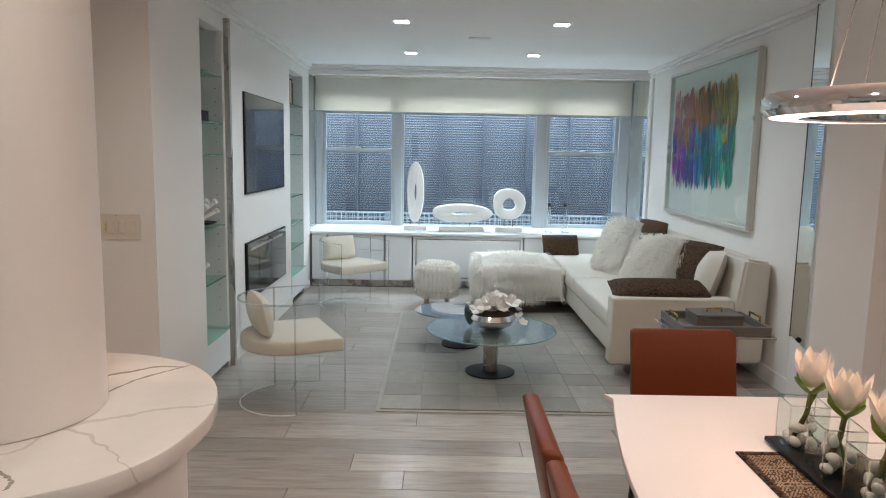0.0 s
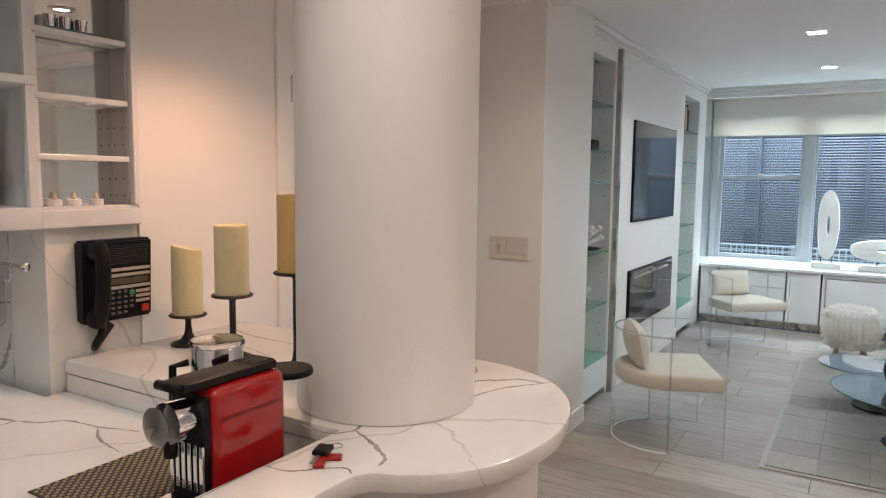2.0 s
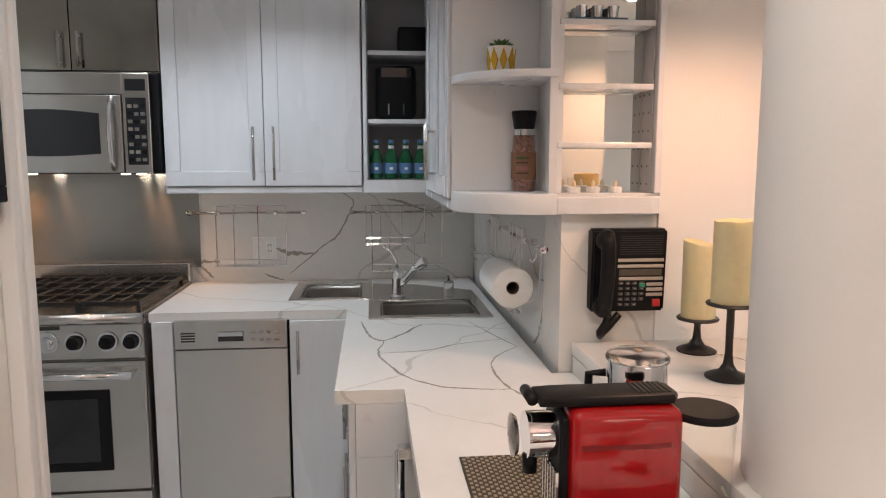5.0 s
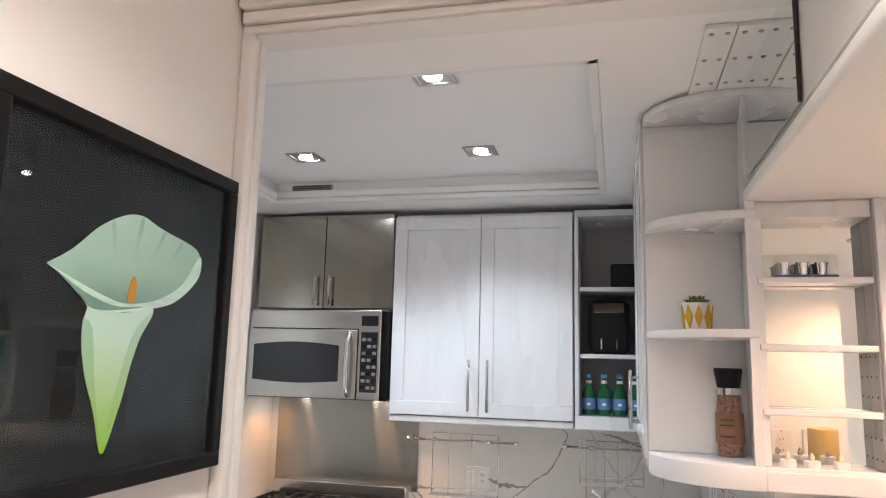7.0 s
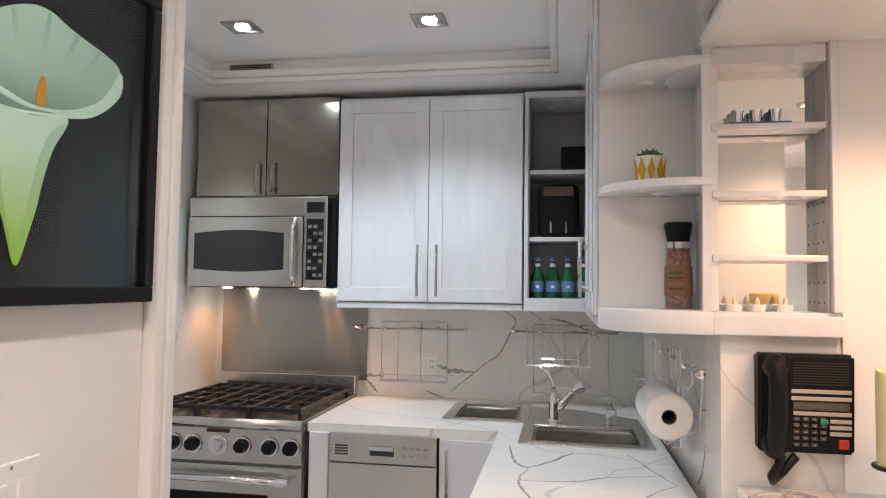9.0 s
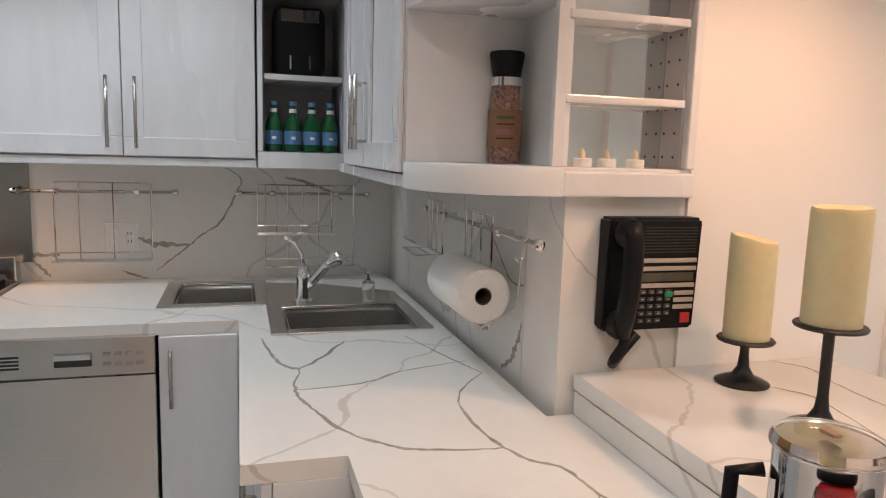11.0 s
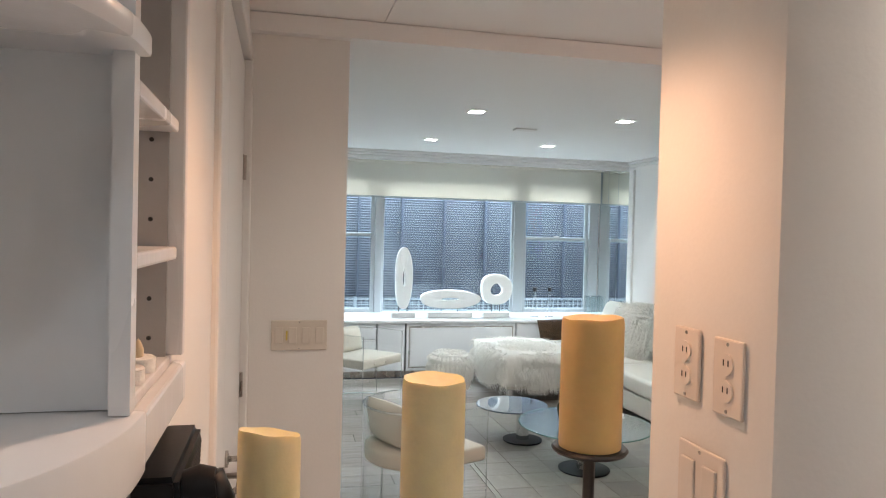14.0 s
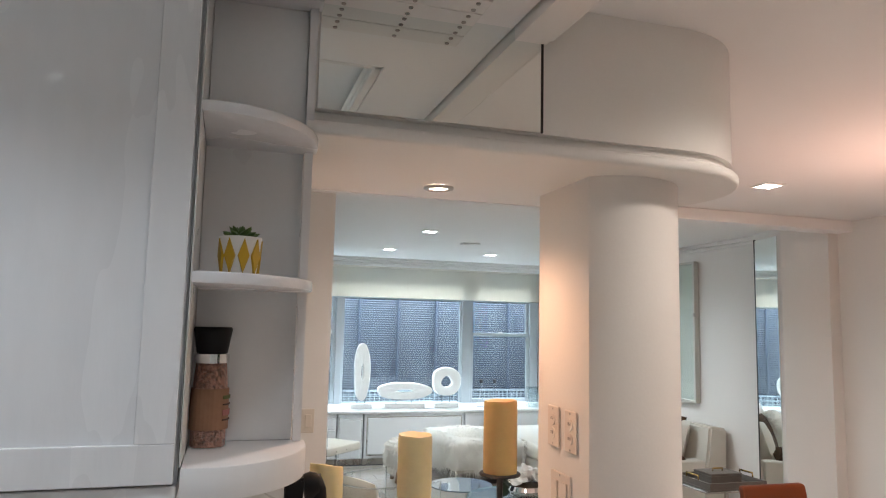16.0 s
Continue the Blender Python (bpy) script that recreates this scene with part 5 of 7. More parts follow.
for a, b in ((D0 - 0.02, D0 + 0.05), (D1 - 0.05, D1 + 0.02)):
    add_box(cb, (-1.83, a, 0), (-1.785, b, DOOR_H + 0.01), 0.006)
add_box(cb, (-1.83, D0 - 0.02, DOOR_H + 0.011), (-1.785, D1 + 0.02, DOOR_H + 0.08), 0.006)
structure("trim_door_casing", cb, M_TRIM, "white door casing round the closet doors")


def plate(name, m, w, h, gangs, label, material, kind="rocker"):
    """A wall plate in the plane x, z facing -y of its own pose."""
    p = thing(name, m, label, "switch" if kind != "socket" else "outlet")
    part("plate", box((-w / 2, -0.006, -h / 2), (w / 2, 0, h / 2), 0.003), material, p)
    for k in range(gangs):
        x = (k - (gangs - 1) / 2) * w / (gangs + 0.15)
        if kind == "rocker":
            part("rocker", box((x - 0.017, -0.011, -0.034), (x + 0.017, -0.006, 0.034), 0.002), material, p)
        else:
            for z in (-0.02, 0.02):
                s = part("socket", lathe([(0, 0), (0.016, 0), (0.016, 0.003), (0, 0.003)], 18, pose(x, -0.006, z, 90)), material, p)
                for dx in (-0.006, 0.005):
                    part("slot", box((x + dx, -0.0097, z - 0.002), (x + dx + 0.002, -0.009, z + 0.007)), M_SLOT, s)
    for k in (-1, 1):
        part("screw", lathe([(0, 0), (0.003, 0), (0.003, 0.001), (0, 0.001)], 8, pose(0, -0.006, k * (h / 2 - 0.008), 90)), M_NICKEL, p)
    return p


sw = plate("switch_plate", pose(-1.575, 3.469, 1.15), 0.235, 0.128, 4, "white four-gang dimmer switch plate", M_PLATE)
part("lit_slider", box((-0.026 - 0.03, -0.013, -0.02), (-0.019 - 0.03, -0.011, 0.02)), mat("yellow_slider", (0.7, 0.55, 0.12), 0.4), sw)
plate("outlet_plate", pose(-1.012, 1.434, 1.397, 0, 0, -90), 0.07, 0.115, 1, "ivory telephone socket plate on the column", M_PINKPLATE, "socket")
plate("outlet_plate", pose(-1.012, 1.327, 1.394, 0, 0, -90), 0.07, 0.115, 1, "ivory power socket plate on the column", M_PINKPLATE, "socket")
plate("switch_plate", pose(-1.012, 1.388, 1.215, 0, 0, -90), 0.12, 0.115, 2, "ivory double switch plate low on the column", M_PINKPLATE)
plate("switch_plate", pose(-0.882, -0.074, 1.154, 0, 0, 180), 0.118, 0.125, 2, "white double rocker switch beside the kitchen entry", M_TRIM)

# ---------------------------------------------------------------- framed flower picture
pf = thing("framed_picture", pose(-0.878, -0.074, 1.742), "black framed print of a white calla flower on dark ground", "picture")
PW2, PH = 0.305, 0.295
fr = bmesh.new()
for a, b in (((-PW2, -PH), (PW2, -PH + 0.028)), ((-PW2, PH - 0.028), (PW2, PH)), ((-PW2, -PH + 0.028), (-PW2 + 0.028, PH - 0.028)), ((PW2 - 0.028, -PH + 0.028), (PW2, PH - 0.028))):
    add_box(fr, (a[0], 0, a[1]), (b[0], 0.034, b[1]), 0.003)
part("frame", fr, M_BLACK, pf)
part("print", box((-PW2 + 0.026, 0.002, -PH + 0.026), (PW2 - 0.026, 0.012, PH - 0.026)), mat("print_dark_ground", (0.012, 0.013, 0.016), 0.5, vary=0.1, scale=2, spec=0.15, bump=0.0), pf)
M_PETAL = mat("petal_print", (0.68, 0.82, 0.75), 0.5, vary=0.22, scale=9, fine=40, bump=0.0, stretch=(1, 1, 4))
M_PETAL2 = mat("petal_shade_print", (0.20, 0.32, 0.27), 0.5, vary=0.2, scale=9, fine=40, bump=0.0)
M_STALK = mat("stalk_print", (0.34, 0.58, 0.07), 0.5, vary=0.1, bump=0)


def flat(parent, name, pts, y, material):
    """A printed shape: x runs to the picture's own right."""
    bm = bmesh.new()
    f = bm.faces.new([bm.verts.new((-x - 0.022, y, z)) for x, z in pts])
    r = bmesh.ops.extrude_face_region(bm, geom=[f])
    bmesh.ops.translate(bm, vec=(0, 0.0006, 0), verts=[g for g in r["geom"] if isinstance(g, bmesh.types.BMVert)])
    bmesh.ops.recalc_face_normals(bm, faces=bm.faces)
    return part(name, bm, material, parent)


def mixed(name, c0, c1, c2, z0, z1):
    """A print whose colour runs from c0 (below) to c2 (above)."""
    m = mat(name, c1, 0.5, vary=0.1, bump=0.0)
    n, l = m.node_tree.nodes, m.node_tree.links
    co = n.new("ShaderNodeTexCoord")
    sp_ = n.new("ShaderNodeSeparateXYZ")
    l.new(co.outputs["Object"], sp_.inputs[0])
    nz = n.new("ShaderNodeTexNoise")
    nz.inputs["Scale"].default_value = 14
    l.new(co.outputs["Object"], nz.inputs["Vector"])
    mr = n.new("ShaderNodeMapRange")
    mr.inputs[1].default_value, mr.inputs[2].default_value = z0, z1
    l.new(sp_.outputs["Z"], mr.inputs[0])
    ad = n.new("ShaderNodeMath")
    ad.operation = "MULTIPLY_ADD"
    ad.inputs[1].default_value, ad.inputs[2].default_value = 0.25, -0.12
    l.new(nz.outputs["Fac"], ad.inputs[0])
    a2 = n.new("ShaderNodeMath")
    l.new(mr.outputs[0], a2.inputs[0])
    l.new(ad.outputs[0], a2.inputs[1])
    rp = ramp(n, [(0.0, c0), (0.4, c1), (1.0, c2)])
    l.new(a2.outputs[0], rp.inputs[0])
    l.new(rp.outputs[0], n["Principled BSDF"].inputs["Base Color"])
    return m


M_FUNNEL = mixed("calla_funnel_print", (0.30, 0.58, 0.015), (0.45, 0.63, 0.26), (0.62, 0.77, 0.69), -0.24, -0.03)
M_BACKP = mixed("calla_back_print", (0.17, 0.28, 0.23), (0.40, 0.55, 0.48), (0.50, 0.66, 0.58), 0.0, 0.17)
flat(pf, "petal_back", spline([(-0.191, 0.053), (-0.143, 0.082), (-0.089, 0.128), (-0.03, 0.158), (0.012, 0.164), (0.05, 0.155), (0.085, 0.148), (0.15, 0.138), (0.188, 0.122), (0.184, 0.075), (0.12, 0.025), (0.0, 0.005), (-0.09, 0.012), (-0.191, 0.053)], 5)[:-1], 0.0125, M_BACKP)
for k, (x0, z0, x1, z1) in enumerate(((0.012, 0.158, -0.01, 0.06), (0.075, 0.145, 0.03, 0.07), (-0.06, 0.138, -0.05, 0.06), (0.13, 0.135, 0.07, 0.06))):
    flat(pf, "petal_crease", spline([(x0 - 0.006, z0), (x0 + 0.004, z0), ((x0 + x1) / 2 + 0.006, (z0 + z1) / 2), (x1, z1), ((x0 + x1) / 2 - 0.002, (z0 + z1) / 2), (x0 - 0.006, z0)], 4)[:-1], 0.0128, mixed("calla_crease_print", (0.47, 0.63, 0.55), (0.41, 0.57, 0.49), (0.33, 0.48, 0.41), 0.05, 0.15))
flat(pf, "funnel", spline([(-0.10, 0.0), (-0.02, -0.008), (0.060, 0.004), (0.030, -0.05), (0.012, -0.098), (-0.006, -0.163), (-0.028, -0.225), (-0.037, -0.236), (-0.046, -0.225), (-0.065, -0.17), (-0.094, -0.106), (-0.107, -0.046), (-0.10, 0.0)], 5)[:-1], 0.0132, M_FUNNEL)
flat(pf, "funnel_shade", spline([(-0.107, -0.02), (-0.085, -0.04), (-0.07, -0.12), (-0.046, -0.215), (-0.065, -0.17), (-0.094, -0.106), (-0.107, -0.046), (-0.107, -0.02)], 5)[:-1], 0.0135, mixed("calla_fold_print", (0.22, 0.47, 0.012), (0.36, 0.53, 0.18), (0.40, 0.57, 0.47), -0.24, -0.03))
flat(pf, "funnel_fold", spline([(0.060, 0.0), (0.02, -0.03), (-0.005, -0.09), (-0.03, -0.20), (-0.006, -0.163), (0.012, -0.098), (0.030, -0.05), (0.060, 0.0)], 5)[:-1], 0.0136, mixed("calla_side_print", (0.26, 0.52, 0.012), (0.40, 0.58, 0.20), (0.44, 0.61, 0.51), -0.24, -0.03))
flat(pf, "petal_lip", spline([(-0.191, 0.053), (-0.124, 0.032), (-0.066, 0.016), (-0.01, 0.008), (0.07, 0.022), (0.14, 0.058), (0.189, 0.118), (0.189, 0.075), (0.122, 0.023), (0.042, 0.002), (-0.03, -0.008), (-0.088, -0.012), (-0.115, 0.008), (-0.159, 0.036), (-0.191, 0.053)], 5)[:-1], 0.0139, M_PETAL)
flat(pf, "petal_fold", spline([(-0.18, 0.048), (-0.11, 0.018), (-0.04, 0.002), (0.03, 0.006), (-0.03, -0.004), (-0.09, -0.006), (-0.12, 0.012), (-0.18, 0.048)], 5)[:-1], 0.0145, M_PETAL2)
flat(pf, "spadix", spline([(-0.012, 0.012), (-0.010, 0.04), (0.0, 0.057), (0.008, 0.042), (0.005, 0.012), (-0.012, 0.012)], 4)[:-1], 0.0146, mat("spadix_print", (0.62, 0.27, 0.02), 0.5))
gl = part("glazing", box((-PW2 + 0.027, 0.024, -PH + 0.027), (PW2 - 0.027, 0.025, PH - 0.027)), M_GLASS, pf)
gl.visible_shadow = False

# ---------------------------------------------------------------- living room, left wall
tv = thing("television", pose(XL, 5.98, 1.59), "large black flat television on the wall", "television")
part("bezel", box((0.001, -0.65, -0.385), (0.016, 0.65, 0.385), 0.004), M_BLACK, tv)
part("screen", box((0.016, -0.637, -0.37), (0.018, 0.637, 0.375)), M_SCREEN, tv)
fp = thing("wall_fireplace", pose(XL, 5.97, 0.60), "black glass wall-mounted electric fireplace", "fireplace")
part("body", box((0.001, -0.66, -0.225), (0.02, 0.66, 0.235), 0.005), M_BLACK, fp)
part("glass_front", box((0.02, -0.65, -0.215), (0.025, 0.65, 0.225), 0.002), M_DARKGLASS, fp)
part("vent_strip", box((0.025, -0.56, 0.165), (0.028, 0.50, 0.185)), M_NICKEL, fp)


def shelf_niche(y0, y1, heights, label):
    nn = thing("niche_shelving", pose(XL, (y0 + y1) / 2, 0), label, "shelving", "glass shelving niches")
    h = (y1 - y0) / 2
    part("base_front", box((-0.30, -h + 0.002, 0.06), (0.012, h - 0.002, 0.285), 0.004), M_CAB, nn)
    part("base_top", box((-0.33, -h + 0.002, 0.287), (0.02, h - 0.002, 0.305), 0.004), M_GREENGLASS, nn)
    for s in (-1, 1):
        part("side", box((-0.335, s * h - (0.012 if s > 0 else 0), 0.0), (-0.001, s * h + (0 if s > 0 else 0.012), 2.33)), M_CAB, nn)
        for k in range(20):
            for x in (-0.05, -0.28):
                part("peg_hole", lathe([(0, 0), (0.004, 0), (0.004, 0.001), (0, 0.001)], 6, pose(x, s * (h - 0.0125), 0.42 + 0.09 * k, 90 * s, 0, 0)), M_SLOT, nn)
    part("back_mirror", box((-0.338, -h, 0.0), (-0.334, h, 2.33)), M_CAB, nn)
    for z in heights:
        part("glass_shelf", box((-0.325, -h + 0.014, z), (-0.005, h - 0.014, z + 0.009), 0.001), M_GREENGLASS, nn)
        part("shelf_edge", box((-0.0049, -h + 0.014, z), (-0.003, h - 0.014, z + 0.009)), mat("green_edge", (0.10, 0.20, 0.17), 0.1, vary=0.02) if "green_edge" not in bpy.data.materials else bpy.data.materials["green_edge"], nn)
    return nn


S1 = (0.66, 1.02, 1.50, 1.71, 2.02)
shelf_niche(*A1, S1, "white wall niche with glass shelves and ornaments")
shelf_niche(*A2, (0.55, 0.80, 1.08, 1.50, 1.70, 2.00), "white wall niche with glass shelves near the window")
ay = 4.55


def coral(name, m, size, label, seed):
    c = thing(name, m, label, "ornament", "ornaments on the glass shelves")
    rnd_ = random.Random(seed)
    b = bmesh.new()
    for k in range(26):
        a, t = rnd_.uniform(0, 6.28), rnd_.uniform(0.1, 1.1)
        d = Vector((math.cos(a) * math.sin(t), math.sin(a) * math.sin(t) * 1.3, math.cos(t)))
        p = d * size * 0.55 + Vector((0, 0, 0.0))
        q = d * size * rnd_.uniform(0.85, 1.1) + Vector((rnd_.uniform(-1, 1), rnd_.uniform(-1, 1), rnd_.uniform(-0.2, 1))) * size * 0.15
        add_tube(b, [(0, 0, 0.01), p, q], size * 0.06, 6)
        bmesh.ops.create_icosphere(b, subdivisions=1, radius=size * 0.10, matrix=Matrix.Translation(q))
    part("branches", b, M_PLASTER, c, smooth=True)


coral("coral_ornament", pose(XL - 0.16, ay - 0.05, 0.67), 0.20, "white branching coral ornament on a glass shelf", 3)
coral("coral_ornament", pose(XL - 0.14, ay - 0.12, 1.03), 0.22, "tall white coral ornament on a glass shelf", 8)
dsh = thing("black_dish", pose(XL - 0.12, ay + 0.14, 1.03), "shallow black dish on a glass shelf", "dish")
part("dish", lathe([(0, 0.004), (0.06, 0.006), (0.11, 0.022), (0.112, 0.026), (0.06, 0.012), (0, 0.010)], 28), M_BLACK, dsh, smooth=True)
for k in range(3):
    c = thing("glass_ornament", pose(XL - 0.12, ay - 0.12 + 0.11 * k, 1.51), "small white scrolled ornament on a glass shelf", "ornament", "ornaments on the glass shelves")
    part("scroll", tube([(0, -0.04, 0.0), (0, -0.035, 0.05), (0, 0.0, 0.075), (0, 0.03, 0.05), (0, 0.01, 0.025), (0, -0.01, 0.04)], 0.014, 8), M_PLASTER, c, smooth=True)
bx = thing("black_box", pose(XL - 0.10, ay + 0.10, 1.72), "small glossy black box on a glass shelf", "box")
part("box", box((-0.05, -0.07, 0), (0.05, 0.07, 0.07), 0.004), M_BLACK, bx)
pfr = thing("photo_frame", pose(XL - 0.10, ay - 0.12, 1.72), "thin silver frame standing on a glass shelf", "frame")
for a, b in (((-0.09, 0), (0.09, 0.012)), ((-0.09, 0.23), (0.09, 0.242)), ((-0.09, 0.012), (-0.078, 0.23)), ((0.078, 0.012), (0.09, 0.23))):
    part("frame_bar", box((-0.008, a[0], a[1]), (0.008, b[0], b[1]), 0.002), M_CHROME, pfr)
wr = thing("wire_ornament", pose(XL - 0.10, ay, 2.03), "silver twisted wire ornament on the top glass shelf", "ornament", "ornaments on the glass shelves")
for k in range(4):
    part("wire", tube([(0.02 * math.sin(k), -0.12 + 0.07 * k + 0.02 * math.sin(t * 2.2 + k), 0.0 + 0.055 * t) for t in [j * 0.5 for j in range(9)]], 0.006, 6), M_CHROME, wr, smooth=True)
by = 7.06
colours = [(0.25, 0.05, 0.03), (0.45, 0.16, 0.06), (0.55, 0.45, 0.33), (0.35, 0.10, 0.05), (0.6, 0.55, 0.45), (0.05, 0.04, 0.04), (0.04, 0.03, 0.03)]
for k, c in enumerate(colours):
    bk = thing("book", pose(XL - 0.15, by + 0.045 * k, 2.011), "hardback book standing on the niche shelf", "book", "books in the niche")
    hh = 0.22 + 0.02 * (k % 3)
    part("cover", box((-0.10, 0, 0), (0.10, 0.036, hh), 0.003), mat("book_cover", c, 0.6), bk)
    part("pages", box((0.095, 0.004, 0.004), (0.1015, 0.032, hh - 0.004)), mat("book_pages", tuple(min(1, v * 1.2 + 0.03) for v in c), 0.8), bk)
for k, c in enumerate([(0.05, 0.13, 0.16), (0.07, 0.16, 0.20), (0.10, 0.12, 0.14)]):
    bk = thing("book", pose(XL - 0.15, by + 0.05 * k, 1.511), "teal book standing on the niche shelf", "book", "books in the niche")
    part("cover", box((-0.10, 0, 0), (0.10, 0.042, 0.17), 0.003), mat("book_cover", c, 0.6), bk)
wf = thing("small_frame", pose(XL - 0.10, 7.2, 1.09), "small white picture frame in the niche", "frame")
part("frame", box((-0.006, -0.06, 0), (0.006, 0.06, 0.15), 0.002), M_TRIM, wf)
part("picture", box((0.006, -0.045, 0.015), (0.007, 0.045, 0.135)), M_CABIN, wf)

# ---------------------------------------------------------------- acrylic chairs


def acrylic_chair(m):
    c = thing("acrylic_chair", m, "clear acrylic tub chair with a cream seat and cushion", "chair", "acrylic chairs")
    R = 0.30
    # the back shell: a tall clear sheet bent round the seat
    def sheet(z0, z1, a0, a1, r, th=0.012, n=28):
        b = bmesh.new()
        o = arc(0, 0, r, a0, a1, n)
        i = arc(0, 0, r - th, a1, a0, n)
        f = b.faces.new([b.verts.new((x, y, z0)) for x, y in o + i])
        rr = bmesh.ops.extrude_face_region(b, geom=[f])
        bmesh.ops.translate(b, vec=(0, 0, z1 - z0), verts=[g for g in rr["geom"] if isinstance(g, bmesh.types.BMVert)])
        bmesh.ops.recalc_face_normals(b, faces=b.faces)
        return b
    part("shell", sheet(0.0, 0.66, 95, 265, R), M_CLEAR, c, smooth=True)
    for z in (0.0, 0.655):
        part("rim", tube([(x, y, z + 0.004) for x, y in arc(0, 0, R - 0.006, 95, 265, 30)], 0.006, 6), M_RIM if z else M_RIMW, c, smooth=True)
    for a in (95, 265):
        x, y = (R - 0.006) * math.cos(radians(a)), (R - 0.006) * math.sin(radians(a))
        part("edge", tube([(x, y, 0), (x, y, 0.66)], 0.006, 6), M_RIM, c)
        s = 1 if a == 95 else -1
        part("side_panel", box((x, y - 0.006, 0.0), (x + 0.30, y + 0.006, 0.66)), M_CLEAR, c)
        part("side_edge", tube([(x + 0.30, y, 0), (x + 0.30, y, 0.66), (x, y, 0.66)], 0.005, 6), M_RIM, c)
    seat = arc(0, 0, R - 0.016, 96, 264, 24) + [(0.27, -R + 0.016), (0.27, R - 0.016)]
    b = prism(seat, 0.355, 0.445, 0.022, 3)
    part("seat", b, M_FABRIC, c, "cream upholstered seat", smooth=True)
    for y in (-0.12, 0.05):
        part("stud", lathe([(0, 0), (0.012, 0), (0.010, 0.006), (0, 0.008)], 12, pose(0.27, y, 0.395, 0, 90, 0)), M_FABRIC, c)
    cu = part("cushion", cushion(0.40, 0.24, 0.13, 0.7), M_FABRIC, c, "cream back cushion", smooth=True)
    cu.matrix_basis = pose(-0.17, 0, 0.565, 78, 0, 90)
    return c


M_CLEAR = thin_glass("acrylic_sheet", (0.985, 0.992, 0.992), 0.02)
# floor rim in white: light gathered at the acrylic's edge, put into the colour
M_RIMW = mat("acrylic_edge_painted_light", (0.86, 0.90, 0.90), 0.12, vary=0.02, bump=0.0)
M_RIM = thin_glass("acrylic_rim", (0.97, 0.985, 0.985), 0.34)
ch1 = acrylic_chair(pose(-0.905, 4.23, 0.0, 0, 0, 25))
copy_thing(ch1, pose(-0.90, 7.05, 0.0, 0, 0, -46))

# ---------------------------------------------------------------- sofa
XF, XB, YN, YF = 1.24, 2.29, 4.76, 7.90
sofa = thing("sectional_sofa", pose(0, 0, 0), "cream leather sectional sofa with a chaise", "sofa")
part("base", box((XF + 0.02, YN + 0.14, 0.13), (XB - 0.02, YF, 0.30), 0.02, 3), M_LEATHER, sofa, smooth=True)
part("chaise_base", box((0.46, 6.72, 0.13), (XF + 0.019, YF, 0.30), 0.02, 3), M_LEATHER, sofa, smooth=True)
for a, b in ((YN + 0.15, 6.28), (6.285, YF - 0.02)):
    part("seat_cushion", box((XF, a, 0.30), (XB - 0.28, b, 0.455), 0.035, 4), M_LEATHER, sofa, smooth=True)
part("chaise_cushion", box((0.44, 6.70, 0.30), (XF - 0.003, YF - 0.02, 0.455), 0.035, 4), M_LEATHER, sofa, smooth=True)
part("arm", box((XF - 0.02, YN, 0.10), (XB - 0.22, YN + 0.135, 0.575), 0.018, 3), M_LEATHER, sofa, smooth=True)
b = bmesh.new()
prof = [(XB - 0.26, 0.12), (XB, 0.12), (XB + 0.02, 0.84), (XB - 0.16, 0.86)]
vs0 = [b.verts.new((x, YN + 0.002, z)) for x, z in prof]
vs1 = [b.verts.new((x, YF, z)) for x, z in prof]
for k in range(4):
    b.faces.new((vs0[k], vs0[(k + 1) % 4], vs1[(k + 1) % 4], vs1[k]))
b.faces.new(vs0[::-1])
b.faces.new(vs1)
bmesh.ops.recalc_face_normals(b, faces=b.faces)
bmesh.ops.bevel(b, geom=list(b.edges), offset=0.02, segments=3, affect="EDGES")
part("back_frame", b, M_LEATHER, sofa, smooth=True)
for k, (y, z) in enumerate(((5.30, 0.64), (6.05, 0.64), (6.80, 0.64), (7.48, 0.64))):
    o = part("back_cushion", cushion(0.72, 0.46, 0.20, 0.45, seed=k, bumpy=0.01), M_LEATHER, sofa, smooth=True)
    o.matrix_basis = pose(XB - 0.30, y, z + 0.03, 72, 0, -90)
for x, y in ((XF + 0.06, YN + 0.04), (XB - 0.30, YN + 0.04), (XF + 0.06, 7.8), (0.52, 6.8), (0.52, 7.8)):
    part("leg", box((x - 0.03, y - 0.02, 0.0), (x + 0.03, y + 0.02, 0.131), 0.003), M_CHROME, sofa)
part("stud", lathe([(0, 0), (0.02, 0), (0.018, 0.006), (0, 0.007)], 16, pose(XB - 0.12, YN + 0.002, 0.32, 90)), M_IRON, sofa)


def soft_pillow(name, m, w, d, h, material, label, fur=0, seed=0, puff=0.75):
    p = thing(name, m, label, "pillow", "pillows on the sofa")
    src = cushion(w, d, h, puff, 14, seed)
    if fur:
        fur_on("fur_coat", src, M_FUR, p, fur * 2, 0.085, 0.0016, seed, 0.6, None, m.to_3x3().inverted() @ Vector((0, 0, -1)))
    part("body", src, material, p, smooth=True)
    return p


soft_pillow("fur_pillow", pose(1.72, 6.60, 0.72, 68, 0, -70), 0.52, 0.50, 0.17, M_FUR, "fluffy white fur pillow leaning on the sofa back", 14000, 1)
soft_pillow("fur_pillow", pose(1.74, 5.52, 0.70, 62, 0, -62), 0.52, 0.46, 0.17, M_FUR, "fluffy white fur pillow slumped on the sofa seat", 14000, 2)
soft_pillow("brown_pillow", pose(1.90, 6.33, 0.74, 75, 0, -75), 0.50, 0.50, 0.14, M_RATTAN, "dark brown woven pillow beside the fur pillow", 0, 3)
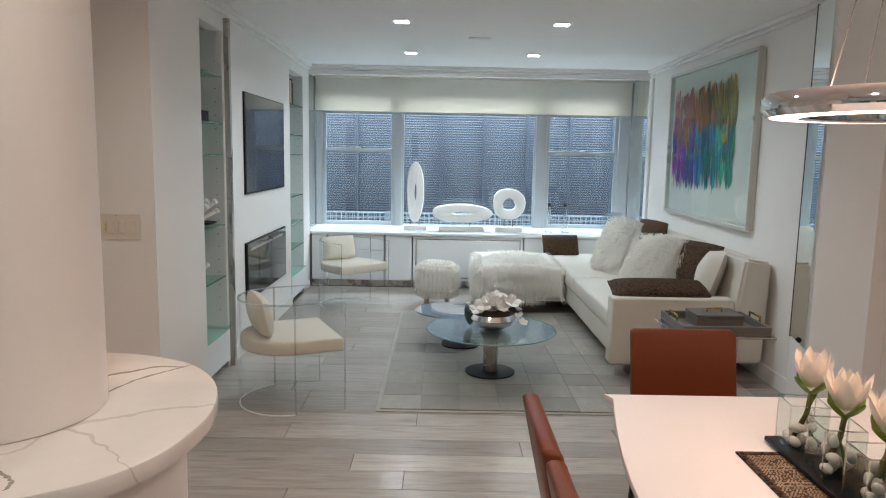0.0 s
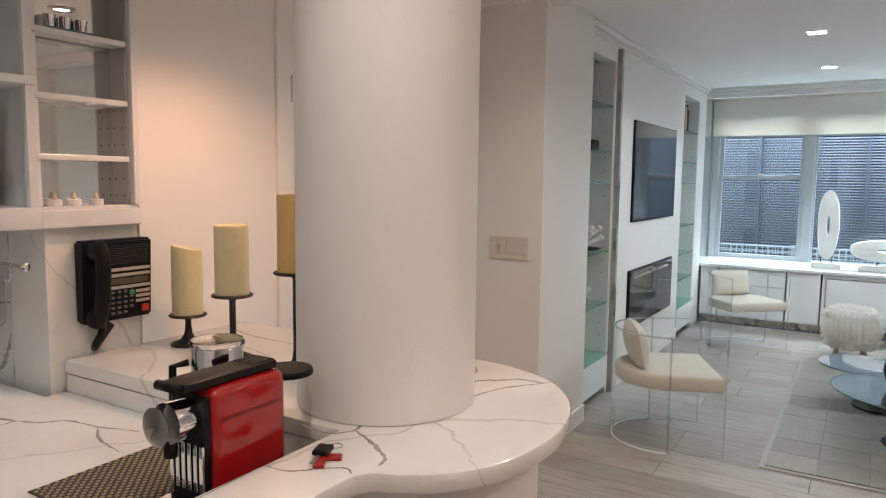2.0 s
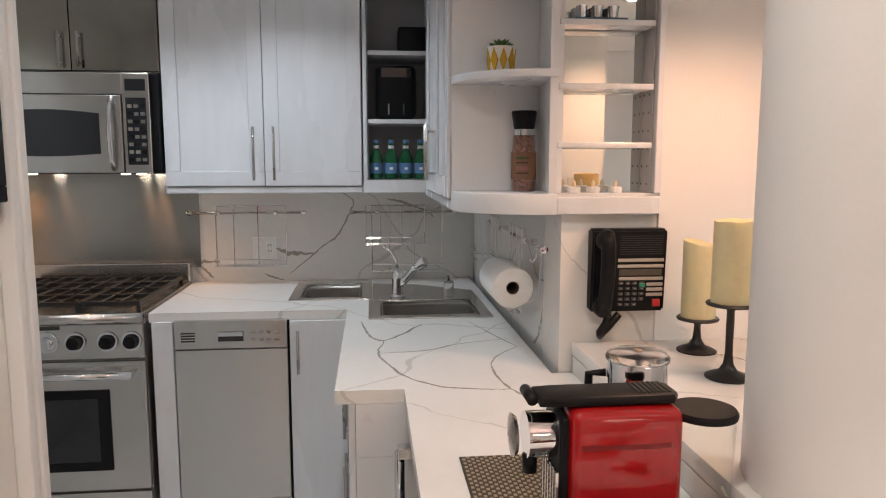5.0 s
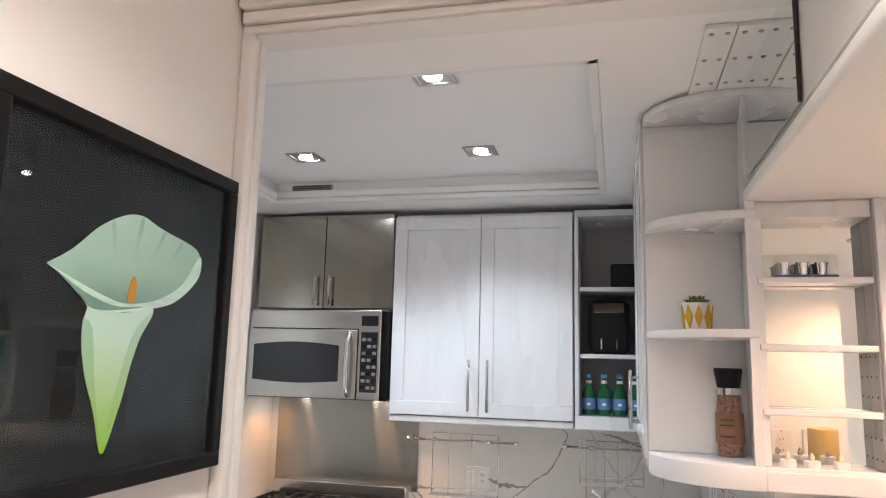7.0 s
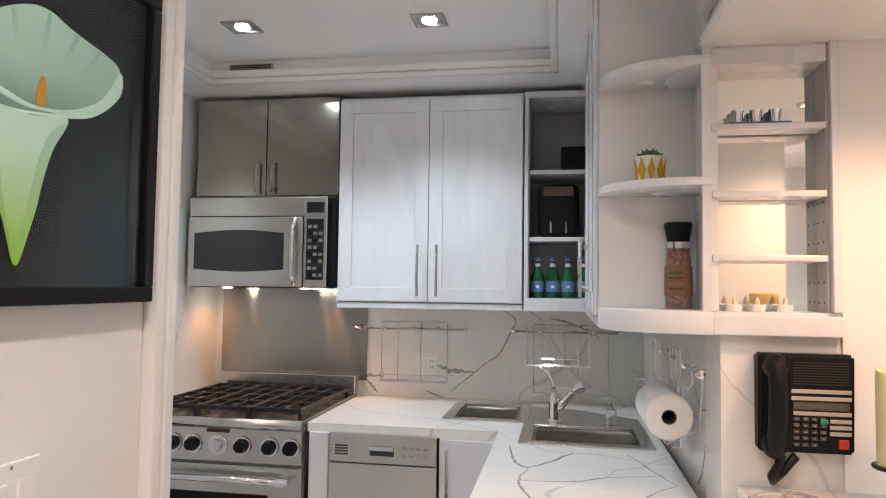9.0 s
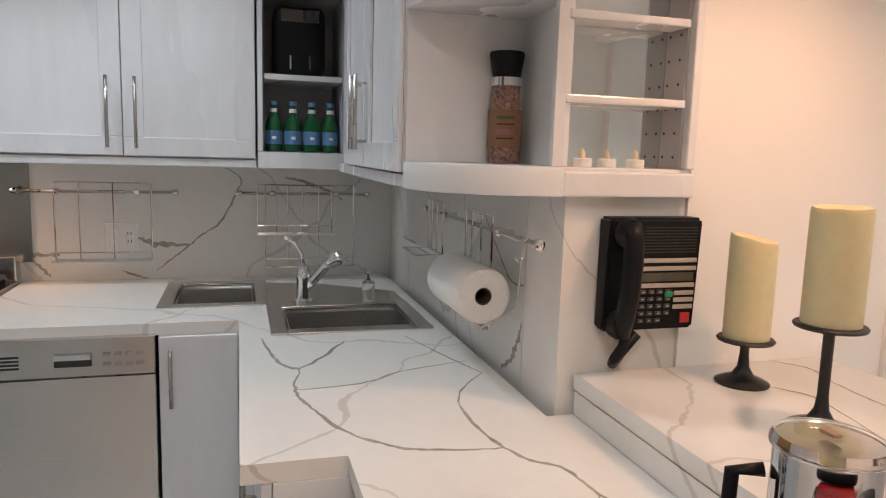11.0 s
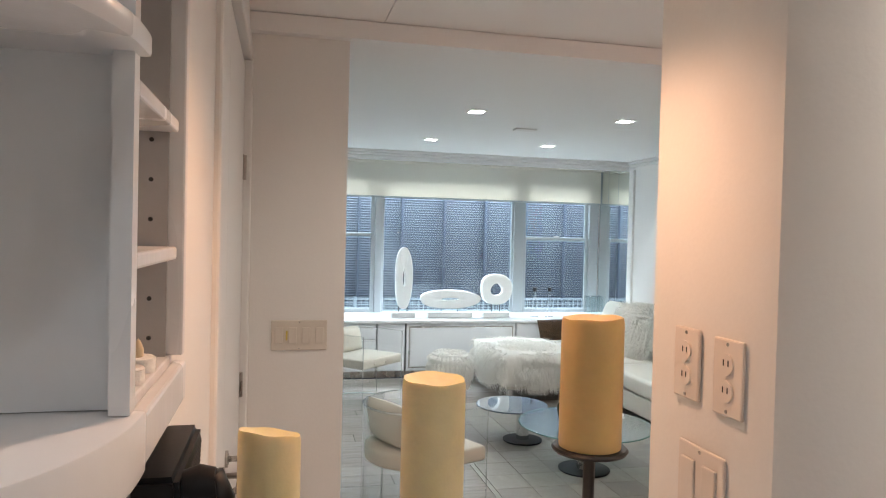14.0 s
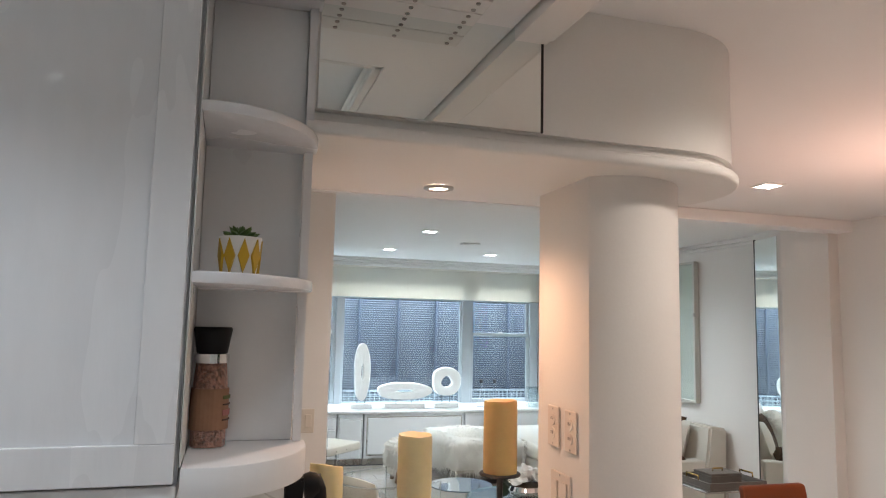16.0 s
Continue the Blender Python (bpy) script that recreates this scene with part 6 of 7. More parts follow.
soft_pillow("brown_pillow", pose(1.93, 5.22, 0.70, 72, 0, -70), 0.50, 0.46, 0.14, M_RATTAN, "dark brown woven pillow on the sofa", 0, 4)
soft_pillow("brown_lumbar_pillow", pose(1.60, 4.94, 0.60, 20, 0, 0), 0.72, 0.26, 0.12, M_RATTAN, "long dark brown woven lumbar pillow by the sofa arm", 0, 5, 0.5)
soft_pillow("brown_lumbar_pillow", pose(1.37, 7.76, 0.545, 66, 0, 8), 0.42, 0.27, 0.12, M_RATTAN, "dark brown woven lumbar pillow on the chaise", 0, 6, 0.5)

thr = thing("fur_throw", pose(0, 0, 0), "shaggy white fur throw spread over the chaise", "throw")
src = box((0.40, 6.655, 0.17), (1.22, 7.72, 0.478), 0.04, 3)
fur_on("fur_coat", src, M_FUR, thr, 66000, 0.085, 0.0018, 11, 1.0, lambda f: f.normal.z > -0.3 and f.normal.y < 0.6 and not (f.normal.x > 0.7))
part("pelt", src, M_FUR, thr, smooth=True)
ot = thing("fur_ottoman", pose(0.0, 7.12, 0.0), "round white fur stool on short wooden legs", "stool")
src = lathe([(0, 0.13), (0.17, 0.13), (0.20, 0.16), (0.205, 0.38), (0.18, 0.425), (0.10, 0.435), (0, 0.437)], 28)
fur_on("fur_coat", src, M_FUR, ot, 26000, 0.052, 0.0016, 12, 0.8)
part("seat", src, M_FUR, ot, smooth=True)
for a in (45, 135, 225, 315):
    x, y = math.cos(radians(a)), math.sin(radians(a))
    part("leg", tube([(0.12 * x, 0.12 * y, 0.16), (0.16 * x, 0.16 * y, 0.0)], 0.022, 10), M_BUTTER, ot, "tapered wooden leg", smooth=True)

# rug of sewn hide patches
rug = thing("patchwork_rug", pose(0, 0, 0), "grey-beige cowhide rug sewn from square patches", "rug")
RX0, RX1, RY0_, RY1_ = -0.32, 2.10, 4.07, 6.75
part("border", box((RX0 - 0.03, RY0_ - 0.03, 0.0005), (RX1, RY1_, 0.006), 0.002), M_HIDE, rug)
rr_ = random.Random(9)
px_, py_ = 0.242, 0.244
patch_mats = [mat("hide_%s" % n_, c, 0.42, vary=0.24, scale=5, fine=150, bump=0.15, stretch=s_) for n_, c, s_ in (
    ("a", (0.30, 0.285, 0.25), (4, 1, 1)), ("b", (0.26, 0.245, 0.215), (1, 4, 1)), ("c", (0.335, 0.318, 0.28), (4, 1, 1)), ("d", (0.28, 0.265, 0.235), (1, 4, 1)), ("e", (0.24, 0.225, 0.198), (2, 1, 1)))]
for i in range(10):
    for j in range(11):
        x, y = RX0 + i * px_, RY0_ + j * py_
        if x > 1.75:
            continue
        part("patch", box((x + 0.0006, y + 0.0006, 0.006), (x + px_ - 0.0006, y + py_ - 0.0006, 0.0122 + rr_.random() * 0.0012), 0.0015, 1), rr_.choice(patch_mats), rug)

# glass coffee table with a swivel lower leaf
ct = thing("coffee_table", pose(0.392, 4.82, 0.0135) @ Matrix.Diagonal((1.02, 1.02, 0.78, 1)), "round glass coffee table on a steel pedestal with a black base", "coffee table")
part("base_plate", lathe([(0, 0), (0.17, 0), (0.172, 0.012), (0.16, 0.016), (0, 0.018)], 40), M_BLACK, ct, smooth=True)
part("pedestal", lathe([(0.05, 0.018), (0.05, 0.26), (0.056, 0.32), (0.075, 0.36), (0.09, 0.395), (0, 0.396)], 32), M_NICKEL, ct, smooth=True)
part("glass_top", lathe([(0, 0.397), (0.437, 0.397), (0.442, 0.403), (0.437, 0.409), (0, 0.409)], 64), M_TABLEGLASS, ct, smooth=True)
part("glass_edge", tube([(0.442 * math.cos(2 * math.pi * k / 64), 0.442 * math.sin(2 * math.pi * k / 64), 0.403) for k in range(64)], 0.005, 6, True), bpy.data.materials["green_edge"], ct, smooth=True)
ct2 = thing("coffee_table", pose(0.20, 5.53, 0.0135), "low round smoked glass table on a chrome pedestal", "coffee table")
part("base_plate", lathe([(0, 0), (0.15, 0), (0.152, 0.012), (0, 0.016)], 40), M_BLACK, ct2, smooth=True)
part("pedestal", lathe([(0.05, 0.016), (0.05, 0.20), (0.07, 0.27), (0, 0.272)], 32), M_CHROME, ct2, smooth=True)
part("glass_top", lathe([(0, 0.273), (0.275, 0.273), (0.28, 0.278), (0.275, 0.284), (0, 0.284)], 56, pose(-0.09, 0.01, 0)), mat("smoked_glass", (0.10, 0.12, 0.14), 0.04, spec=1.0, coat=1.0, vary=0.02, bump=0), ct2, smooth=True)
bw = thing("silver_flower_bowl", pose(0.40, 4.79, 0.334) @ Matrix.Diagonal((1.12, 1.12, 1.05, 1)), "mirror silver bowl filled with white orchids", "flower bowl")
part("bowl", lathe([(0, 0), (0.06, 0.002), (0.12, 0.035), (0.14, 0.075), (0.125, 0.105), (0.118, 0.105), (0.13, 0.075), (0.11, 0.04), (0, 0.012)], 40), M_CHROME, bw, smooth=True)
part("moss", lathe([(0.12, 0.095), (0.08, 0.115), (0, 0.12)], 24), mat("moss", (0.06, 0.04, 0.02), 0.9, vary=0.4, scale=40), bw, smooth=True)
M_ORCHID = mat("orchid_white", (0.88, 0.88, 0.86), 0.55, vary=0.05, scale=20)
M_LEAF = mat("dark_leaf", (0.015, 0.03, 0.012), 0.35, vary=0.2)


def bloom(parent, p, r, seed):
    rn = random.Random(seed)
    b = bmesh.new()
    tilt = Euler((rn.uniform(-0.7, 0.7), rn.uniform(-0.7, 0.7), rn.uniform(0, 6))).to_matrix().to_4x4()
    for k in range(5):
        m = Matrix.Translation(p) @ tilt @ pose(0, 0, 0, 0, 0, 72 * k) @ pose(0, 0, 0, 0, -35, 0)
        bmesh.ops.create_icosphere(b, subdivisions=2, radius=1, matrix=m @ Matrix.Translation((r * 0.55, 0, 0)) @ Matrix.Diagonal((r * 0.55, r * 0.42, r * 0.07, 1)))
    bmesh.ops.create_icosphere(b, subdivisions=1, radius=r * 0.18, matrix=Matrix.Translation(p) @ tilt @ Matrix.Translation((0, 0, r * 0.12)))
    part("bloom", b, M_ORCHID, parent, smooth=True)


rb = random.Random(21)
for k in range(24):
    a, d = rb.uniform(0, 6.28), rb.uniform(0.0, 0.125)
    bloom(bw, Vector((d * math.cos(a), d * math.sin(a) * 0.8, 0.115 + 0.075 * rb.random())), 0.062, k)
for k in range(3):
    bloom(bw, Vector((0.15 + 0.015 * k, -0.02 * k, 0.13 - 0.04 * k)), 0.035, 40 + k)
for k in range(3):
    b = bmesh.new()
    bmesh.ops.create_icosphere(b, subdivisions=2, radius=1, matrix=pose(-0.13 - 0.01 * k, 0.02 * k, 0.14 - 0.03 * k, 0, 30 + 25 * k, 20 * k) @ Matrix.Diagonal((0.07, 0.04, 0.006, 1)))
    part("leaf", b, M_LEAF, bw, smooth=True)

# C-shaped side table with a tray
sdt = thing("side_table", pose(1.645, 4.06, -0.047) @ Matrix.Diagonal((0.88, 1, 1, 1)), "slim metal and glass side table beside the sofa arm", "side table")
part("top", box((-0.31, -0.22, 0.585), (0.31, 0.22, 0.597), 0.003), M_TABLEGLASS, sdt)
part("frame_edge", tube([(-0.31, -0.22, 0.59), (0.31, -0.22, 0.59), (0.31, 0.22, 0.59), (-0.31, 0.22, 0.59)], 0.006, 6, True), M_NICKEL, sdt)
for x in (-0.26, 0.26):
    part("leg", box((x - 0.012, 0.19, 0.047), (x + 0.012, 0.214, 0.585)), M_NICKEL, sdt)
    part("foot", box((x - 0.012, -0.20, 0.047), (x + 0.012, 0.189, 0.061)), M_NICKEL, sdt)
tr = thing("serving_tray", pose(1.645, 4.05, 0.551) @ Matrix.Diagonal((0.80, 0.98, 1, 1)), "grey shagreen tray with brass handles", "tray")
part("bottom", box((-0.31, -0.21, 0), (0.31, 0.21, 0.012), 0.002), M_TRAY, tr)
for a, b in (((-0.31, -0.21), (0.31, -0.19)), ((-0.31, 0.19), (0.31, 0.21)), ((-0.31, -0.19), (-0.29, 0.19)), ((0.29, -0.19), (0.31, 0.19))):
    part("rim", box((*a, 0.012), (*b, 0.055), 0.003), M_TRAY, tr)
for x in (-0.30, 0.30):
    part("handle", tube([(x, -0.07, 0.055), (x, -0.07, 0.085), (x, 0.07, 0.085), (x, 0.07, 0.055)], 0.007, 8), M_GOLD, tr, smooth=True)
bx = thing("decorative_box", pose(1.66, 4.09, 0.5645) @ Matrix.Diagonal((0.85, 1, 1, 1)), "grey shagreen box with a brass bar on its lid", "box")
part("body", box((-0.16, -0.10, 0), (0.16, 0.10, 0.055), 0.004), M_TRAY, bx)
part("lid", box((-0.162, -0.102, 0.057), (0.162, 0.102, 0.075), 0.004), M_TRAY, bx)
part("bar", tube([(-0.05, 0, 0.075), (-0.05, 0, 0.095), (0.05, 0, 0.095), (0.05, 0, 0.075)], 0.006, 8), M_GOLD, bx, smooth=True)

# abstract painting in a clear box
art = thing("abstract_painting", pose(XR - 0.001, 6.10, 1.68), "large clear-framed abstract of vivid dripping paint strokes", "painting")
part("backing", box((-0.02, -0.955, -0.66), (0, 0.955, 0.66), 0.003), mat("art_paper", (0.70, 0.70, 0.66), 0.5, vary=0.02), art)
for a, b in (((-0.96, -0.665), (0.96, -0.64)), ((-0.96, 0.64), (0.96, 0.665)), ((-0.96, -0.64), (-0.935, 0.64)), ((0.935, -0.64), (0.96, 0.64))):
    part("frame", box((-0.06, a[0], a[1]), (-0.0205, b[0], b[1]), 0.003), mat("frame_pale_metal", (0.62, 0.61, 0.57), 0.3, 0.3, vary=0.02) if "frame_pale_metal" not in bpy.data.materials else bpy.data.materials["frame_pale_metal"], art)
ra = random.Random(33)
stroke_cols = {}


def paint(c):
    key = tuple(round(v * 8) for v in c)
    if key not in stroke_cols:
        stroke_cols[key] = mat("paint_stroke", c, 0.6, vary=0.15, bump=0.0, spec=0.2)
    return stroke_cols[key]


import colorsys


def stroke(b, y, z, ln, wd, dep):
    lean = 0.06 * ln
    pts = [(y - wd * 0.7, z + ln / 2), (y + wd * 0.7, z + ln / 2 - 0.008), (y + wd - lean * 0.5, z), (y + wd * 0.5 - lean, z - ln * 0.3), (y - lean * 1.2, z - ln / 2), (y - wd * 0.6 - lean, z - ln * 0.28), (y - wd, z + ln * 0.1)]
    fc_ = b.faces.new([b.verts.new((-dep, p, q)) for p, q in pts])
    e = bmesh.ops.extrude_face_region(b, geom=[fc_])
    bmesh.ops.translate(b, vec=(0.002, 0, 0), verts=[g for g in e["geom"] if isinstance(g, bmesh.types.BMVert)])


def stroke_hue(f, v):
    """f: 0 by the window, 1 on the near side; v: 0 at the bottom, 1 at the top."""
    if v > 0.70 - 0.12 * f:
        hue = 0.98 + 0.17 * f ** 1.5 + ra.uniform(-0.03, 0.03)
    elif v > 0.40:
        hue = ra.choice((0.84 - 0.50 * f, 0.68 - 0.22 * f, 0.84 - 0.34 * f, 0.03 + 0.10 * f)) + ra.uniform(-0.03, 0.03)
    else:
        hue = 0.82 - 0.24 * min(1, f * 2) - (0.36 * max(0, f - 0.5)) + ra.uniform(-0.05, 0.05)
    return colorsys.hsv_to_rgb(hue % 1, ra.uniform(0.9, 1.0), ra.uniform(0.10, 0.62))


for k in range(290):
    f, v = ra.random(), ra.random()
    b = bmesh.new()
    stroke(b, 0.86 - 1.42 * f, -0.34 + 0.72 * v + 0.06 * f, ra.uniform(0.14, 0.28), ra.uniform(0.030, 0.046) if k < 150 else ra.uniform(0.012, 0.022), 0.022 + 0.010 * k / 290)
    bmesh.ops.recalc_face_normals(b, faces=b.faces)
    part("paint_stroke", b, paint(stroke_hue(f, v)), art)
for i in range(12):
    for j in range(5):
        b = bmesh.new()
        for k in range(9):
            f, v = (i + ra.random()) / 12, (j + ra.random()) / 5
            stroke(b, 0.86 - 1.42 * f, -0.36 + 0.76 * v + 0.06 * f, ra.uniform(0.10, 0.20), ra.uniform(0.005, 0.010), ra.uniform(0.033, 0.037))
        bmesh.ops.recalc_face_normals(b, faces=b.faces)
        tagged(part("fine_drip", b, paint(stroke_hue((i + 0.5) / 12, (j + 0.5) / 5)), art), kind="stuff")
b = bmesh.new()
for k in range(70):
    stroke(b, 0.86 - 1.42 * ra.random(), ra.uniform(-0.36, 0.40), ra.uniform(0.10, 0.24), 0.005, 0.038)
bmesh.ops.recalc_face_normals(b, faces=b.faces)
tagged(part("dark_drips", b, mat("paint_dark", (0.02, 0.02, 0.03), 0.4), art), kind="stuff")
gz = part("glazing", box((-0.056, -0.934, -0.638), (-0.053, 0.934, 0.638)), M_GLASS, art)
gz.visible_shadow = False
tm = thing("tall_mirror", pose(2.19, 4.11, 0.46, 0, 0, -14), "tall narrow frameless wall mirror", "mirror")
part("mirror_glass", box((-0.012, -0.17, 0), (-0.004, 0.17, 1.98)), M_MIRROR, tm)
part("edge_strip", box((-0.014, 0.1705, -0.01), (0.0, 0.182, 1.99)), M_IRON, tm)

# ---------------------------------------------------------------- dining
dt = thing("dining_table", pose(1.08, 1.42, 0), "white lacquered dining table with softly curved sides", "dining table")
side = [(-0.48 - 0.11 * math.cos(math.pi * (k / 14 - 0.5)) , 0.82 - 1.64 * k / 14) for k in range(15)]
tabo = [(-0.50, 0.86)] + side + [(-0.50, -0.86), (0.50, -0.86)] + [(-x, -y) for x, y in side] + [(0.50, 0.86)]
part("tabletop", prism(tabo, 0.728, 0.75, 0.004, 2), M_TABLE, dt, smooth=True)
part("apron", box((-0.30, -0.6, 0.64), (0.30, 0.6, 0.727), 0.01), M_TABLE, dt)
for sx in (-1, 1):
    for sy in (-1, 1):
        part("leg", tube([(0.24 * sx, 0.5 * sy, 0.64), (0.30 * sx, 0.62 * sy, 0.0)], 0.028, 12), M_IRON, dt, smooth=True)


def dining_chair(m):
    c = thing("dining_chair", m, "cognac leather dining chair with stitched edges", "dining chair", "chairs round the dining table")
    # faces +y: seat in front, back behind at -y
    part("seat", box((-0.22, -0.20, 0.42), (0.22, 0.24, 0.485), 0.025, 4), M_TAN, c, smooth=True)
    b = box((-0.215, -0.025, 0.0), (0.215, 0.025, 0.435), 0.018, 4)

    for v in b.verts:
        t = (v.co.z) / 0.46
        v.co.y += -0.10 * t + 0.02 * math.sin(math.pi * t) + 0.05 * (v.co.x / 0.215) ** 2
    o = part("backrest", b, M_TAN, c, smooth=True)
    o.location = (0, -0.20, 0.40)
    for sx in (-1, 1):
        part("seam", tube([(0.205 * sx, -0.20 + 0.04 - 0.10 * t / 0.46 + 0.02 * math.sin(math.pi * t / 0.46), 0.40 + t) for t in (0.03, 0.12, 0.22, 0.32, 0.41)], 0.004, 6), M_TAN, c)
        for sy in (-0.17, 0.20):
            part("leg", tube([(0.17 * sx, sy, 0.43), (0.20 * sx, sy * 1.1, 0.0)], 0.013, 8), M_IRON, c, smooth=True)
    return c



dc = dining_chair(pose(1.03, 2.60, 0, 0, 0, 180))
copy_thing(dc, pose(0.545, 1.83, 0, 0, 0, -90))
copy_thing(dc, pose(0.545, 1.37, 0, 0, 0, -90))
copy_thing(dc, pose(1.74, 1.60, 0, 0, 0, 90))

rn = thing("table_runner", pose(1.0, 1.36, 0.7505), "dark brown woven bamboo mat on the dining table", "table mat")
part("weave", box((-0.165, -0.45, 0), (0.165, 0.45, 0.003)), mat("bamboo_dark", (0.05, 0.025, 0.015), 0.6, vary=0.3, scale=60), rn)
rb2 = random.Random(4)
bmw = bmesh.new()
for k in range(150):
    y = -0.44 + 0.88 * k / 149
    long_row = k % 15 in (0, 3)
    x = -0.152 + (0.004 if k % 2 else 0.0)
    while x < 0.15:
        ln = rb2.uniform(0.03, 0.09) if long_row else rb2.uniform(0.003, 0.006)
        if long_row or rb2.random() < 0.8:
            add_box(bmw, (x, y - 0.0016, 0.003), (min(0.153, x + ln), y + 0.0016, 0.0042))
        x += ln + (0.004 if long_row else 0.0045)
tagged(part("straw_weave", bmw, mat("bamboo_tan", (0.42, 0.32, 0.21), 0.6, vary=0.25, scale=40), rn), kind="stuff")
for a, b in (((-0.172, -0.462), (0.172, -0.446)), ((-0.172, 0.446), (0.172, 0.462)), ((-0.172, -0.446), (-0.158, 0.446)), ((0.158, -0.446), (0.172, 0.446))):
    part("binding", box((*a, 0), (*b, 0.0055), 0.001), M_RATTAN, rn)
tb = thing("wooden_tray", pose(1.01, 1.62, 0.7568), "long black lacquer tray under the glass vases", "tray")
part("tray", box((-0.07, -0.33, 0), (0.07, 0.28, 0.014), 0.004), M_BLACK, tb)
M_LOTUS = mat("lotus_petal", (0.88, 0.82, 0.72), 0.5, vary=0.05, scale=20, bump=0.02)
M_SEPAL = mat("lotus_green", (0.16, 0.26, 0.02), 0.5, vary=0.2, scale=20)
M_STEM = mat("flower_stem", (0.12, 0.10, 0.02), 0.5, vary=0.2)
M_PEBBLE = mat("white_pebble", (0.62, 0.60, 0.57), 0.5, vary=0.08)


def petal(b, m, ln, wd):
    rings = []
    n = 7
    for i in range(n + 1):
        t = i / n
        w = wd * math.sin(math.pi * min(1, 0.12 + 0.88 * t)) ** 0.7 * (1 - 0.25 * t) if i < n else 0.0
        z = ln * t
        out = 0.35 * ln * math.sin(t * 1.7)
        rings.append([b.verts.new(m @ Vector((out - 0.3 * w * (1 - u * u) * 0 + 0.30 * w * u * u * -1, w * u, z))) for u in (-1, -0.5, 0, 0.5, 1)])
    for p, q in zip(rings, rings[1:]):
        for k in range(4):
            b.faces.new((p[k], p[k + 1], q[k + 1], q[k]))


def lotus_vase(x, y, tilt, spin, seed):
    v = thing("lotus_vase", pose(x, y, 0.7712, 0, 0, spin), "square glass vase of pebbles with a white silk lotus", "flower vase", "lotus vases on the table")
    s, h, t = 0.048, 0.125, 0.004
    for a, b in (((-s, -s), (s, -s + t)), ((-s, s - t), (s, s)), ((-s, -s + t), (-s + t, s - t)), ((s - t, -s + t), (s, s - t))):
        p = part("glass_wall", box((*a, 0), (*b, h), 0.001, 1), M_GLASS, v)
        p.visible_shadow = False
    for a in ((-s, -s), (s, -s), (s, s), (-s, s)):
        part("glass_edge", tube([(*a, 0), (*a, h)], 0.0022, 5), M_RIM, v)
    part("rim", tube([(-s, -s, h), (s, -s, h), (s, s, h), (-s, s, h)], 0.0022, 5, True), M_RIM, v)
    part("glass_base", box((-s, -s, 0), (s, s, 0.008), 0.001, 1), M_GLASS, v)
    r = random.Random(seed)
    for k in range(14):
        b = bmesh.new()
        bmesh.ops.create_icosphere(b, subdivisions=2, radius=1, matrix=pose(r.uniform(-0.032, 0.032), r.uniform(-0.032, 0.032), 0.022 + 0.028 * (k // 6), r.uniform(0, 90), r.uniform(0, 90), 0) @ Matrix.Diagonal((0.018, 0.013, 0.012, 1)))
        part("pebble", b, M_PEBBLE, v, smooth=True)
    top = Vector((tilt[0], tilt[1], 0.15))
    part("stem", tube([(-0.02, 0.0, 0.02), top * 0.6 + Vector((0, 0, 0.0)), top], 0.007, 8), M_STEM, v, smooth=True)
    part("stem", tube([(0.02, -0.02, 0.02), (0.01 + tilt[0] * 0.3, 0.02, 0.09), (tilt[0] + 0.02, 0.02, 0.15)], 0.004, 6), M_SEPAL, v, smooth=True)
    fl_ = part("flower", lathe([(0, 0), (0.02, 0.008), (0.014, 0.03), (0, 0.032)], 16, Matrix.Translation(top)), M_LOTUS, v)
    for ringn, (count, ln, wd, lean) in enumerate(((6, 0.105, 0.024, 24), (6, 0.11, 0.024, 12), (5, 0.10, 0.02, 2))):
        for k in range(count):
            b = bmesh.new()
            petal(b, Matrix.Translation(top) @ pose(0, 0, 0, 0, 0, 360 / count * k + 30 * ringn) @ pose(0.006, 0, 0.004, 0, lean - 16, 0), ln * r.uniform(0.9, 1.05), wd)
            part("petal", b, M_LOTUS, fl_, smooth=True)
    for k in range(4):
        b = bmesh.new()
        petal(b, Matrix.Translation(top) @ pose(0, 0, 0, 0, 0, 90 * k + 20) @ pose(0.012, 0, -0.004, 0, 22, 0), 0.062, 0.022)
        part("sepal", b, M_SEPAL, v, smooth=True)


lotus_vase(1.005, 1.83, (0.02, 0.01), -8, 1)
lotus_vase(1.005, 1.67, (0.015, 0.0), -6, 2)
lotus_vase(1.01, 1.51, (0.02, 0.0), -4, 3)
lotus_vase(1.01, 1.36, (0.01, 0.01), -4, 4)

# ring pendant
pn = thing("ring_pendant", pose(1.06, 1.62, 1.655), "polished chrome ring pendant with a glowing inner band, lit", "pendant lamp")
RO = 0.30
part("ring", lathe([(RO - 0.085, 0.028), (RO - 0.01, 0.030), (RO, 0.018), (RO, -0.008), (RO - 0.015, -0.022), (RO - 0.02, -0.022), (RO - 0.02, 0.020), (RO - 0.085, 0.020), (RO - 0.085, 0.028)], 72), M_CHROME, pn, smooth=True)
part("led_band", lathe([(RO - 0.022, -0.020), (RO - 0.080, -0.020), (RO - 0.080, -0.012), (RO - 0.022, -0.012), (RO - 0.022, -0.020)], 72), M_LED_P, pn)
part("inner_ring", lathe([(RO - 0.082, -0.024), (RO - 0.10, -0.020), (RO - 0.10, 0.02), (RO - 0.086, 0.02), (RO - 0.082, -0.024)], 72), M_CHROME, pn, smooth=True)
for a in (100, 220, 340):
    x, y = (RO - 0.04) * math.cos(radians(a)), (RO - 0.04) * math.sin(radians(a))
